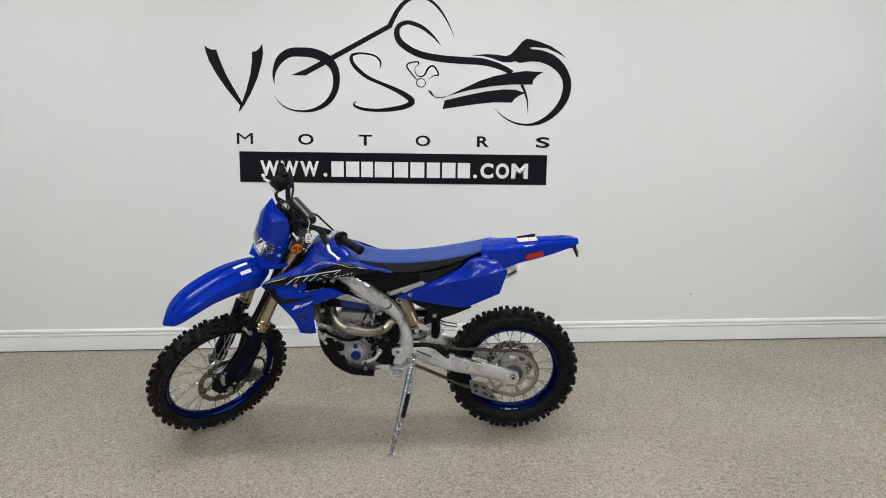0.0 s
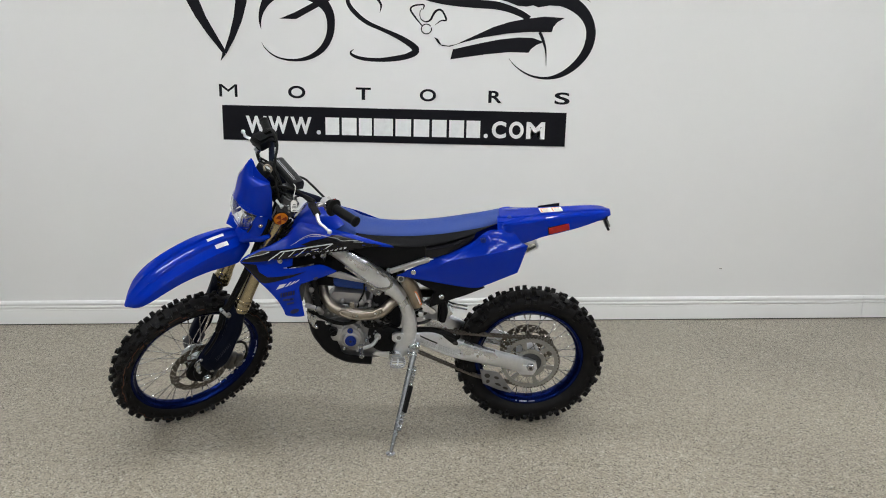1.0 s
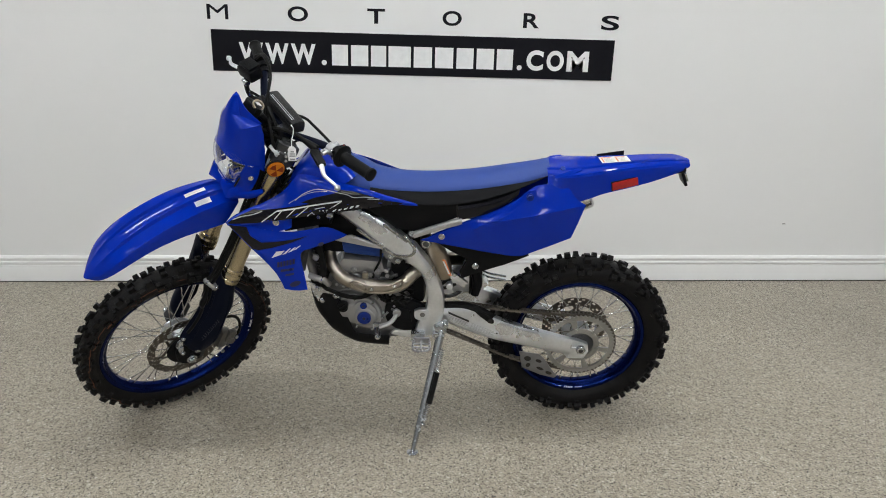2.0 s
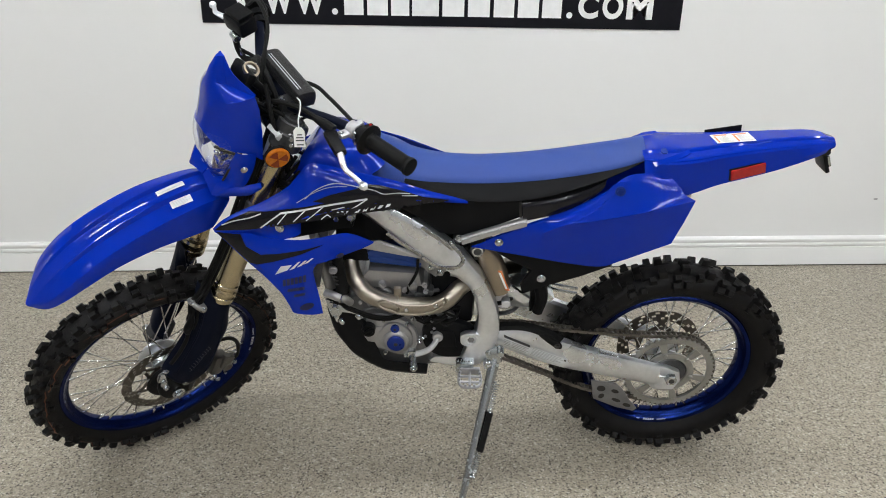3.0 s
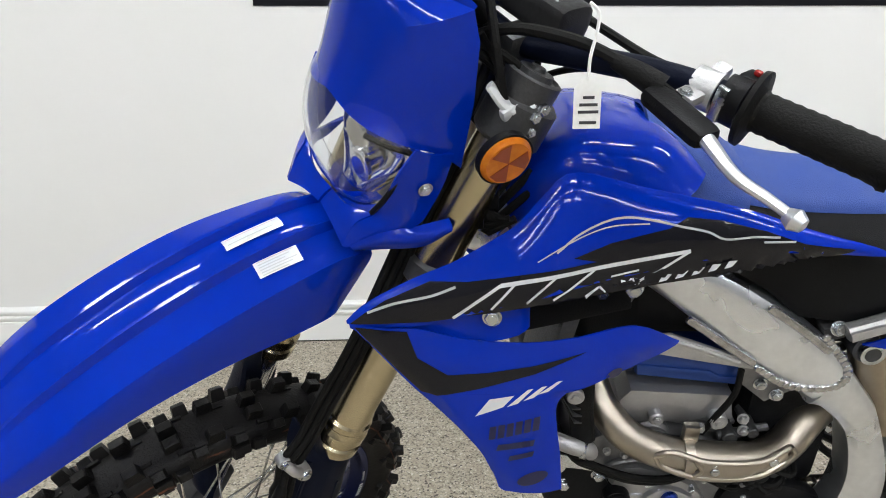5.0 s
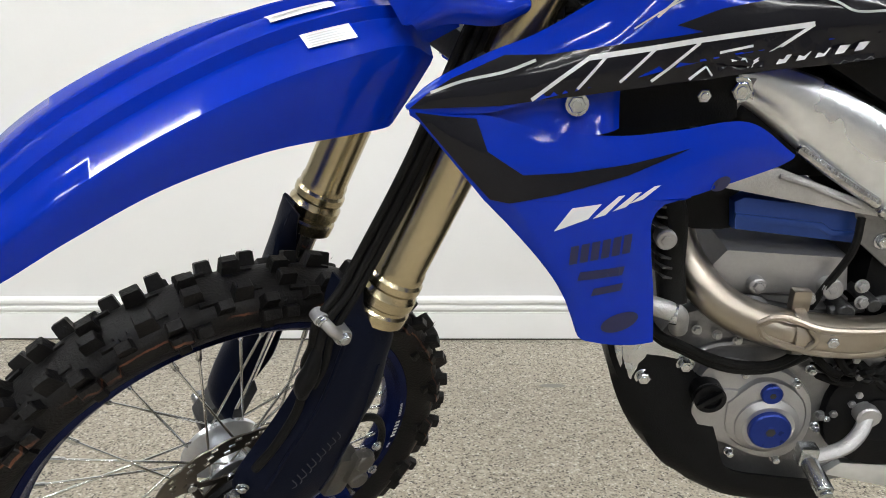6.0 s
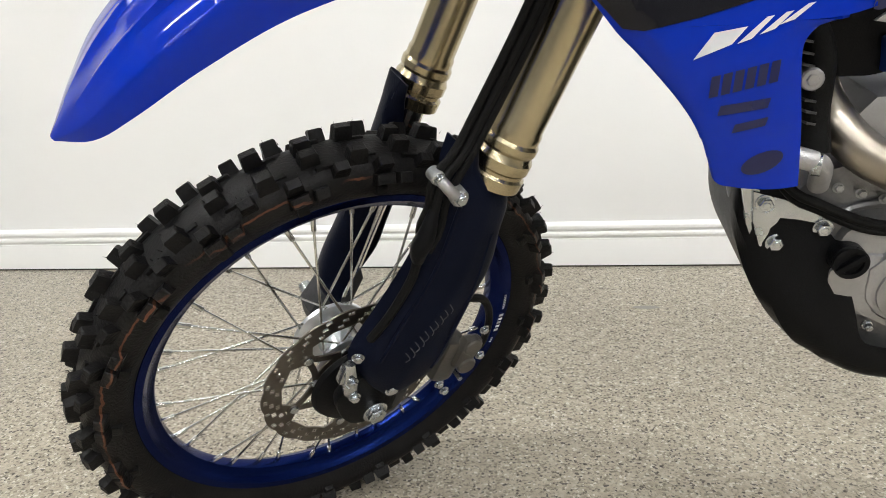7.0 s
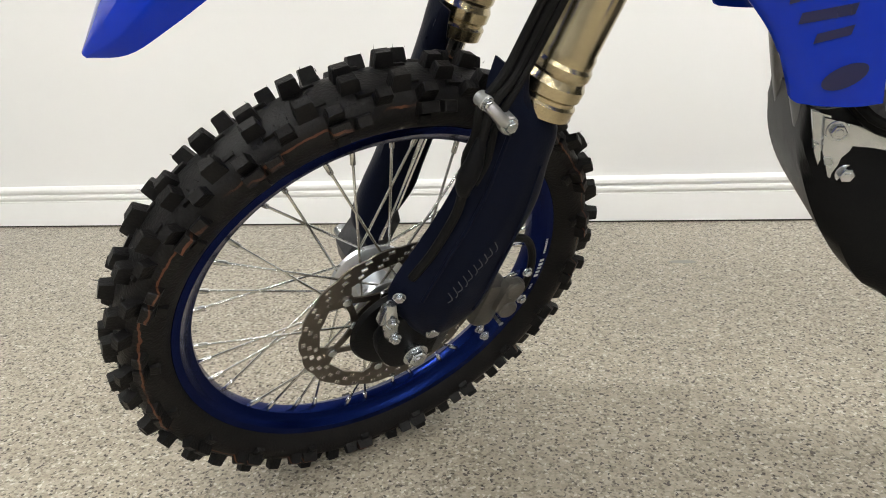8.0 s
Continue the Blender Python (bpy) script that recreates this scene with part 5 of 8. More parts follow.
# instrument tucked behind the mask
meter = put("meter", joined(block((1.118, 0.0, 1.246), (0.022, 0.076, 0.034), 0.007, (0, -35, 0)), block((1.100, 0.020, 1.212), (0.020, 0.044, 0.030), 0.008, (0, -20, 10)), rod((1.108, 0.03, 1.24), (1.080, 0.04, 1.20), 0.009, 12)), BLACK_PLASTIC, "small black instrument behind the mask", front=True)
put("meter_ring", moved(lathe([(0.014, 0), (0.0185, 0), (0.0185, 0.008), (0.014, 0.008)], 30, True), Matrix.Translation((1.106, 0.014, 1.258)) @ Matrix.Rotation(radians(58), 4, "X") @ Matrix.Rotation(0.3, 4, "Z")), BRONZE, "", meter)

# amber reflector on the fork
v, f = lathe([(0.0001, 0.006), (0.024, 0.006), (0.027, 0.003), (0.028, 0.0)], 32)
amber = put("amber_reflector", moved((v, f), Matrix.Translation((1.117, 0.142, 1.108)) @ Matrix.Rotation(radians(-12), 4, "Z")), AMBER, "round amber side reflector", front=True)
v, f = lathe([(0.0001, 0.0), (0.030, 0.0), (0.030, -0.008), (0.012, -0.012), (0.012, -0.022), (0.0001, -0.022)], 32)
put("reflector_back", moved((v, f), Matrix.Translation((1.117, 0.142, 1.108)) @ Matrix.Rotation(radians(-12), 4, "Z")), BLACK_PLASTIC, "", amber)
for i in range(3):
    a = i * math.pi * 2 / 3 + 0.5
    w = prism([(0, 0), (0.0225 * math.cos(a), 0.0225 * math.sin(a)), (0.0225 * math.cos(a + 0.55), 0.0225 * math.sin(a + 0.55)), (0.0225 * math.cos(a + 1.047), 0.0225 * math.sin(a + 1.047))], 0.0062, 0.0068, 0)
    put("facet", moved(w, Matrix.Translation((1.117, 0.142, 1.108)) @ Matrix.Rotation(radians(-12), 4, "Z")), material("amber_facet", (0.20, 0.03, 0.003), 0.2), "", amber)

# ---- handlebar
BAR = [(0.932, 0.392, 1.205), (0.966, 0.262, 1.202), (0.990, 0.200, 1.200), (1.028, 0.115, 1.186), (1.040, 0.060, 1.172), (1.040, 0.0, 1.172)]
bar_line = BAR + [(x, -y, z) for x, y, z in BAR[-2::-1]]
bar = put("handlebar", tube(bar_line, 0.0125, 12, 70), NAVY_PLASTIC, "black tapered handlebar turned to full lock", front=True)
for sg, nm in ((1, "grip"), (-1, "throttle_grip")):
    a, b = Vector((0.962, 0.274 * sg, 1.200)), Vector((0.932, 0.398 * sg, 1.205))
    d = (b - a).normalized()
    prof = [(0.0001, 0.0), (0.034, 0.0), (0.035, 0.005), (0.020, 0.009)] + [(0.0178 + 0.0008 * (i % 2), 0.012 + i * 0.0052) for i in range(20)] + [(0.019, 0.118), (0.021, 0.121), (0.020, 0.127), (0.0001, 0.128)]
    q = d.to_track_quat("Y", "Z").to_matrix().to_4x4()
    put(nm, moved(lathe(prof, 26), Matrix.Translation(a) @ q), RUBBER, "black ribbed rubber grip", bar)
    # perch and lever
    p = a - d * 0.042
    put("lever_perch", joined(moved(lathe([(0.0125, -0.012), (0.019, -0.012), (0.019, 0.012), (0.0125, 0.012)], 20, True), Matrix.Translation(p) @ q), block(p + Vector((0.024, 0.002 * sg, 0.002)), (0.034, 0.022, 0.011), 0.005, (0, -6, 8 * sg)), block(p + Vector((-0.012, 0, 0.014)), (0.020, 0.016, 0.010), 0.004, (0, 20, 0))), CAST_LIGHT if sg > 0 else BLACK_PLASTIC, "lever perch", bar)
    pv = p + Vector((0.052, 0.004 * sg, 0.004))
    put("lever", joined(tube([pv + Vector((0.002, 0.020 * sg, 0)), pv + Vector((0.014, 0.052 * sg, -0.001)), pv + Vector((0.025, 0.090 * sg, -0.005)), pv + Vector((0.018, 0.118 * sg, -0.010)), pv + Vector((0.013, 0.138 * sg, -0.014))], [0.0070, 0.0078, 0.0068, 0.0058, 0.0052], 10, 30, 0.75),
                         moved(lathe([(0.0001, -0.010), (0.006, -0.008), (0.0098, 0.0), (0.006, 0.008), (0.0001, 0.010)], 14), Matrix.Translation(pv + Vector((0.0125, 0.144 * sg, -0.0155))))), ALU, "polished hand lever", bar)
    put("lever_cover", block(pv + Vector((0.006, 0.014 * sg, -0.002)), (0.028, 0.078, 0.018), 0.0085, (0, 0, -8 * sg)), BLACK_PLASTIC, "black rubber lever cover", bar)
    bolt(p + Vector((0.034, 0.002 * sg, 0.008)), (0, 0, 1), 0.0055, 0.004, bar)
    put("switch", joined(moved(lathe([(0.0125, -0.010), (0.022, -0.010), (0.023, 0.010), (0.0125, 0.010)], 20, True), Matrix.Translation(a - d * 0.014) @ q), block(a - d * 0.014 + Vector((-0.016, 0, 0.012)), (0.022, 0.020, 0.020), 0.004)), BLACK_PLASTIC, "black switch block", bar)
put("starter_button", block((0.948, 0.262, 1.224), (0.006, 0.007, 0.005), 0.002), RED, "", bar)
put("master_cylinder", joined(block((1.030, -0.215, 1.228), (0.050, 0.070, 0.040), 0.008, (0, 8, 12)), block((1.030, -0.215, 1.254), (0.044, 0.058, 0.010), 0.003, (0, 8, 12))), BLACK_PLASTIC, "black brake master cylinder", bar)
put("switch_clip", block((0.986, 0.258, 1.202), (0.006, 0.011, 0.034), 0.002), STEEL, "", bar)
pad = put("bar_pad", moved(prism([(-0.020, -0.018), (0.017, -0.019), (0.023, 0.0), (0.020, 0.017), (-0.016, 0.020), (-0.023, 0.003)], -0.094, 0.094, 0.007, 28), Matrix.Translation((1.016, 0.008, 1.206)) @ Matrix.Rotation(radians(-8), 4, "Y")), PAD_FOAM, "black foam handlebar pad with thin white lines", front=True)
for x, z in ((1.0274, 1.2266), (1.0214, 1.2262)):
    put("pad_line", block((x, 0.008, z), (0.0018, 0.150, 0.0016), 0, (0, -8, 0)), DECAL_WHITE, "", pad)
for sg in (1, -1):
    put("bar_clamp", joined(block((1.040, 0.050 * sg, 1.165), (0.046, 0.034, 0.044), 0.008), rod((1.050, 0.050 * sg, 1.10), (1.040, 0.050 * sg, 1.150), 0.016, 16)), DARK_CAST, "black handlebar clamp", bar)
    for dx in (-0.014, 0.014):
        bolt((1.040 + dx, 0.050 * sg, 1.187), (0, 0, 1), 0.0055, 0.005, bar)
# cables round the bars
CABLES = (([(1.012, 0.236, 1.200), (1.026, 0.190, 1.210), (1.050, 0.130, 1.216), (1.085, 0.070, 1.205), (1.095, 0.020, 1.150), (1.060, 0.010, 1.02)], 0.0060, "black clutch cable"),
          ([(1.054, -0.200, 1.205), (1.050, -0.200, 1.168), (1.042, -0.188, 1.146), (1.036, -0.140, 1.168), (1.052, -0.070, 1.220), (1.062, -0.010, 1.218), (1.062, 0.035, 1.180), (1.060, 0.075, 1.110), (1.075, 0.088, 1.00)], 0.0080, "black front brake hose"),
          ([(1.050, -0.200, 1.170), (1.020, -0.175, 1.150), (1.036, -0.120, 1.176), (1.050, -0.045, 1.205), (1.062, 0.010, 1.180), (1.060, 0.050, 1.120), (1.045, 0.070, 1.05)], 0.0048, "thin brake switch lead"),
          ([(0.985, -0.270, 1.245), (0.985, -0.190, 1.290), (1.005, -0.110, 1.285), (1.060, -0.020, 1.230), (1.080, 0.020, 1.120), (1.020, 0.040, 1.02)], 0.0045, "thin throttle cable"),
          ([(0.985, -0.265, 1.238), (0.995, -0.180, 1.296), (1.015, -0.085, 1.282), (1.075, -0.010, 1.215), (1.090, 0.030, 1.110), (1.020, 0.050, 1.01)], 0.0045, "thin throttle cable"),
          ([(0.960, 0.240, 1.190), (0.985, 0.150, 1.174), (1.000, 0.080, 1.140), (1.050, 0.045, 1.100)], 0.0038, "thin switch lead"),
          ([(1.100, 0.060, 1.200), (1.075, 0.085, 1.150), (1.060, 0.098, 1.150), (1.040, 0.085, 1.165), (1.020, 0.060, 1.160)], 0.0038, "thin lead over the fork cap"),
          ([(1.000, -0.010, 1.185), (0.965, 0.040, 1.187), (0.955, 0.085, 1.182), (0.950, 0.150, 1.180), (0.956, 0.212, 1.192)], 0.0048, "black lead behind the bar"))
put("banjo", joined(rod((1.054, -0.212, 1.205), (1.054, -0.184, 1.205), 0.010, 14), tube([(1.054, -0.2, 1.200), (1.051, -0.2, 1.178), (1.044, -0.192, 1.152)], 0.0056, 10, 12)), STEEL, "silver brake hose union", bar)
put("cable_boot", tube([(1.034, 0.172, 1.212), (1.024, 0.194, 1.208), (1.014, 0.216, 1.202)], [0.0075, 0.011, 0.0125], 12, 14), RUBBER, "black rubber cable boot", bar)
for pts, r, lab in CABLES:
    put("cable", tube(pts, r, 8, 40), RUBBER, lab, front=True)
put("lamp_bracket", joined(tube([(1.112, 0.096, 1.166), (1.098, 0.108, 1.146), (1.084, 0.116, 1.142), (1.072, 0.122, 1.148)], [0.006, 0.007, 0.0075, 0.005], 10, 18, 0.6), block((1.094, 0.112, 1.140), (0.022, 0.010, 0.014), 0.004, (0, 20, 0))), LABEL_SILVER, "pale grey strap behind the mask", front=True)
for x, z in ((1.076, 1.136), (1.066, 1.142), (1.078, 1.120)):
    bolt((x, 0.124, z), (0, 1, 0.2), 0.0070, 0.010, front=True)
for k, (a, b) in enumerate((((1.09, 0.05, 1.24), (1.07, 0.11, 1.06)), ((1.12, 0.04, 1.20), (1.05, 0.10, 1.10)), ((1.13, -0.05, 1.22), (1.06, 0.09, 1.14)), ((1.10, 0.02, 1.14), (1.02, 0.08, 1.06)))):
    put("wiring", tube([a, (Vector(a) + Vector(b)) / 2 + Vector((0.02 * (-1) ** k, 0.02, 0.015)), b], 0.005, 8, 20), RUBBER, "", front=True)

# hang tag on a white string (hangs from the clutch cable)
tag = tagged(new("hang_tag"), "small white paper tag on a white string with handwriting", "tag")
tag_top = LEAN_POSE @ Vector((0.952, 0.190, 1.205))
tag.matrix_basis = Matrix.Translation(tag_top)
tag_w, tag_h = 0.024, 0.042
v, f = tube([(0, 0, 0.004), (0.007, -0.004, -0.004), (0.006, -0.004, -0.02), (0.001, -0.006, -0.040), (0.0, -0.006, -0.060)], 0.0016, 6, 20)
mesh_part("string", v, f, PAPER, tag, "white looped string")
v, f = prism([(-tag_w / 2, -0.101), (tag_w / 2, -0.101), (tag_w / 2, -0.066), (tag_w * 0.25, -0.058), (-tag_w * 0.25, -0.058), (-tag_w / 2, -0.066)], -0.0066, -0.0058, 0)
card = mesh_part("card", v, f, PAPER, tag, "white paper card", smooth=False)
for k, w in enumerate((0.010, 0.016, 0.018, 0.015)):
    z = -0.074 - k * 0.0062 - (0.003 if k == 3 else 0)
    v, f = block((0.001, -0.0069, z), (w, 0.0004, 0.0026), 0)
    mesh_part("written_line", v, f, INK, card, smooth=False)


# ---- frame, swingarm and stand
def both_sides(name, piece, mat, label="", angle=35.0, parent=None):
    put(name, piece, mat, label, parent, angle=angle)
    return put(name, mirrored(piece), mat, label, parent, angle=angle)


spar = put("frame_spar", beam([(1.02, 0.965), (0.90, 0.935), (0.795, 0.905), (0.735, 0.880), (0.680, 0.849), (0.622, 0.808), (0.580, 0.772)],
                              [(0.985, 0.885), (0.90, 0.865), (0.850, 0.868), (0.776, 0.819), (0.706, 0.770), (0.655, 0.742), (0.612, 0.716)], (0.060, 0.128), (0.030, 0.085), 40), ALU, "silver aluminium frame spar with weld seams")
put("frame_spar", mirrored(beam([(1.02, 0.965), (0.90, 0.935), (0.795, 0.905), (0.735, 0.880), (0.680, 0.849), (0.622, 0.808), (0.580, 0.772)],
                                [(0.985, 0.885), (0.90, 0.865), (0.850, 0.868), (0.776, 0.819), (0.706, 0.770), (0.655, 0.742), (0.612, 0.716)], (0.060, 0.128), (0.030, 0.085), 40)), ALU, "silver aluminium frame spar")
LOWER = beam([(0.592, 0.782), (0.560, 0.742), (0.533, 0.706), (0.502, 0.634), (0.487, 0.577), (0.488, 0.516), (0.504, 0.462), (0.532, 0.428)],
             [(0.622, 0.712), (0.602, 0.706), (0.566, 0.668), (0.546, 0.600), (0.548, 0.545), (0.562, 0.510), (0.580, 0.470), (0.590, 0.432)], (0.126, 0.136), (0.075, 0.085), 40)
both_sides("frame_leg", LOWER, ALU, "silver lower frame member curving to the pivot")
rnd = random.Random(3)
metal_b = bvh_of(joined(beam([(1.02, 0.965), (0.90, 0.935), (0.795, 0.905), (0.735, 0.880), (0.680, 0.849), (0.622, 0.808), (0.580, 0.772)],
                             [(0.985, 0.885), (0.90, 0.865), (0.850, 0.868), (0.776, 0.819), (0.706, 0.770), (0.655, 0.742), (0.612, 0.716)], (0.060, 0.128), (0.030, 0.085), 40), LOWER))
SEAMS = ([(0.622, 0.0, 0.812), (0.600, 0, 0.788), (0.590, 0, 0.770), (0.598, 0, 0.752), (0.622, 0, 0.744), (0.655, 0, 0.742), (0.690, 0, 0.762)], [(0.690, 0, 0.848), (0.650, 0, 0.822), (0.618, 0, 0.798)], [(0.780, 0, 0.824), (0.735, 0, 0.794), (0.700, 0, 0.772)])
for seam in SEAMS:
    line = smooth_line(seam, 26)
    pieces = []
    for p in line:
        hit = metal_b.find_nearest(Vector((p.x, 0.13, p.z)))
        y = hit[0].y
        pieces.append(moved(lathe([(0.0001, -0.0042), (0.0046, -0.0028), (0.0064, 0.0), (0.0046, 0.0028), (0.0001, 0.0042)], 10), Matrix.Translation((p.x, y, p.z)) @ Matrix.Rotation(rnd.uniform(0, 3), 4, "Y")))
    put("weld_seam", joined(*pieces), WELD, "bright weld bead", spar)
put("pivot_boss", joined(prism([(0.590, 0.529), (0.572, 0.538), (0.544, 0.536), (0.532, 0.515), (0.544, 0.496), (0.572, 0.492), (0.589, 0.503)], 0.120, 0.1385, 0.005, 30), moved(lathe([(0.0125, 0.138), (0.0185, 0.138), (0.0185, 0.1415), (0.0125, 0.1415)], 28, True), Matrix.Translation((0.561, 0, 0.517)))), ALU, "swingarm pivot boss", spar)
put("pivot_nut", rod((0.561, 0.132, 0.517), (0.561, 0.1395, 0.517), 0.0105, 6), CAST, "", spar)
put("engine_mount", joined(prism([(0.865, 0.870), (0.915, 0.880), (0.922, 0.905), (0.850, 0.902)], 0.128, 0.136, 0.003)), CAST, "grey engine mount plate", spar)
for x, z in ((0.866, 0.892), (0.900, 0.887)):
    bolt((x, 0.136, z), (0, 1, 0), 0.010 if x < 0.88 else 0.0075, 0.009, spar, mat=STEEL)
put("head_bracket", prism([(0.615, 0.750), (0.700, 0.765), (0.715, 0.735), (0.660, 0.690), (0.625, 0.712)], 0.085, 0.093, 0.002), CAST, "alloy cylinder head stay", spar)
bolt((0.672, 0.094, 0.722), (0, 1, 0), 0.0075, 0.007, spar)
bolt((0.648, 0.094, 0.704), (0, 1, 0), 0.0075, 0.007, spar)
put("lower_rail", tube([(0.60, 0.085, 0.425), (0.66, 0.080, 0.412), (0.74, 0.070, 0.402), (0.82, 0.062, 0.415), (0.90, 0.055, 0.480), (0.945, 0.045, 0.600), (0.99, 0.02, 0.80)], 0.017, 14, 50), CAST, "alloy frame cradle tube")
put("lower_rail", tube([(0.60, -0.085, 0.425), (0.66, -0.080, 0.412), (0.74, -0.070, 0.402), (0.82, -0.062, 0.415), (0.90, -0.055, 0.480), (0.945, -0.045, 0.600), (0.99, -0.02, 0.80)], 0.017, 14, 50), CAST, "alloy frame cradle tube")
put("peg_bracket_web", prism([(0.50, 0.455), (0.56, 0.430), (0.66, 0.430), (0.68, 0.410), (0.60, 0.395), (0.53, 0.410)], 0.075, 0.110, 0.006), ALU, "alloy footrest bracket")

SWING_BEAM = beam([(0.520, 0.520), (0.487, 0.528), (0.419, 0.531), (0.340, 0.504), (0.244, 0.467), (0.148, 0.440), (0.050, 0.413), (0.022, 0.405)],
                  [(0.520, 0.470), (0.497, 0.474), (0.395, 0.427), (0.298, 0.393), (0.200, 0.372), (0.102, 0.350), (0.036, 0.336), (0.022, 0.335)], (0.108, 0.104), (0.070, 0.080), 40)
swing = put("swingarm", SWING_BEAM, ALU, "silver aluminium swingarm with warning labels")
put("swingarm", mirrored(SWING_BEAM), ALU, "silver aluminium swingarm")
put("axle_block", joined(prism([(0.045, 0.405), (0.0, 0.398), (-0.038, 0.382), (-0.045, 0.350), (-0.030, 0.318), (0.030, 0.318), (0.045, 0.335)], 0.076, 0.098, 0.005), prism([(0.026, 0.372), (-0.026, 0.366), (-0.026, 0.322), (0.026, 0.322)], 0.096, 0.103, 0.003)), ALU, "axle block at the swingarm end", swing)
put("chain_slider", skin([[(0.500, 0.110, 0.528), (0.420, 0.112, 0.532), (0.365, 0.113, 0.514), (0.318, 0.112, 0.488)], [(0.500, 0.105, 0.537), (0.420, 0.105, 0.542), (0.355, 0.105, 0.521), (0.312, 0.105, 0.492)], [(0.500, 0.085, 0.537), (0.420, 0.085, 0.542), (0.350, 0.085, 0.521), (0.300, 0.085, 0.490)]], 24, 0, 0.003), RUBBER, "black chain slider on the swingarm", swing)
put("slider_tip", prism([(0.372, 0.522), (0.325, 0.500), (0.308, 0.480), (0.312, 0.470), (0.330, 0.476), (0.372, 0.512)], 0.105, 0.1125, 0.002, 24), RUBBER, "", swing)
bolt((0.322, 0.112, 0.481), (0, 1, 0), 0.007, 0.005, swing, mat=DARK_GAP)
rear_axle = put("rear_axle", rod((-0.012, -0.12, 0.367), (-0.012, 0.110, 0.367), 0.012, 18), STEEL, "steel rear axle")
put("axle_nut", rod((-0.012, 0.102, 0.367), (-0.012, 0.118, 0.367), 0.018, 6), STEEL, "", rear_axle)
put("axle_bore", rod((-0.012, 0.115, 0.367), (-0.012, 0.1192, 0.367), 0.008, 14), DARK_GAP, "", rear_axle)
SWING_FACE = bvh_of(SWING_BEAM)


def swing_film(name, corner, du, dv, mat, lift, label="", parent=None):
    (x, z), (a, c), (d, e) = corner, du, dv
    return put(name, decal([(x, z), (x + a, z + c), (x + a + d, z + c + e), (x + d, z + e)], SWING_FACE, lift, 0.014), mat, label, parent or swing, angle=60)


strip = swing_film("warning_label", (0.471, 0.5175), (-0.074, -0.034), (-0.001, -0.0085), INK, 0.0022, "black strip of a warning label")
for k in range(4):
    for a, w in ((0.0, 0.018), (0.022, 0.048 - 0.006 * (k % 2))):
        swing_film("print", (0.470 - a, 0.504 - 0.0058 * k - a * 0.46), (-w, -w * 0.46), (-0.0004, -0.0022), GREY_PRINT, 0.0022, "", strip)
notice = swing_film("warning_label", (0.3935, 0.4805), (-0.106, -0.047), (0.0085, -0.0325), LABEL_SILVER, 0.0022, "silver warning label with small print")
for k in range(6):
    w = (0.78, 0.84, 0.70, 0.80, 0.66, 0.45)[k]
    swing_film("print", (0.388 + 0.0012 * k, 0.4745 - 0.0046 * k), (-0.106 * w, -0.047 * w), (0.0005, -0.0018), GREY_PRINT, 0.0032, "", notice)
swing_film("print", (0.298, 0.4350), (-0.006, -0.0027), (0.0012, -0.006), INK, 0.0032, "", notice)
guide = put("chain_guide", prism([(0.205, 0.330), (0.190, 0.258), (0.120, 0.226), (0.066, 0.212), (0.056, 0.222), (0.088, 0.265), (0.110, 0.300), (0.130, 0.320)], 0.078, 0.083, 0.0015), CAST, "alloy chain guide plate with slots")
put("chain_guide_block", prism([(0.20, 0.275), (0.10, 0.245), (0.075, 0.225), (0.19, 0.250)], 0.056, 0.077, 0.004), BLACK_PLASTIC, "", guide)
for x, z, rx, rz in ((0.172, 0.300, 0.013, 0.011), (0.168, 0.270, 0.008, 0.010), (0.130, 0.290, 0.012, 0.007), (0.122, 0.255, 0.015, 0.006), (0.088, 0.236, 0.013, 0.007)):
    v, f = lathe([(0.0001, 0.0), (1.0, 0.0)], 20)
    put("slot", ([Matrix.Rotation(radians(-24), 4, "Y") @ Vector((p[0] * rx, 0, p[2] * rz)) + Vector((x, 0.0836, z)) for p in v], f), DARK_GAP, "", guide)

stand_top, stand_foot = Vector((0.492, 0.135, 0.462)), Vector((0.580, 0.357, 0.096))
sd = (stand_foot - stand_top)
stand = put("side_stand", joined(tube([stand_top, stand_top + sd * 0.25, stand_top + sd * 0.55, stand_top + sd * 0.62, stand_foot], [0.016, 0.014, 0.0125, 0.0115, 0.0085], 12, 30, 0.8)), STEEL, "bright steel side stand folded down")
v, f = lathe([(0.0001, 0.0), (0.019, 0.0), (0.020, 0.003), (0.010, 0.007), (0.0001, 0.012)], 20)
foot_m = Matrix.Translation(stand_foot + Vector((0.002, 0.004, 0.0))) @ (LEAN_POSE.to_3x3().inverted() @ Vector((0, 0, 1))).to_track_quat("Y", "Z").to_matrix().to_4x4() @ Matrix.Translation((0, -0.008, 0))
put("stand_foot", moved((v, f), foot_m), STEEL, "round steel foot plate", stand)
put("stand_hinge", joined(block(stand_top + Vector((0.006, 0.0, 0.0)), (0.040, 0.026, 0.048), 0.008, (20, 20, 0)), rod(stand_top + Vector((0.02, -0.01, -0.02)), stand_top + Vector((0.02, 0.024, -0.02)), 0.013, 14), rod(stand_top + Vector((-0.012, -0.01, 0.02)), stand_top + Vector((-0.012, 0.022, 0.02)), 0.010, 14)), STEEL, "plated hinge of the stand", stand)


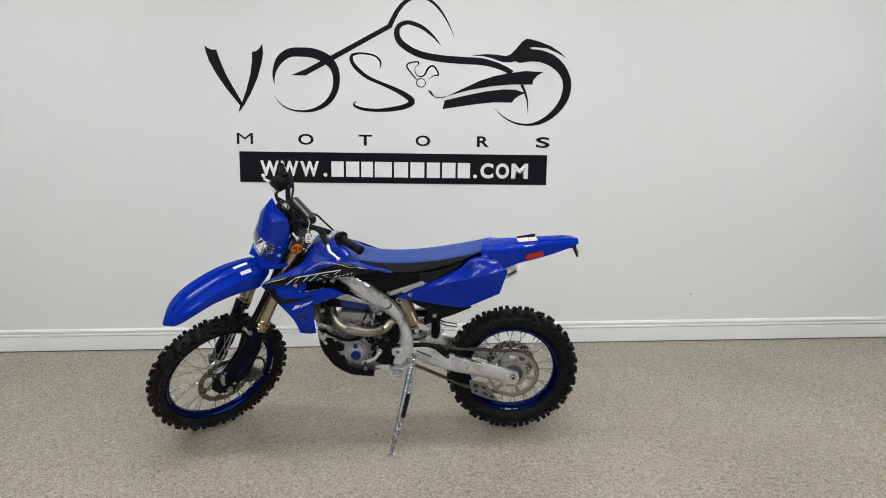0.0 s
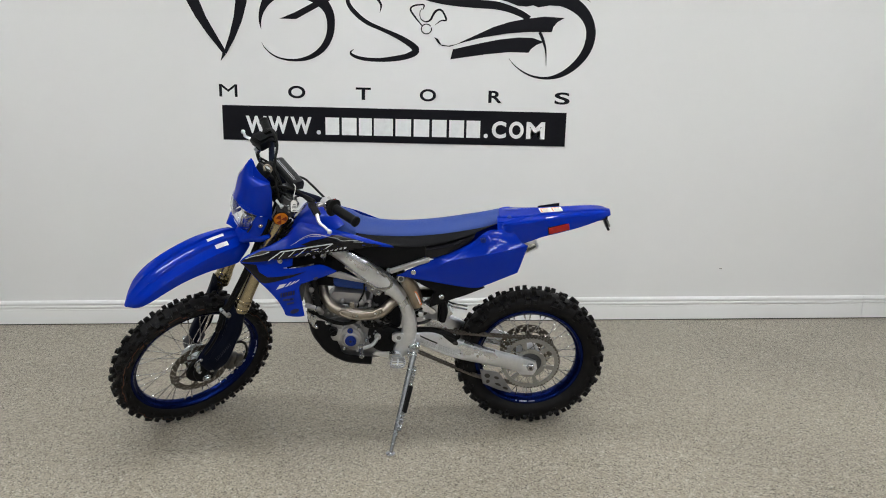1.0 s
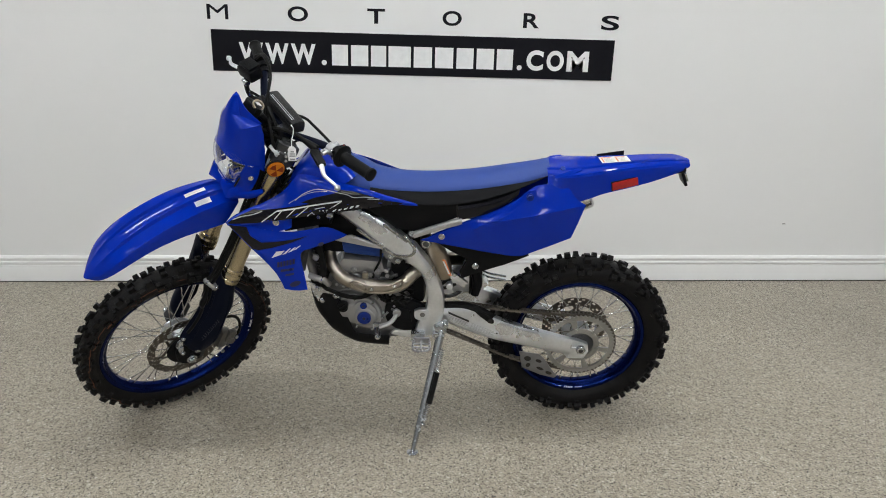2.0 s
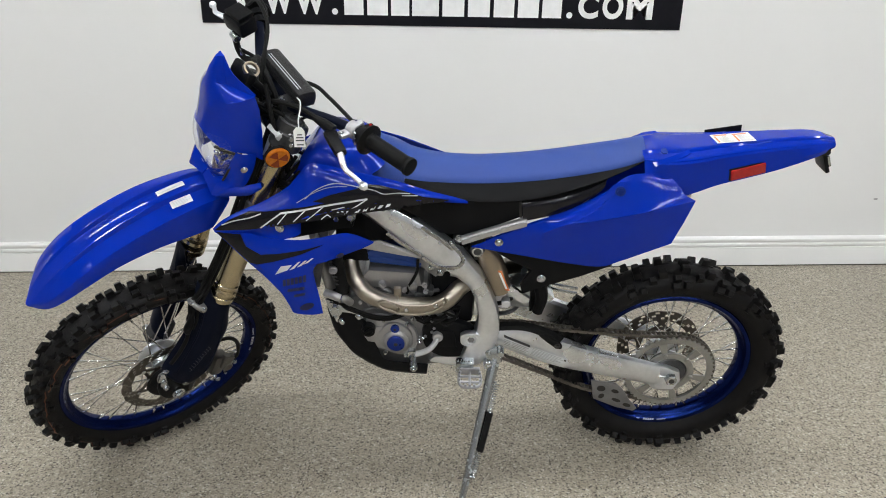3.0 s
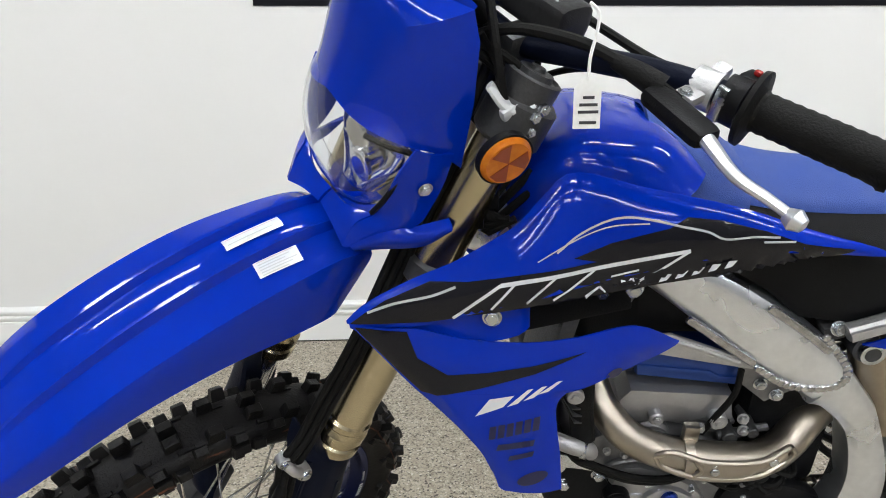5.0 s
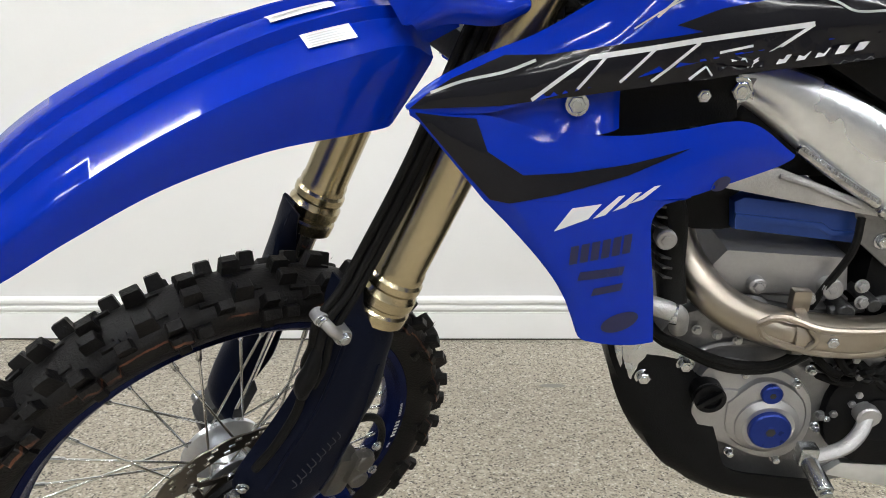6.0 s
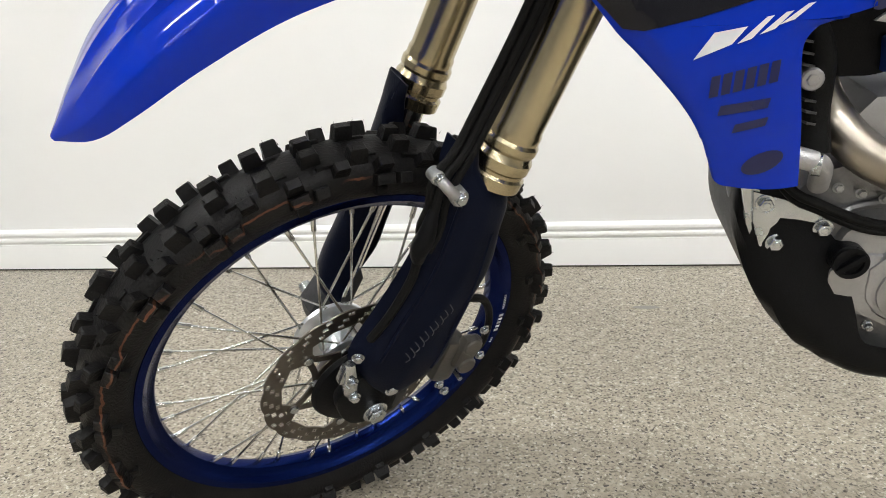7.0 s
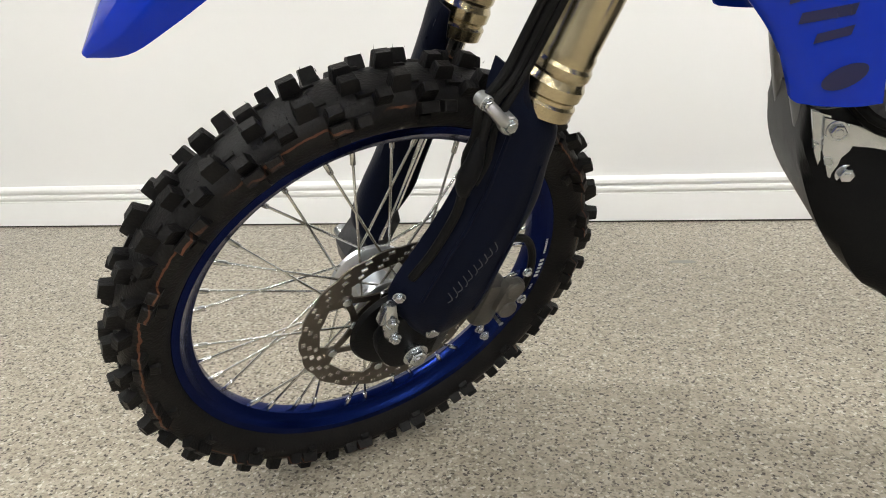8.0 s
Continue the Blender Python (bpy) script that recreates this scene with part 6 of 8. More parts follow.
def coil(a, b, turns, r, wire):
    a, b = Vector(a), Vector(b)
    d = (b - a).normalized()
    s = d.cross(Vector((1, 0, 0.2))).normalized()
    u = s.cross(d)
    n = turns * 10
    return tube([a.lerp(b, i / n) + (s * math.cos(2 * math.pi * i / 10) + u * math.sin(2 * math.pi * i / 10)) * r for i in range(n + 1)], wire, 6, n * 2)


side = Vector((-0.020, 0.010, 0.0))
put("stand_spring", coil(stand_top + sd * 0.16 + side, stand_top + sd * 0.36 + side, 13, 0.0062, 0.0014), STEEL, "upper coil spring of the stand", stand)
put("stand_spring", coil(stand_top + sd * 0.60 + side * 0.9, stand_top + sd * 0.78 + side * 0.8, 13, 0.0056, 0.0014), STEEL, "lower coil spring of the stand", stand)
put("spring_sleeve", rod(stand_top + sd * 0.35 + side, stand_top + sd * 0.61 + side * 0.9, 0.0088, 14), RUBBER, "black rubber spring sleeve", stand)
put("spring_peg", rod(stand_top + sd * 0.78 + side, stand_top + sd * 0.78 + Vector((0.008, 0, 0)), 0.005, 10), STEEL, "", stand)

PEG_LOOP = [(0.536, 0.168, 0.430), (0.533, 0.185, 0.429), (0.533, 0.205, 0.427), (0.537, 0.218, 0.426), (0.548, 0.224, 0.426), (0.562, 0.225, 0.426), (0.576, 0.224, 0.426), (0.587, 0.218, 0.426), (0.591, 0.205, 0.427), (0.591, 0.185, 0.429), (0.588, 0.168, 0.430)]
PEG = joined(tube(PEG_LOOP, 0.0042, 8, 50), rod((0.562, 0.165, 0.429), (0.562, 0.224, 0.427), 0.0036, 8), rod((0.535, 0.186, 0.428), (0.590, 0.186, 0.428), 0.0036, 8), rod((0.535, 0.206, 0.427), (0.590, 0.206, 0.427), 0.0036, 8), block((0.562, 0.164, 0.430), (0.056, 0.012, 0.020), 0.004),
             *[block((x, y, 0.434), (0.005, 0.007, 0.007), 0.001) for x in (0.534, 0.590) for y in (0.176, 0.190, 0.204)], *[block((x, 0.225, 0.433), (0.007, 0.005, 0.007), 0.001) for x in (0.550, 0.562, 0.574)])
peg = put("footpeg", PEG, CAST_MID, "serrated steel loop footpeg")
put("peg_spring", coil((0.555, 0.150, 0.445), (0.600, 0.150, 0.445), 6, 0.009, 0.002), STEEL, "", peg)
put("peg_clevis", block((0.576, 0.150, 0.436), (0.050, 0.030, 0.034), 0.006), STEEL, "plated footpeg bracket", peg)
peg_r = put("footpeg", mirrored(PEG), CAST_MID, "serrated steel loop footpeg")

# ---- engine
crank = prism([(0.600, 0.560), (0.640, 0.600), (0.720, 0.625), (0.800, 0.640), (0.870, 0.630), (0.905, 0.590), (0.910, 0.520), (0.885, 0.445), (0.830, 0.400), (0.740, 0.385), (0.640, 0.395), (0.590, 0.440), (0.580, 0.500)], -0.110, 0.100, 0.014, 60)
engine = put("engine", crank, CAST, "grey four-stroke engine with blue plugs and covers")
cover = put("generator_cover", joined(prism([(0.851, 0.546), (0.841, 0.565), (0.816, 0.571), (0.784, 0.566), (0.752, 0.562), (0.722, 0.537), (0.709, 0.505), (0.711, 0.464), (0.734, 0.436), (0.768, 0.436), (0.804, 0.452), (0.843, 0.470)], 0.080, 0.114, 0.010, 54),
                                      prism([(0.816, 0.520), (0.784, 0.552), (0.750, 0.548), (0.724, 0.520), (0.722, 0.480), (0.745, 0.452), (0.785, 0.455), (0.812, 0.480)], 0.110, 0.123, 0.009, 44), prism([(0.850, 0.475), (0.852, 0.520), (0.800, 0.535), (0.800, 0.462)], 0.08, 0.119, 0.007, 24), moved(lathe([(0.0001, 0.131), (0.030, 0.131), (0.037, 0.126), (0.038, 0.118)], 40), Matrix.Translation((0.766, 0, 0.493)))), CAST_MID, "cast generator cover", engine)
plug = put("cover_plug", joined(rod((0.766, 0.129, 0.493), (0.766, 0.138, 0.493), 0.0245, 36), rod((0.766, 0.137, 0.493), (0.766, 0.1388, 0.493), 0.008, 6)), PLUG_BLUE, "blue anodised plug with hexagon socket", cover)
put("plug_socket", rod((0.766, 0.138, 0.493), (0.766, 0.1393, 0.493), 0.006, 6), DARK_GAP, "", plug)
small = put("timing_plug", rod((0.768, 0.118, 0.538), (0.768, 0.130, 0.538), 0.0122, 26), PLUG_BLUE, "small blue anodised plug", cover)
put("plug_socket", rod((0.768, 0.129, 0.538), (0.768, 0.1306, 0.538), 0.004, 6), DARK_GAP, "", small)
filler = put("oil_filler", joined(rod((0.840, 0.09, 0.533), (0.840, 0.130, 0.533), 0.0185, 26), moved(lathe([(0.013, 0.129), (0.0185, 0.129), (0.0185, 0.134), (0.013, 0.134)], 26, True), Matrix.Translation((0.840, 0, 0.533)))), BLACK_PLASTIC, "black oil filler cap", engine)
put("filler_grip", block((0.840, 0.133, 0.533), (0.034, 0.008, 0.007), 0.002, (0, 38, 0)), BLACK_PLASTIC, "", filler)
for x, z, y in ((0.799, 0.558, 0.118), (0.737, 0.546, 0.117), (0.721, 0.562, 0.112), (0.701, 0.563, 0.110), (0.703, 0.484, 0.116), (0.692, 0.497, 0.112), (0.798, 0.441, 0.116), (0.741, 0.434, 0.116), (0.866, 0.531, 0.100), (0.716, 0.452, 0.116)):
    bolt((x, y - 0.008, z), (0, 1, 0), 0.0050, 0.010, engine)
put("case_rib", tube([(0.862, 0.100, 0.530), (0.862, 0.102, 0.568), (0.830, 0.104, 0.590), (0.770, 0.104, 0.594), (0.725, 0.102, 0.586), (0.705, 0.102, 0.560)], 0.005, 8, 36), CAST, "", engine)
put("starter_housing", joined(rod((0.800, 0.02, 0.620), (0.800, 0.095, 0.620), 0.030, 24), rod((0.740, 0.02, 0.612), (0.740, 0.088, 0.612), 0.022, 20), block((0.84, 0.07, 0.590), (0.05, 0.05, 0.05), 0.01)), CAST, "", engine)
cyl = put("cylinder", joined(prism([(0.690, 0.610), (0.700, 0.700), (0.838, 0.706), (0.840, 0.618)], -0.080, 0.076, 0.010), *[prism([(0.684, 0.622 + 0.016 * k), (0.842, 0.626 + 0.016 * k), (0.842, 0.631 + 0.016 * k), (0.684, 0.627 + 0.016 * k)], -0.084, 0.080, 0.001) for k in range(2)]), CAST_MID, "grey cylinder and head", engine)
put("head", joined(prism([(0.695, 0.660), (0.703, 0.702), (0.836, 0.708), (0.850, 0.690), (0.845, 0.650)], -0.092, 0.096, 0.006), rod((0.720, 0.09, 0.668), (0.720, 0.112, 0.668), 0.012, 14), rod((0.800, 0.09, 0.668), (0.800, 0.108, 0.668), 0.010, 14)), CAST_MID, "cast cylinder head", engine)
for x, z in ((0.800, 0.668), (0.720, 0.668), (0.742, 0.655), (0.688, 0.672), (0.684, 0.652)):
    bolt((x, 0.106, z), (0, 1, 0.2), 0.0062, 0.007, engine, mat=CAST_MID)
put("head_cover", prism([(0.697, 0.716), (0.699, 0.748), (0.710, 0.758), (0.826, 0.770), (0.838, 0.764), (0.832, 0.730)], -0.085, 0.094, 0.008), COVER_BLUE, "blue valve cover", engine)
put("head_plate", prism([(0.858, 0.784), (0.838, 0.800), (0.802, 0.806), (0.700, 0.768), (0.688, 0.754), (0.750, 0.764), (0.820, 0.777)], 0.100, 0.107, 0.002), CAST_LIGHT, "alloy head stay plate", engine)
put("weld_bead", tube([(0.800, 0.108, 0.798), (0.770, 0.108, 0.789), (0.740, 0.108, 0.777), (0.712, 0.108, 0.766)], 0.0030, 8, 24), CAST_LIGHT, "", engine)
put("cover_rib", prism([(0.697, 0.727), (0.730, 0.727), (0.742, 0.735), (0.834, 0.744), (0.834, 0.751), (0.740, 0.742), (0.728, 0.734), (0.697, 0.733)], 0.09, 0.0965, 0.001), COVER_BLUE, "", engine)
put("engine_bracket", joined(prism([(0.944, 0.606), (0.900, 0.594), (0.866, 0.580), (0.853, 0.564), (0.862, 0.548), (0.884, 0.556), (0.901, 0.540), (0.916, 0.528), (0.930, 0.540), (0.940, 0.570)], 0.100, 0.1055, 0.002), prism([(0.956, 0.612), (0.936, 0.606), (0.920, 0.540), (0.934, 0.536), (0.946, 0.565)], 0.092, 0.100, 0.002)), STEEL, "plated front engine bracket", engine)
for x, z in ((0.930, 0.592), (0.913, 0.544), (0.866, 0.563)):
    bolt((x, 0.1055, z), (0, 1, 0), 0.0085, 0.008, engine)
sprk = put("sprocket_cover", joined(prism([(0.530, 0.480), (0.560, 0.535), (0.640, 0.560), (0.690, 0.540), (0.690, 0.470), (0.640, 0.430), (0.560, 0.440)], 0.085, 0.112, 0.008, 40), prism([(0.600, 0.470), (0.610, 0.520), (0.650, 0.525), (0.655, 0.475)], 0.11, 0.116, 0.003, 24)), BLACK_PLASTIC, "black sprocket cover", engine)
for x, z in ((0.692, 0.565), (0.668, 0.558), (0.686, 0.505), (0.700, 0.500), (0.668, 0.520)):
    bolt((x, 0.108, z), (0, 1, 0), 0.005, 0.008, engine, mat=CAST)
shift = put("gear_lever", joined(tube([(0.650, 0.118, 0.514), (0.660, 0.130, 0.494), (0.676, 0.138, 0.478), (0.700, 0.142, 0.468), (0.722, 0.145, 0.464)], 0.0085, 10, 24, 0.8), rod((0.652, 0.10, 0.510), (0.652, 0.128, 0.510), 0.014, 14)), CAST_LIGHT, "rough alloy gear lever", engine)
put("toe_piece", joined(rod((0.722, 0.140, 0.464), (0.714, 0.186, 0.448), 0.0105, 16), rod((0.714, 0.186, 0.448), (0.7135, 0.190, 0.4465), 0.0065, 12), block((0.722, 0.143, 0.468), (0.022, 0.018, 0.026), 0.004)), STEEL, "plated toe piece", shift)
for k, pts in enumerate((((0.930, 0.090, 0.640), (0.908, 0.118, 0.612), (0.881, 0.122, 0.599), (0.840, 0.122, 0.581), (0.807, 0.122, 0.574), (0.770, 0.122, 0.577), (0.735, 0.115, 0.598), (0.70, 0.10, 0.62)), ((0.930, 0.084, 0.632), (0.905, 0.112, 0.602), (0.878, 0.117, 0.590), (0.838, 0.119, 0.572), (0.805, 0.119, 0.566), (0.768, 0.118, 0.570), (0.725, 0.110, 0.590), (0.69, 0.09, 0.61)),
                         ((0.705, 0.104, 0.752), (0.708, 0.108, 0.715), (0.728, 0.108, 0.670), (0.735, 0.100, 0.640)), ((0.600, 0.09, 0.600), (0.660, 0.105, 0.590), (0.700, 0.110, 0.560)), ((0.61, 0.08, 0.64), (0.65, 0.095, 0.62), (0.69, 0.10, 0.60)))):
    put("hose", tube(pts, 0.0055 if k < 2 else 0.0042, 9, 30), RUBBER, "black breather hose")
rnd = random.Random(11)
for k in range(16):
    x, z = 0.600 + 0.019 * (k % 5) + rnd.uniform(-0.006, 0.006), 0.555 + 0.012 * (k // 5) + rnd.uniform(-0.005, 0.005)
    put("lead", tube([(x, 0.085, z), (x + rnd.uniform(0.01, 0.03), 0.108 + rnd.uniform(0, 0.01), z + rnd.uniform(-0.02, 0.02)), (x + rnd.uniform(0.04, 0.07), 0.09, z + rnd.uniform(-0.02, 0.03))], rnd.choice((0.003, 0.004, 0.005)), 7, 14), RUBBER, "")
for x, z, r in ((0.700, 0.640, 0.010), (0.672, 0.650, 0.008)):
    put("fitting", joined(rod((x, 0.06, z), (x, 0.112, z), r, 14), rod((x - 0.022, 0.10, z + 0.004), (x + 0.014, 0.10, z - 0.004), r * 0.7, 10)), DARK_CAST, "dark alloy hose fitting")
for x, z in ((0.860, 0.612), (0.836, 0.606), (0.812, 0.600), (0.716, 0.588), (0.676, 0.580), (0.662, 0.532), (0.645, 0.500)):
    bolt((x, 0.108, z), (0, 1, 0.1), 0.0046, 0.007, engine, mat=CAST_MID)
put("throttle_body", joined(rod((0.560, 0.0, 0.72), (0.690, 0.0, 0.70), 0.045, 24), block((0.63, 0.06, 0.69), (0.06, 0.04, 0.05), 0.008)), DARK_CAST, "dark intake body")
# black filler blocks added inside, standing for the dark between the parts
for piece in (block((0.615, 0.0, 0.62), (0.12, 0.17, 0.18), 0.02), block((0.87, 0.0, 0.80), (0.10, 0.16, 0.16), 0.02), block((0.80, 0.0, 0.835), (0.24, 0.16, 0.10), 0.02), block((0.93, 0.06, 0.880), (0.14, 0.14, 0.06), 0.015), block((0.64, 0.0, 0.80), (0.14, 0.10, 0.10), 0.02)):
    put("inner_fill", piece, BLACK_PLASTIC)

# exhaust header looping round the cylinder
pipe = put("exhaust_pipe", tube([(0.800, -0.06, 0.745), (0.855, -0.03, 0.752), (0.880, 0.020, 0.745), (0.886, 0.058, 0.716), (0.874, 0.092, 0.684), (0.842, 0.117, 0.652), (0.800, 0.127, 0.634), (0.755, 0.129, 0.625), (0.700, 0.128, 0.620), (0.655, 0.122, 0.621), (0.620, 0.104, 0.633), (0.585, 0.08, 0.66), (0.50, 0.02, 0.67), (0.42, -0.06, 0.64)], [0.021, 0.0215, 0.0220, 0.0220, 0.0220, 0.0225, 0.0232, 0.0235, 0.0235, 0.0235, 0.0235, 0.024, 0.024, 0.026], 22, 110), PIPE, "polished steel exhaust header with heat tint")
SHIELD = Matrix.Translation((-0.004, -0.0205, -0.008))
put("pipe_shield", moved(joined(tube([(0.812, 0.166, 0.650), (0.790, 0.172, 0.662), (0.745, 0.176, 0.650), (0.680, 0.173, 0.650), (0.640, 0.160, 0.664)], 0.0042, 8, 30), tube([(0.812, 0.166, 0.650), (0.800, 0.170, 0.634), (0.750, 0.176, 0.622), (0.680, 0.172, 0.622), (0.640, 0.160, 0.638)], 0.0042, 8, 30), tube([(0.640, 0.160, 0.664), (0.632, 0.158, 0.652), (0.640, 0.160, 0.638)], 0.0042, 8, 10), tube([(0.762, 0.175, 0.652), (0.752, 0.176, 0.637), (0.762, 0.175, 0.624)], 0.0042, 8, 10),
                           skin([[(0.755, 0.1745, 0.650), (0.700, 0.1745, 0.648), (0.645, 0.162, 0.660)], [(0.752, 0.178, 0.636), (0.700, 0.1775, 0.634), (0.642, 0.164, 0.650)], [(0.755, 0.1745, 0.624), (0.700, 0.1735, 0.622), (0.645, 0.161, 0.640)]], 16, 6, 0.002)), SHIELD), PIPE, "slotted heat shield on the header", pipe)
bolt((0.733, 0.1565, 0.6290), (0, 1, 0), 0.007, 0.005, pipe)
bolt((0.658, 0.1470, 0.6390), (0, 1, 0), 0.007, 0.005, pipe)
put("pipe_joint", joined(moved(lathe([(0.0235, -0.006), (0.027, -0.006), (0.027, 0.006), (0.0235, 0.006)], 24, True), Matrix.Translation((0.760, 0.1285, 0.6260)) @ Matrix.Rotation(radians(84), 4, "Z")), block((0.758, 0.120, 0.660), (0.020, 0.014, 0.026), 0.003)), PIPE, "clamp joint of the header", pipe)
put("silencer", joined(tube([(0.44, -0.05, 0.64), (0.38, -0.085, 0.66), (0.30, -0.11, 0.70), (0.20, -0.13, 0.77)], [0.034, 0.040, 0.042, 0.050], 20, 24), rod((0.20, -0.13, 0.77), (-0.02, -0.132, 0.88), 0.050, 28)), ALU, "silver exhaust silencer on the far side")
put("linkage", joined(prism([(0.47, 0.62), (0.36, 0.62), (0.33, 0.58), (0.36, 0.545), (0.46, 0.55)], -0.045, 0.030, 0.008), rod((0.42, -0.05, 0.59), (0.42, 0.036, 0.59), 0.006, 10)), ALU, "alloy swingarm bridge")

# skid plate
def skid():
    low = [(0.952, 0.610), (0.948, 0.545), (0.920, 0.476), (0.874, 0.416), (0.805, 0.374), (0.750, 0.364), (0.684, 0.360)]
    rails = []
    for y, inn in ((0.112, 0.112), (0.113, 0.050), (0.100, 0.004), (0.070, 0.0), (-0.070, 0.0), (-0.100, 0.004), (-0.113, 0.050), (-0.112, 0.112)):
        rails.append([(x - inn * (0.30 if z > 0.58 else 0.85 if z > 0.46 else 0.50 if z > 0.38 else 0.05), y * (0.84 if z > 0.58 else 0.93 if z > 0.5 else 1.03), z + inn * (0.05 if z > 0.46 else 0.42 if z > 0.38 else 0.42)) for x, z in low])
    return skin(rails, 36, 24, 0.004)


put("skid_plate", skid(), BLACK_PLASTIC, "black plastic skid plate under the engine")

# radiators and hoses
rad = put("radiator", joined(block((0.955, 0.105, 0.785), (0.022, 0.085, 0.200), 0.006, (0, -12, 14))), DARK_CAST, "left radiator behind the shroud")
for k in range(16):
    put("fin", block((0.938 + (k - 8) * 0.0024, 0.108, 0.785 + (k - 8) * 0.0115), (0.012, 0.072, 0.0022), 0, (0, -12, 14)), DARK_CAST, "", rad)
put("radiator", block((0.955, -0.115, 0.785), (0.022, 0.105, 0.200), 0.006, (0, -12, -14)), DARK_CAST, "right radiator behind the shroud")
put("radiator_cap_pipe", tube([(0.945, 0.140, 0.665), (0.915, 0.150, 0.660), (0.895, 0.145, 0.650), (0.885, 0.120, 0.62)], 0.0108, 14, 24), CAST_LIGHT, "silver coolant elbow")
put("hose_clip", moved(lathe([(0.0108, -0.004), (0.0128, -0.004), (0.0128, 0.004), (0.0108, 0.004)], 18, True), Matrix.Translation((0.900, 0.149, 0.654)) @ Matrix.Rotation(radians(70), 4, "Z")), STEEL, "wire hose clip")
put("coolant_hose", tube([(0.93, 0.115, 0.80), (0.91, 0.125, 0.76), (0.905, 0.125, 0.70), (0.90, 0.135, 0.66)], 0.016, 12, 24), RUBBER, "black coolant hose")
put("radiator_boss", joined(rod((0.918, 0.128, 0.738), (0.918, 0.148, 0.738), 0.011, 18), rod((0.918, 0.147, 0.738), (0.918, 0.150, 0.738), 0.006, 6)), CAST_MID, "")
put("head_tube", joined(rod(HEAD + AXIS * 0.66, HEAD + AXIS * 0.86, 0.034, 24), block((1.02, 0, 0.93), (0.10, 0.07, 0.12), 0.02, (0, -20, 0))), ALU, "alloy steering head")
for k in range(6):
    put("wire", tube([(1.03 - 0.012 * k, 0.085 + 0.005 * (k % 3), 1.055 - 0.01 * k), (1.035, 0.105, 1.005 - 0.012 * k), (1.03 - 0.006 * k, 0.11, 0.965)], 0.0048, 8, 16), RUBBER, "black wire by the head tube")
put("connector", block((1.030, 0.112, 0.995), (0.022, 0.016, 0.030), 0.004), BLACK_PLASTIC, "black plug connector")
put("connector", block((1.048, 0.110, 0.965), (0.026, 0.016, 0.022), 0.004), BLACK_PLASTIC, "black plug connector")

# ---- tank, seat and side panels
TANK = [[(1.010, 0.075, 0.985), (0.985, 0.100, 1.004), (0.955, 0.118, 1.016), (0.900, 0.125, 1.011), (0.855, 0.122, 1.000), (0.815, 0.115, 0.992)],
        [(1.000, 0.070, 1.002), (0.975, 0.090, 1.026), (0.940, 0.104, 1.048), (0.890, 0.106, 1.044), (0.845, 0.100, 1.030), (0.800, 0.098, 0.998)],
        [(0.995, 0.040, 1.012), (0.965, 0.055, 1.044), (0.930, 0.062, 1.062), (0.880, 0.064, 1.059), (0.834, 0.068, 1.046), (0.780, 0.058, 1.006)],
        [(0.995, 0.0, 1.016), (0.962, 0.0, 1.048), (0.925, 0.0, 1.066), (0.875, 0.0, 1.063), (0.832, 0.0, 1.050), (0.775, 0.0, 1.009)]]
left_tank = [[(x, y, z) for x, y, z in r] for r in TANK]
right_tank = [[(x, -y, z) for x, y, z in r] for r in TANK[-2::-1]]
tank = put("tank_cover", skin([[(1.000, 0.070, 0.930), (0.985, 0.100, 0.960), (0.955, 0.120, 0.985), (0.900, 0.128, 0.985), (0.855, 0.126, 0.975), (0.815, 0.118, 0.960)]] + left_tank + right_tank + [[(1.000, -0.070, 0.930), (0.985, -0.100, 0.960), (0.955, -0.120, 0.985), (0.900, -0.128, 0.985), (0.855, -0.126, 0.975), (0.815, -0.118, 0.960)]], 34, 40, 0.003), BLUE, "glossy blue tank cover", angle=30)

seat_x = (0.738, 0.690, 0.630, 0.560, 0.490, 0.415, 0.350, 0.280, 0.215, 0.158)
seat_z = (0.980, 0.969, 0.963, 0.962, 0.966, 0.974, 0.984, 0.997, 1.010, 1.025)
seat_h = (0.086, 0.077, 0.070, 0.068, 0.069, 0.070, 0.070, 0.068, 0.062, 0.052)
seat_b = (0.967, 0.950, 0.936, 0.926, 0.927, 0.938, 0.956, 0.978, 1.000, 1.019)
seat_w = (0.091, 0.097, 0.104, 0.108, 0.108, 0.108, 0.106, 0.100, 0.082, 0.058)


def seat_rail(k, up):
    """A line along the seat top: k across (-1 to 1), raised by up."""
    return [(x, h * k, z + up) for x, z, h in zip(seat_x, seat_z, seat_h)]


def side_rail(s, f, out):
    """A line along the seat side: f down from the piping to the lower edge, bulged by out."""
    return [(x, s * (h + (w - h) * f + out * min(1.0, (z - 0.007 - b) / 0.03)), z - 0.007 + (b - z + 0.007) * f) for x, z, h, b, w in zip(seat_x, seat_z, seat_h, seat_b, seat_w)]


seat_top = skin([seat_rail(k, up) for k, up in ((-1.0, -0.007), (-0.95, 0.0), (-0.85, 0.006), (-0.5, 0.021), (0.001, 0.029), (0.5, 0.021), (0.85, 0.006), (0.95, 0.0), (1.0, -0.007))], 44, 30, 0.004)
seat = put("seat", seat_top, BLUE_SEAT, "blue vinyl seat with black sides")
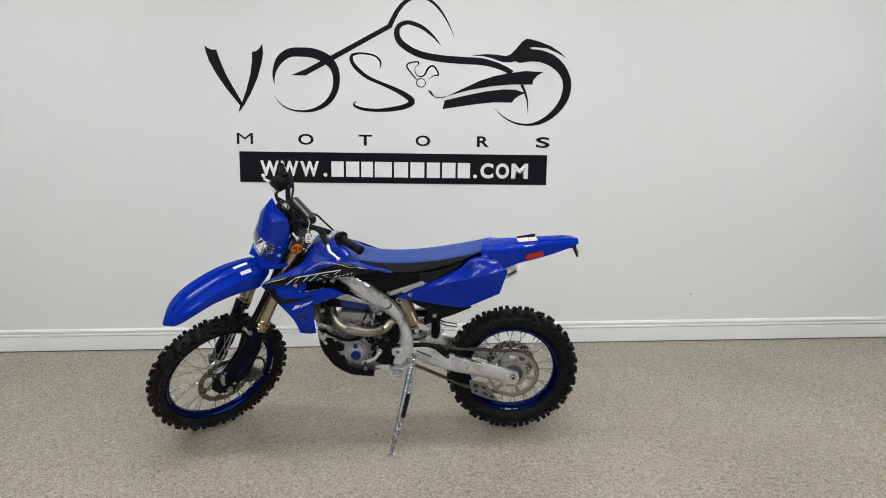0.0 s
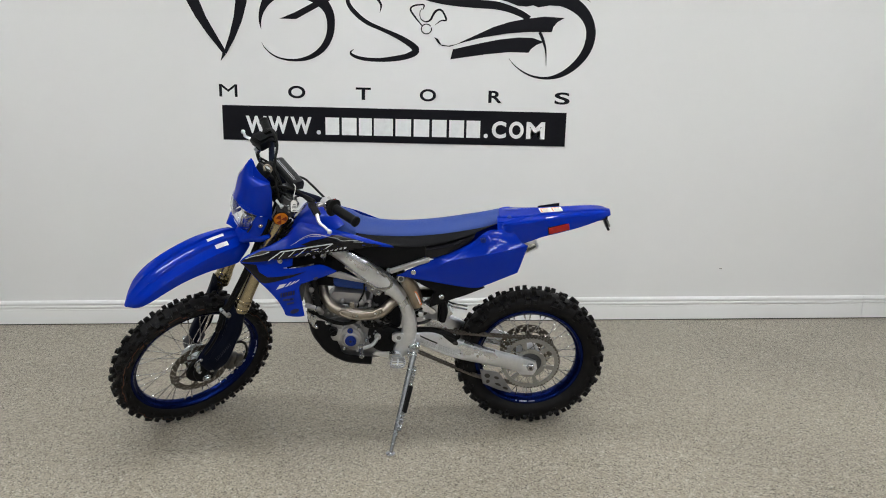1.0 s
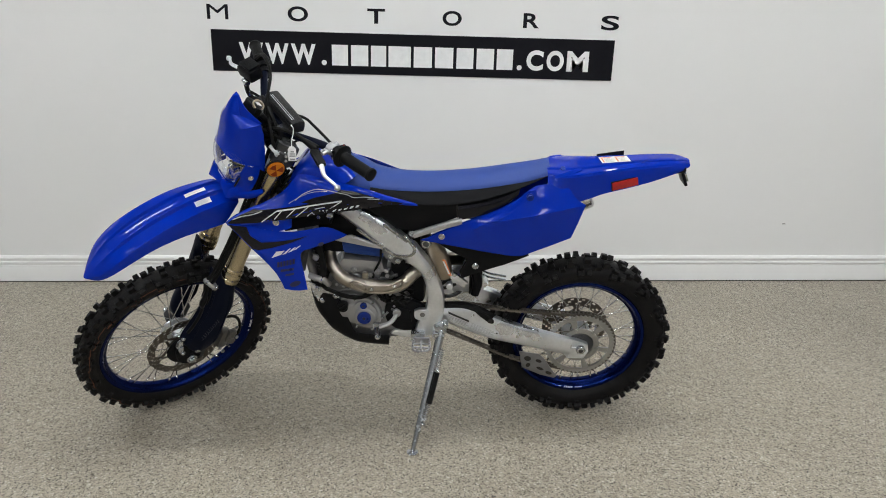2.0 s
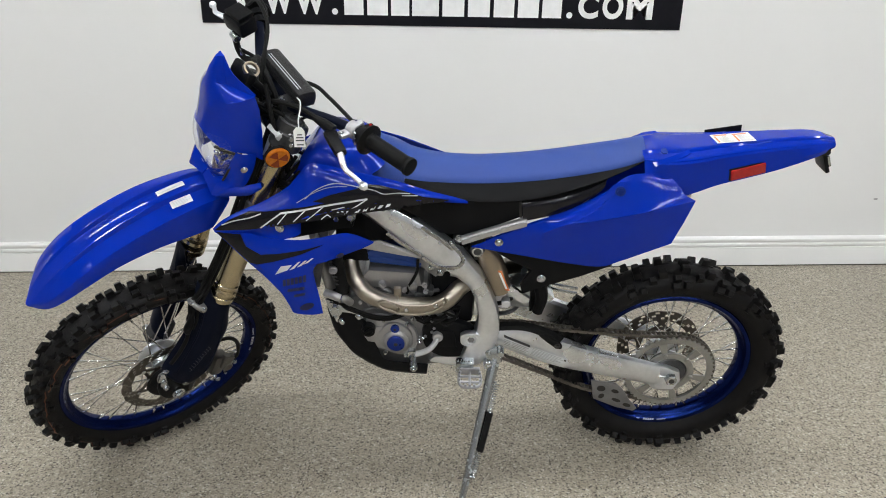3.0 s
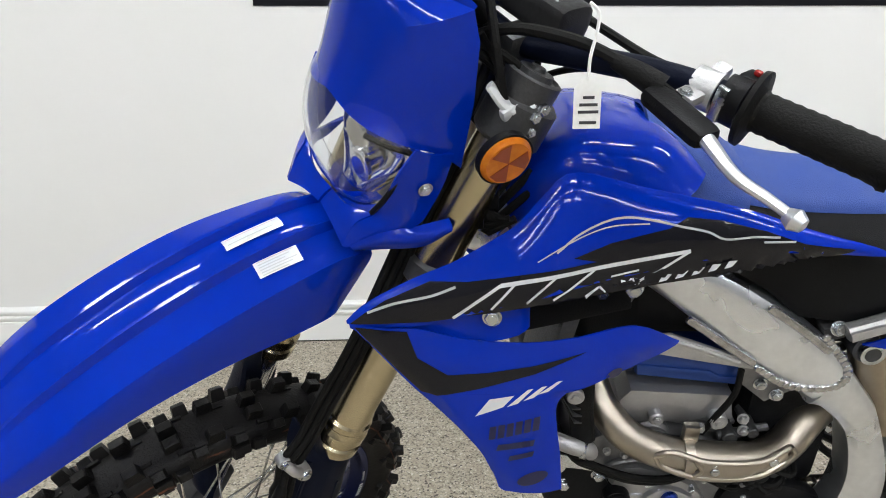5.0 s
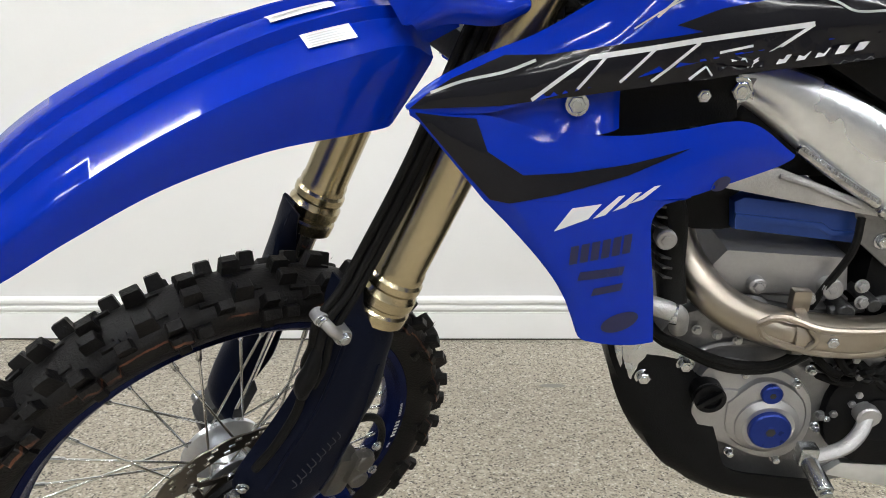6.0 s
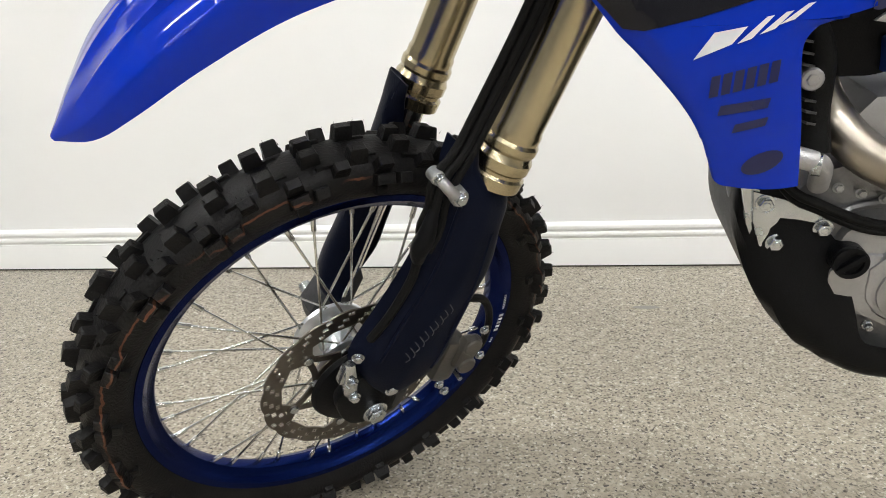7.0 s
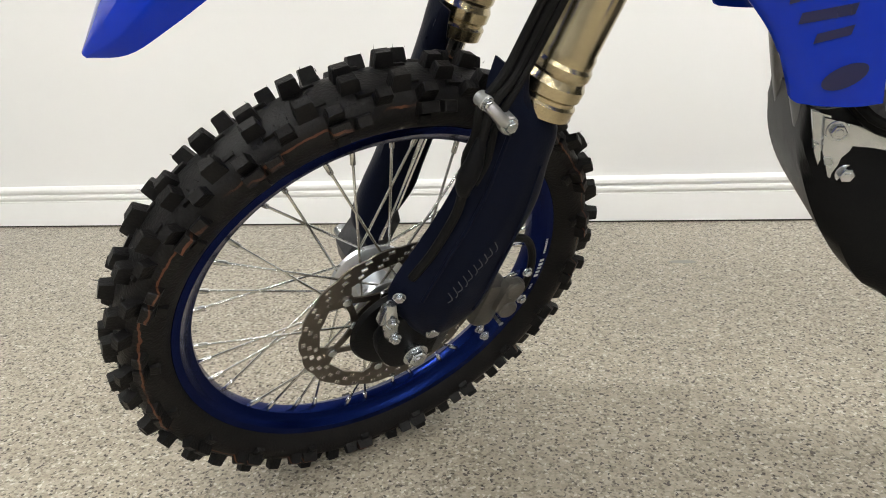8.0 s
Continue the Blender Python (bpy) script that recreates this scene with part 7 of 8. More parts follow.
for s in (1, -1):
    put("seat_side", skin([side_rail(s, 0.0, 0.0), side_rail(s, 0.35, 0.004), side_rail(s, 0.75, 0.004), side_rail(s, 1.0, 0.0)], 44, 12, 0.002), BLACK_SEAT, "black vinyl seat side", seat)
    put("seat_piping", tube([Vector(p) for p in side_rail(s, 0.0, 0.0003)], 0.0012, 6, 50), BLUE_SEAT, "", seat)
FRONT_SEAT = ((0.850, 1.050, 0.046, 0.985, 0.060), (0.810, 1.029, 0.056, 0.974, 0.078), (0.770, 1.004, 0.068, 0.966, 0.086), (0.736, 0.981, 0.086, 0.960, 0.091))
nose = []
for k, up, f in ((-1, 0, 1.0), (-1, 0, 0.5), (-1, -0.006, 0.0), (-0.93, 0.001, 0), (-0.8, 0.008, 0), (-0.5, 0.020, 0), (0.001, 0.027, 0), (0.5, 0.020, 0), (0.8, 0.008, 0), (0.93, 0.001, 0), (1, -0.006, 0.0), (1, 0, 0.5), (1, 0, 1.0)):
    nose.append([(x, k * (h + (w - h) * f), z + up * (1.0 if x < 0.80 else 0.45) - (z - b) * f) for x, z, h, b, w in FRONT_SEAT])
put("seat_nose", skin(nose, 20, 36, 0.004), BLUE_SEAT, "blue vinyl front seat section", seat)
put("seat_seam", tube([(0.738, -0.086, 0.974), (0.737, -0.073, 0.988), (0.737, -0.043, 1.002), (0.737, 0.0, 1.009), (0.737, 0.043, 1.002), (0.737, 0.073, 0.988), (0.738, 0.0865, 0.975), (0.738, 0.0915, 0.962)], 0.0022, 6, 24), BLACK_SEAT, "", seat)

# airbox side, black
air = [(0.830, 0.955), (0.760, 0.952), (0.585, 0.928), (0.456, 0.928), (0.320, 0.955), (0.250, 0.985), (0.300, 0.930), (0.448, 0.880), (0.580, 0.820), (0.651, 0.828), (0.700, 0.868), (0.765, 0.906)]
put("airbox", prism(air, -0.095, 0.100, 0.008), BLACK_PLASTIC, "matt black airbox side cover")
put("airbox_strip", skin([[(0.450, 0.106, 0.922), (0.400, 0.108, 0.932), (0.341, 0.108, 0.947), (0.295, 0.106, 0.966), (0.255, 0.100, 0.986)], [(0.449, 0.112, 0.912), (0.400, 0.114, 0.920), (0.341, 0.114, 0.934), (0.295, 0.111, 0.952), (0.257, 0.103, 0.976)], [(0.446, 0.108, 0.876), (0.400, 0.108, 0.888), (0.341, 0.108, 0.908), (0.300, 0.106, 0.934), (0.262, 0.102, 0.964)]], 26, 10, 0.003), GLOSS_BLACK, "glossy black airbox strip under the seat")
put("airbox_gap", block((0.452, 0.100, 0.902), (0.006, 0.006, 0.044), 0.001, (0, 4, 0)), DARK_GAP, "")
both_sides("subframe_rail", beam([(0.598, 0.826), (0.520, 0.856), (0.443, 0.884), (0.436, 0.884)], [(0.590, 0.804), (0.520, 0.832), (0.443, 0.858), (0.436, 0.862)], 0.118, 0.098, 16), CAST_LIGHT, "silver subframe rail")
mount = put("shock_mount", joined(rod((0.553, 0.05, 0.781), (0.553, 0.100, 0.781), 0.019, 20), rod((0.553, 0.098, 0.781), (0.553, 0.108, 0.781), 0.013, 6), block((0.585, 0.085, 0.812), (0.060, 0.030, 0.022), 0.006, (0, 20, 0))), DARK_CAST, "black upper subframe mount")
put("mount_ring", moved(lathe([(0.010, 0), (0.015, 0), (0.015, 0.004), (0.010, 0.004)], 20, True), Matrix.Translation((0.553, 0.105, 0.781))), STEEL, "", mount)
bolt((0.600, 0.100, 0.815), (0, 1, 0.3), 0.008, 0.008, mount)
shock = put("shock_reservoir", tube([(0.545, 0.070, 0.785), (0.522, 0.072, 0.745), (0.500, 0.074, 0.690), (0.484, 0.075, 0.640)], [0.024, 0.031, 0.031, 0.026], 20, 24), BRONZE, "bronze shock absorber reservoir")
patch((0.4985, 0.1025, 0.722), (-0.011, -0.004, -0.004), (-0.024, 0.001, -0.062), ORANGE, "shock_label", shock, 0, None, "orange and white shock label")
patch((0.4965, 0.1040, 0.716), (-0.006, -0.002, -0.002), (-0.021, 0.001, -0.050), PAPER, "print", shock)
put("shock_spring", coil((0.56, 0.0, 0.76), (0.46, 0.0, 0.52), 7, 0.042, 0.0065), DARK_CAST, "dark shock spring")
put("shock_link", joined(block((0.440, 0.085, 0.635), (0.070, 0.018, 0.026), 0.006, (0, -38, 0)), rod((0.470, 0.075, 0.610), (0.470, 0.100, 0.610), 0.012, 16)), ALU, "alloy bracket below the shock")

side_piece = skin([[(0.571, 0.110, 0.797), (0.432, 0.114, 0.776), (0.331, 0.116, 0.760), (0.244, 0.118, 0.7525), (0.190, 0.119, 0.7726), (0.076, 0.118, 0.826)],
                   [(0.565, 0.112, 0.801), (0.436, 0.120, 0.806), (0.340, 0.130, 0.822), (0.238, 0.134, 0.830), (0.168, 0.132, 0.850), (0.058, 0.121, 0.888)],
                   [(0.560, 0.112, 0.803), (0.440, 0.122, 0.830), (0.346, 0.138, 0.8827), (0.234, 0.142, 0.908), (0.150, 0.137, 0.9256), (0.042, 0.122, 0.949)],
                   [(0.545, 0.112, 0.811), (0.437, 0.119, 0.850), (0.346, 0.130, 0.893), (0.268, 0.127, 0.935), (0.180, 0.119, 0.957), (0.068, 0.115, 0.960)],
                   [(0.535, 0.112, 0.816), (0.437, 0.115, 0.864), (0.346, 0.118, 0.9045), (0.262, 0.115, 0.953), (0.2215, 0.108, 0.987), (0.090, 0.104, 0.987)],
                   [(0.534, 0.106, 0.818), (0.436, 0.109, 0.867), (0.344, 0.112, 0.908), (0.258, 0.108, 0.958), (0.200, 0.098, 1.001), (0.112, 0.092, 1.004)]], 46, 0, 0.003)
panel_l = put("side_panel", side_piece, BLUE, "blue rear side panel with a moulded crease", angle=28)
put("side_panel", mirrored(side_piece), BLUE, "blue rear side panel", angle=28)
panel_b = bvh_of(side_piece)
for crease in ([(0.335, 0.884), (0.300, 0.906), (0.262, 0.936), (0.236, 0.958), (0.214, 0.980)], [(0.352, 0.881), (0.300, 0.893), (0.234, 0.908), (0.150, 0.9256), (0.070, 0.943)]):
    line = []
    for p in smooth_line([(x, 0, z) for x, z in crease], 18):
        hit = panel_b.ray_cast(Vector((p.x, 0.5, p.z)), Vector((0, -1, 0)))
        if hit[0] is not None:
            line.append(hit[0] + Vector((0, -0.0006, 0)))
    put("crease", tube(line, 0.0016, 8, 40), BLUE, "", panel_l)
bolt((0.2216, 0.116, 0.9662), (0, 1, 0.25), 0.010, 0.006, panel_l, mat=PLUG_BLUE)
bolt((0.5014, 0.116, 0.8157), (0, 1, 0), 0.0085, 0.006, panel_l)
put("inner_fender", prism([(0.530, 0.790), (0.230, 0.780), (0.205, 0.742), (0.284, 0.705), (0.350, 0.680), (0.4295, 0.6445), (0.4375, 0.672), (0.412, 0.721), (0.465, 0.748)], 0.086, 0.098, 0.004), BLACK_PLASTIC, "black inner rear guard")
put("mud_flap", joined(tube([(0.405, 0.06, 0.72), (0.385, 0.06, 0.665), (0.372, 0.06, 0.610), (0.380, 0.06, 0.560)], [0.020, 0.018, 0.018, 0.016], 10, 20), prism([(0.40, 0.745), (0.34, 0.755), (0.355, 0.640), (0.375, 0.555), (0.40, 0.55)], -0.06, 0.05, 0.006)), BLACK_PLASTIC, "black mud flap")
bolt((0.384, 0.098, 0.697), (0, 1, 0), 0.009, 0.007)
for z in (0.612, 0.628):
    put("brake_line", tube([(0.36, 0.0, z), (0.33, 0.02, z - 0.004), (0.27, 0.025, z - 0.012)], 0.004, 8, 14), STEEL, "")

# ---- tail
TAIL = ((0.165, 1.026, 0.070, 0.986, 0.090), (0.120, 1.031, 0.088, 0.962, 0.096), (0.080, 1.032, 0.086, 0.942, 0.090), (0.030, 1.036, 0.077, 0.952, 0.080), (-0.020, 1.042, 0.066, 0.969, 0.072), (-0.100, 1.051, 0.055, 0.988, 0.062), (-0.175, 1.058, 0.047, 1.009, 0.053), (-0.250, 1.062, 0.038, 1.036, 0.043), (-0.297, 1.060, 0.016, 1.050, 0.018))
rails = []
for k, up in ((-1.0, 0.0), (-0.92, 0.003), (-0.62, 0.006), (-0.56, 0.011), (-0.50, 0.0125), (0.0, 0.013), (0.50, 0.0125), (0.56, 0.011), (0.62, 0.006), (0.92, 0.003), (1.0, 0.0)):
    rails.append([(x, h * k, z + up * (0.4 if x < -0.27 else 1.0)) for x, z, h, b, w in TAIL])
tail_skin = skin(rails, 48, 0, 0.003)
tail = put("rear_fender", tail_skin, BLUE, "glossy blue rear fender", angle=16)
for sg in (1, -1):
    put("fender_side", skin([[(x, sg * h, z) for x, z, h, b, w in TAIL], [(x, sg * (h + 0.003), z - 0.004) for x, z, h, b, w in TAIL], [(x, sg * (w + 0.002), b + (z - b) * 0.4) for x, z, h, b, w in TAIL], [(x, sg * w, b) for x, z, h, b, w in TAIL]], 48, 0, 0.003), BLUE, "", tail, angle=20)
put("fender_crease", skin([[(0.150, 0.086, 1.0285), (0.118, 0.080, 1.0380), (0.085, 0.066, 1.0450), (0.062, 0.052, 1.0470)], [(0.145, 0.092, 1.022), (0.112, 0.0885, 1.0310), (0.078, 0.076, 1.038), (0.056, 0.060, 1.0420)]], 16, 0, 0.003), BLUE, "", tail)
put("tail_brace", prism([(0.100, 0.950), (0.060, 0.945), (-0.010, 0.975), (-0.055, 0.990), (-0.040, 1.005), (0.060, 0.990)], 0.050, 0.062, 0.004), GREY_PLASTIC, "grey tail bracket", tail)
refl = put("red_reflector", block((-0.086, 0.0690, 1.0035), (0.086, 0.006, 0.027), 0.003, (0, 12, 9)), RED, "red oblong side reflector", tail)
put("reflector_frame", block((-0.086, 0.0655, 1.0040), (0.094, 0.006, 0.033), 0.003, (0, 12, 9)), BLACK_PLASTIC, "", tail)
bolt((0.116, 0.050, 1.041), (0, 0.4, 0.9), 0.010, 0.004, tail, mat=PLUG_BLUE)
tb = bvh_of(tail_skin)


def on_tail(x, y):
    return tb.ray_cast(Vector((x, y, 1.3)), Vector((0, 0, -1)))[0] + Vector((0, 0, 0.0014))


q0, q1, q2 = on_tail(-0.008, -0.018), on_tail(-0.098, -0.016), on_tail(-0.012, 0.032)
lab = patch(q2, q1 - q0, q0 - q2, PAPER, "warning_sticker", tail, 0, None, "white and orange warning sticker")
for a, b in ((0.05, 0.40), (0.55, 0.40)):
    e, w = (q1 - q0), (q0 - q2)
    lift = Vector((0, 0.0004, 0.0014))
    c = q2 + e * a + w * 0.80 + lift
    mesh_part("print", [c, c + e * b * 0.9, c + e * b * 0.9 + w * 0.12, c + w * 0.12], [(0, 1, 2, 3)], ORANGE, lab, "", smooth=False)
    c = q2 + e * a + w * 0.06 + lift
    mesh_part("print", [c, c + e * 0.05, c + e * 0.05 + w * 0.70, c + w * 0.70], [(0, 1, 2, 3)], ORANGE, lab, "", smooth=False)
    for k in range(6):
        c = q2 + e * (a + 0.09) + w * (0.08 + 0.115 * k) + lift
        mesh_part("print", [c, c + e * (b - 0.10 - 0.04 * (k % 3)), c + e * (b - 0.10 - 0.04 * (k % 3)) + w * 0.04, c + w * 0.04], [(0, 1, 2, 3)], GREY_PRINT, lab, "", smooth=False)
put("plate_tab", joined(prism([(-0.013, 1.020), (-0.104, 1.030), (-0.101, 1.068), (-0.0115, 1.052)], -0.068, -0.063, 0.002), prism([(-0.030, 1.028), (-0.066, 1.032), (-0.062, 1.052), (-0.040, 1.050)], -0.063, -0.058, 0.002), rod((-0.052, -0.064, 1.044), (-0.052, -0.054, 1.044), 0.006, 10)), BLACK_PLASTIC, "small black upright tab on the tail", tail)
put("tail_strap", tube([(0.165, -0.060, 1.026), (0.140, -0.075, 1.034), (0.105, -0.080, 1.038)], 0.004, 8, 14, 0.6), BLUE, "", tail)
put("tail_light", joined(block((-0.262, 0.0, 1.040), (0.050, 0.070, 0.020), 0.006, (0, 12, 0)), block((-0.288, 0.0, 1.008), (0.010, 0.060, 0.050), 0.003, (0, 24, 0))), BLACK_PLASTIC, "black plate holder under the tail", tail)
put("plate_lamp", block((-0.295, 0.012, 1.014), (0.006, 0.026, 0.030), 0.002, (0, 24, 0)), STEEL, "", tail)

# ---- radiator shrouds
TOP_EDGE = [(1.181, 0.197, 0.885), (1.155, 0.191, 0.906), (1.108, 0.181, 0.929), (1.066, 0.172, 0.944), (1.022, 0.161, 0.967), (0.997, 0.154, 0.983), (0.972, 0.147, 1.012), (0.950, 0.142, 1.033), (0.915, 0.136, 1.027), (0.868, 0.132, 1.013), (0.810, 0.130, 1.000), (0.750, 0.127, 0.984), (0.670, 0.122, 0.956), (0.585, 0.112, 0.930)]
LOW_LINE = [(1.181, 0.199, 0.882), (1.153, 0.198, 0.880), (1.105, 0.197, 0.881), (1.062, 0.196, 0.892), (1.020, 0.193, 0.902), (0.995, 0.190, 0.907), (0.970, 0.187, 0.912), (0.945, 0.182, 0.918), (0.910, 0.174, 0.925), (0.865, 0.166, 0.932), (0.808, 0.156, 0.940), (0.750, 0.146, 0.945), (0.670, 0.130, 0.938), (0.582, 0.113, 0.924)]


def between(k, bulge):
    """A line of the shroud between its two edges, bulging outwards."""
    out = []
    for i, (a, b) in enumerate(zip(TOP_EDGE, LOW_LINE)):
        taper = math.sin(math.pi * (i + 0.3) / len(TOP_EDGE)) ** 0.6 if 0 < i < len(TOP_EDGE) - 1 else 0.0
        p = Vector(a).lerp(Vector(b), k)
        out.append((p.x, p.y + bulge * taper, p.z))
    return out


UPPER = [TOP_EDGE, between(0.12, 0.006), between(0.40, 0.010), between(0.70, 0.008), LOW_LINE]
UP_SKIN = skin(UPPER, 60, 26, 0.003)
DOWN = [[(1.180, 0.199, 0.883), (1.145, 0.200, 0.878), (1.105, 0.199, 0.877), (1.055, 0.198, 0.864), (0.988, 0.198, 0.860), (0.935, 0.194, 0.865), (0.868, 0.176, 0.869), (0.811, 0.152, 0.832)],
        [(1.178, 0.200, 0.881), (1.135, 0.206, 0.860), (1.092, 0.208, 0.845), (1.045, 0.207, 0.838), (0.985, 0.205, 0.835), (0.930, 0.199, 0.840), (0.872, 0.184, 0.845), (0.813, 0.154, 0.830)],
        [(1.172, 0.200, 0.877), (1.118, 0.210, 0.832), (1.075, 0.214, 0.805), (1.030, 0.214, 0.802), (0.985, 0.211, 0.803), (0.930, 0.206, 0.8045), (0.888, 0.188, 0.812), (0.828, 0.161, 0.824)]]
DOWN2 = [[(1.172, 0.200, 0.877), (1.118, 0.210, 0.832), (1.075, 0.214, 0.805), (1.030, 0.214, 0.802), (0.985, 0.211, 0.803), (0.938, 0.207, 0.804), (0.916, 0.201, 0.806)],
         [(1.143, 0.203, 0.843), (1.092, 0.212, 0.806), (1.058, 0.218, 0.775), (1.022, 0.219, 0.765), (0.990, 0.216, 0.776), (0.962, 0.210, 0.790), (0.938, 0.205, 0.803)],
         [(1.104, 0.206, 0.798), (1.068, 0.213, 0.764), (1.042, 0.219, 0.740), (1.015, 0.221, 0.730), (0.988, 0.219, 0.738), (0.968, 0.215, 0.760), (0.952, 0.208, 0.786)],
         [(1.060, 0.208, 0.761), (1.042, 0.214, 0.732), (1.026, 0.219, 0.710), (1.006, 0.221, 0.700), (0.985, 0.220, 0.704), (0.966, 0.217, 0.722), (0.950, 0.211, 0.752)],
         [(1.030, 0.210, 0.729), (1.023, 0.216, 0.704), (1.016, 0.219, 0.682), (0.998, 0.221, 0.674), (0.980, 0.221, 0.674), (0.960, 0.218, 0.686), (0.944, 0.212, 0.712)],
         [(1.018, 0.211, 0.700), (1.014, 0.216, 0.682), (1.010, 0.219, 0.662), (0.996, 0.220, 0.658), (0.979, 0.220, 0.656), (0.958, 0.218, 0.655), (0.938, 0.213, 0.656)]]
LOW_SKIN = joined(skin(DOWN, 50, 16, 0.003), skin(DOWN2, 40, 34, 0.003))
for s in (1, -1):
    shroud = put("radiator_shroud", UP_SKIN if s > 0 else mirrored(UP_SKIN), BLUE, "blue upper radiator shroud with black and silver graphics", angle=30)
    lower = put("shroud_wing", LOW_SKIN if s > 0 else mirrored(LOW_SKIN), BLUE, "blue lower radiator shroud wing", angle=30)
    if s > 0:
        left_shroud, left_wing = shroud, lower
# recess between the two wings, and its bolt
put("shroud_recess", skin([[(1.168, 0.188, 0.892), (1.120, 0.186, 0.892), (1.085, 0.186, 0.898), (1.040, 0.182, 0.908), (1.000, 0.176, 0.916), (0.985, 0.160, 0.918)], [(1.168, 0.188, 0.880), (1.120, 0.188, 0.876), (1.080, 0.186, 0.876), (1.040, 0.180, 0.880), (1.000, 0.172, 0.886), (0.985, 0.156, 0.890)], [(1.160, 0.192, 0.868), (1.120, 0.194, 0.856), (1.075, 0.192, 0.850), (1.040, 0.190, 0.852), (1.000, 0.184, 0.858), (0.985, 0.168, 0.860)]], 20, 8, 0.003), BLUE, "", left_wing)
bolt((1.026, 0.190, 0.887), (0.1, 1, 0.1), 0.0085, 0.006, left_wing)
# black block added to stand for shade behind the wings and hide the wall
put("shade_filler", block((0.945, 0.138, 0.890), (0.150, 0.02, 0.080), 0.004, (0, 11, 6)), BLACK_PLASTIC, "", left_wing)
up_b, low_b = bvh_of(UP_SKIN), bvh_of(LOW_SKIN)


def print_on(name, outline, tree, mat, parent, lift=0.0012, label="", rounded=0):
    return put(name, decal(outline, tree, lift, 0.012, rounded), mat, label, parent, angle=60)


print_on("graphic", [(1.178, 0.884), (1.162, 0.897), (1.140, 0.9105), (1.093, 0.930), (1.053, 0.931), (1.033, 0.934), (0.935, 0.947), (0.852, 0.9586), (0.825, 0.964), (0.842, 0.968), (0.888, 0.9586), (0.943, 0.955), (0.9035, 0.968), (0.842, 0.9785), (0.823, 0.988), (0.786, 0.983), (0.7354, 0.969), (0.689, 0.952), (0.625, 0.9385), (0.640, 0.934), (0.690, 0.931), (0.789, 0.919), (0.844, 0.915), (0.916, 0.907), (0.986, 0.900), (1.027, 0.895), (1.068, 0.891), (1.095, 0.887), (1.168, 0.884)], up_b, GLOSS_BLACK, left_shroud, 0.0010, "glossy black graphic film")


def pinstripe(points, tree, mat, parent, w=0.003, lift=0.0020):
    line = smooth_line([(x, 0, z) for x, z in points], max(8, len(points) * 5))
    a, b = [], []
    for i, p in enumerate(line):
        d = line[min(i + 1, len(line) - 1)] - line[max(i - 1, 0)]
        n = Vector((-d.z, 0, d.x)).normalized() * w / 2
        a.append((p.x + n.x, p.z + n.z))
        b.append((p.x - n.x, p.z - n.z))
    return print_on("pinstripe", a + b[::-1], tree, mat, parent, lift)


# oval openings in the wing, their shaded inside laid on as navy film
for x, z, rx, rz, tilt in ((0.974, 0.682, 0.019, 0.0095, 22), (0.888, 0.8145, 0.010, 0.0070, 25)):
    ring = []
    for k in range(20):
        a = 2 * math.pi * k / 20
        u, w = rx * math.cos(a), rz * math.sin(a)
        ring.append((x + u * math.cos(radians(tilt)) + w * math.sin(radians(tilt)), z - u * math.sin(radians(tilt)) + w * math.cos(radians(tilt))))
    print_on("slot", ring, low_b, DECAL_NAVY, left_wing, 0.0014)

# slanted outline bars of the model graphic, with no lettering
for pts, w in (([(1.068, 0.8925), (1.0434, 0.911), (1.0184, 0.9286)], 0.0034), ([(1.0184, 0.9286), (0.9209, 0.9423), (0.8184, 0.9547)], 0.0046), ([(0.8184, 0.9547), (0.8448, 0.9373), (0.8743, 0.9185)], 0.0030), ([(1.0024, 0.931), (1.0276, 0.9020)], 0.0026), ([(0.9601, 0.9361), (0.9903, 0.9075)], 0.0026), ([(0.9206, 0.9402), (0.9617, 0.9075)], 0.0026),
               ([(0.9272, 0.9086), (0.9125, 0.9193), (0.9053, 0.911)], 0.0018), ([(0.9018, 0.9315), (0.8721, 0.9369)], 0.0022), ([(0.890, 0.9245), (0.8774, 0.9255), (0.869, 0.9182)], 0.0018)):
    for a, b in zip(pts, pts[1:]):
        pinstripe([a, b], up_b, DECAL_WHITE, left_shroud, w)
for k in range(5):
    x = 0.849 - 0.0178 * k
    z = 0.9205 + 0.0026 * k
    print_on("bar", [(x, z), (x - 0.009, z + 0.0012), (x - 0.014, z + 0.0085), (x - 0.005, z + 0.0075)], up_b, DECAL_WHITE, left_shroud, 0.0020)
pinstripe([(1.1587, 0.8985), (1.1296, 0.9086), (1.0925, 0.9165), (1.0652, 0.9263)], up_b, GREY_PRINT, left_shroud, 0.0026)
pinstripe([(0.9611, 0.9617), (0.9393, 0.9791), (0.9102, 0.9901), (0.8864, 0.9919), (0.8575, 0.9868), (0.8315, 0.9805), (0.8013, 0.9736), (0.7815, 0.9651), (0.7488, 0.9651), (0.7199, 0.962)], up_b, GREY_PRINT, left_shroud, 0.0022)
pinstripe([(0.9805, 0.9524), (0.9518, 0.9697), (0.9259, 0.9803), (0.8992, 0.9852), (0.8641, 0.9844)], up_b, GREY_PRINT, left_shroud, 0.0013)
pinstripe([(0.7381, 0.9588), (0.7012, 0.9560)], up_b, GREY_PRINT, left_shroud, 0.0022)
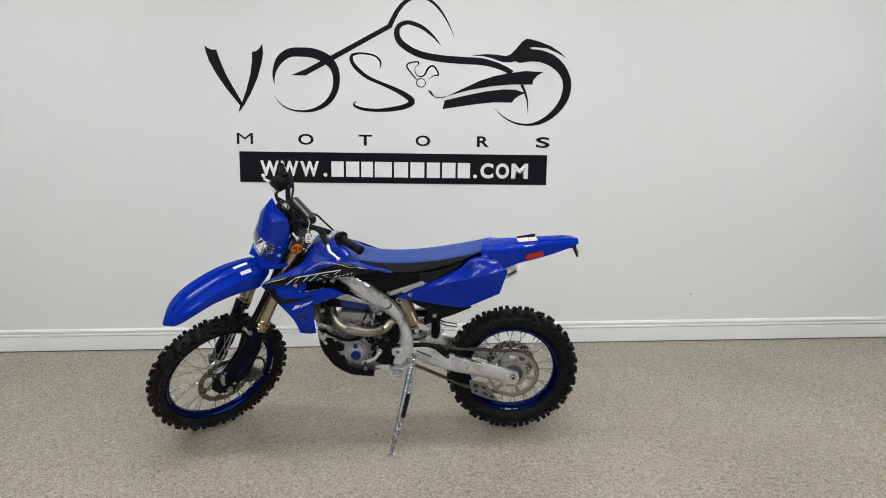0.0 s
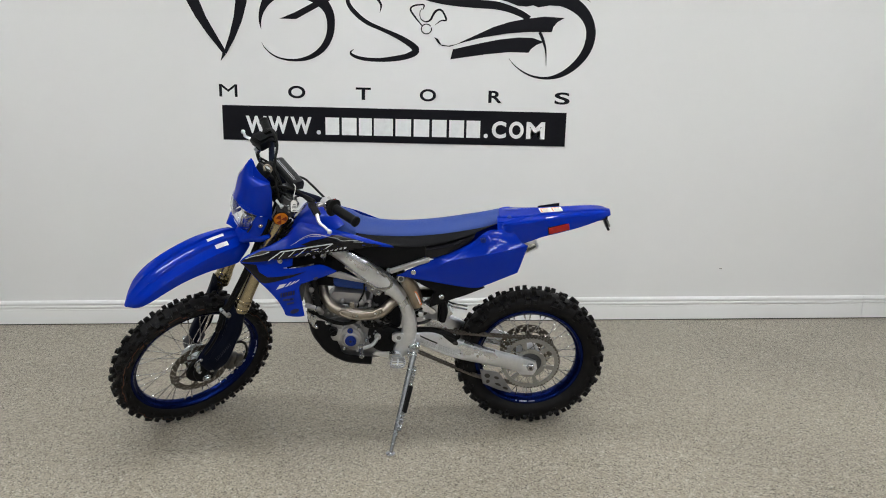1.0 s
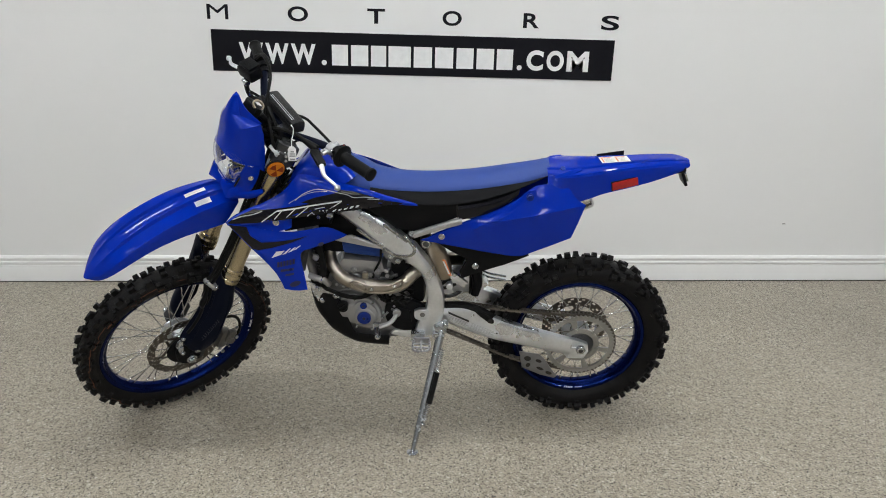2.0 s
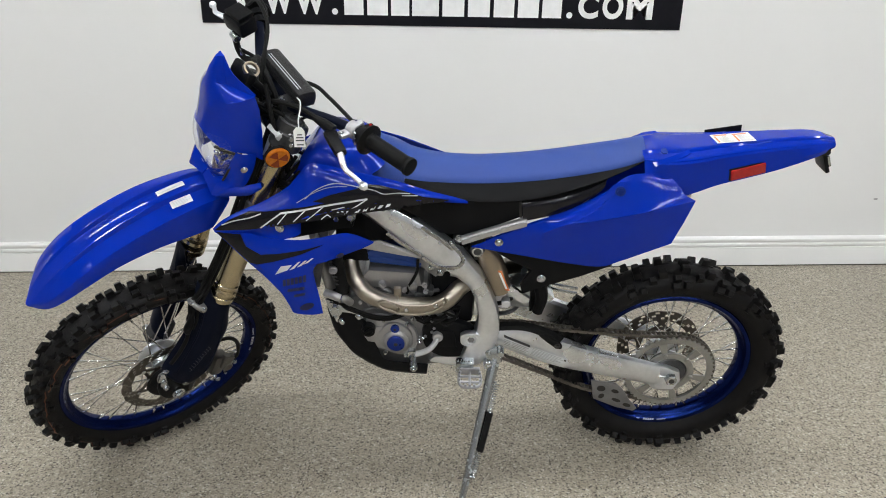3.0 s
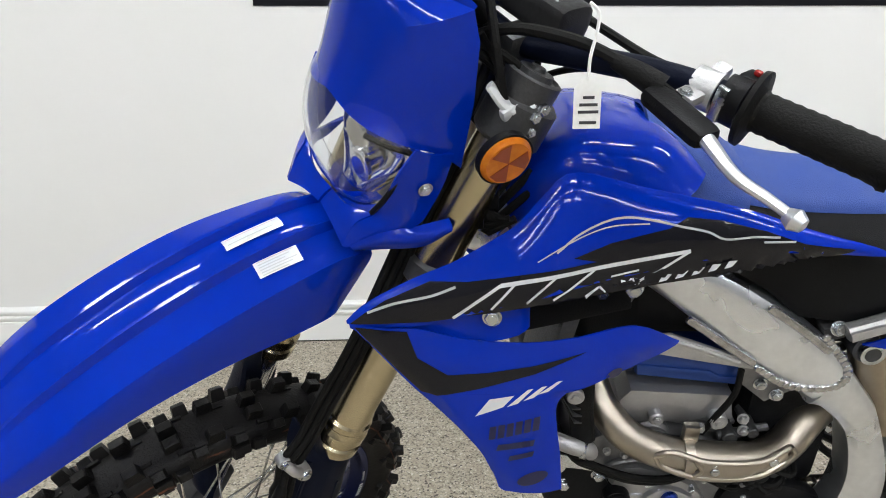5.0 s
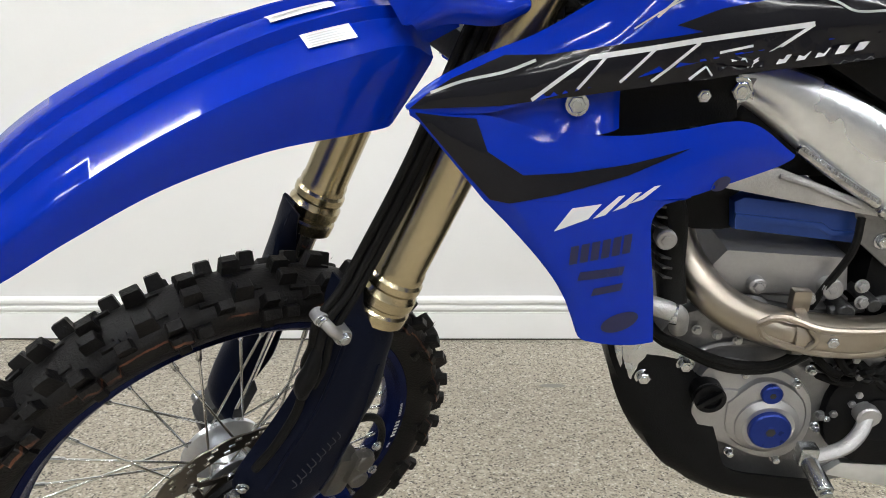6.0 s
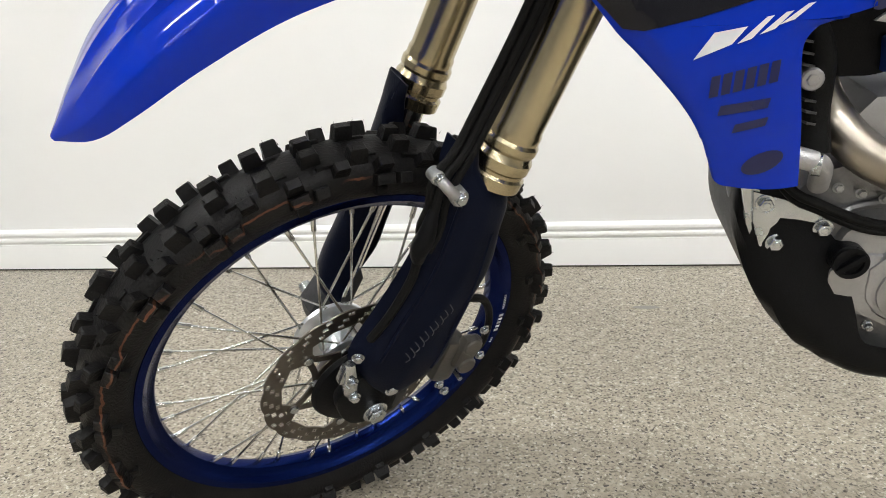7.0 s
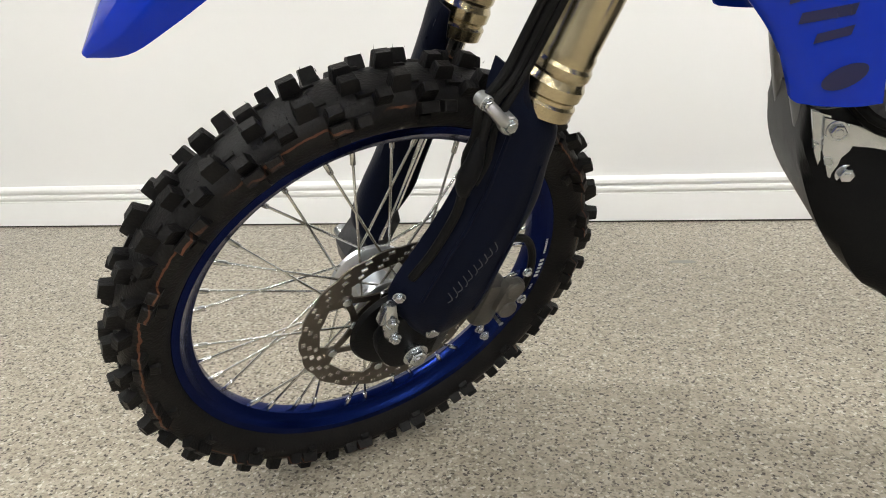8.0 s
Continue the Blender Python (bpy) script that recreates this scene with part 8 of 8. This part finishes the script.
print_on("graphic", [(1.173, 0.881), (1.145, 0.878), (1.117, 0.876), (1.106, 0.8475), (1.073, 0.8265), (1.030, 0.829), (0.978, 0.8365), (0.922, 0.850), (0.978, 0.8265), (1.040, 0.8095), (1.085, 0.800), (1.103, 0.8015), (1.127, 0.8270), (1.158, 0.8630)], low_b, GLOSS_BLACK, left_wing, 0.0012, "black swoosh on the shroud")
print_on("chevron", [(1.043, 0.775), (1.027, 0.797), (1.000, 0.801), (1.012, 0.787)], low_b, DECAL_WHITE, left_wing, 0.0014, "white chevron print")
for a, b in (((1.008, 0.787), (0.985, 0.808)), ((0.990, 0.794), (0.970, 0.811)), ((0.975, 0.801), (0.953, 0.817))):
    print_on("chevron", [a, (a[0] - 0.012, a[1] + 0.004), (b[0] - 0.006, b[1] + 0.001), b], low_b, DECAL_WHITE, left_wing, 0.0014)
for k in range(6):
    x = 1.027 - 0.0098 * k
    z = 0.742 + 0.0022 * k
    print_on("bar", [(x, z), (x - 0.0075, z + 0.0016), (x - 0.0085, z + 0.0200), (x - 0.001, z + 0.0184)], low_b, DECAL_NAVY, left_wing, 0.0012)
for x0, x1, z, h in ((1.018, 0.976, 0.726, 0.009), (1.004, 0.976, 0.710, 0.008)):
    print_on("bar", [(x0, z), (x1, z + 0.006), (x1 - 0.002, z + 0.006 + h), (x0 - 0.002, z + h)], low_b, DECAL_NAVY, left_wing, 0.0012)

# printed marks on the rims: one bold word and smaller ones, as bars
for ob, r, y, a0 in ((front_rim, 0.2735, 0.0266, -3.10), (rear_rim, 0.2265, 0.0332, -1.75)):
    for first, count, step, h, w in ((0.00, 8, 0.0150, 0.0022, 0.0012), (0.165, 5, 0.0300, 0.0042, 0.0026), (0.355, 3, 0.0150, 0.0022, 0.0012)):
        for k in range(count):
            a = a0 + first + k * step
            c, s = math.cos(a), math.sin(a)
            t, p, o = Vector((-s, 0, c)), Vector((r * c, y, r * s)), Vector((c, -0.05, s))
            v = [p - t * w - o * h, p + t * w - o * h, p + t * w + o * h, p - t * w + o * h]
            mesh_part("rim_print", v, [(0, 1, 2, 3)], DECAL_WHITE, ob, "", smooth=False)
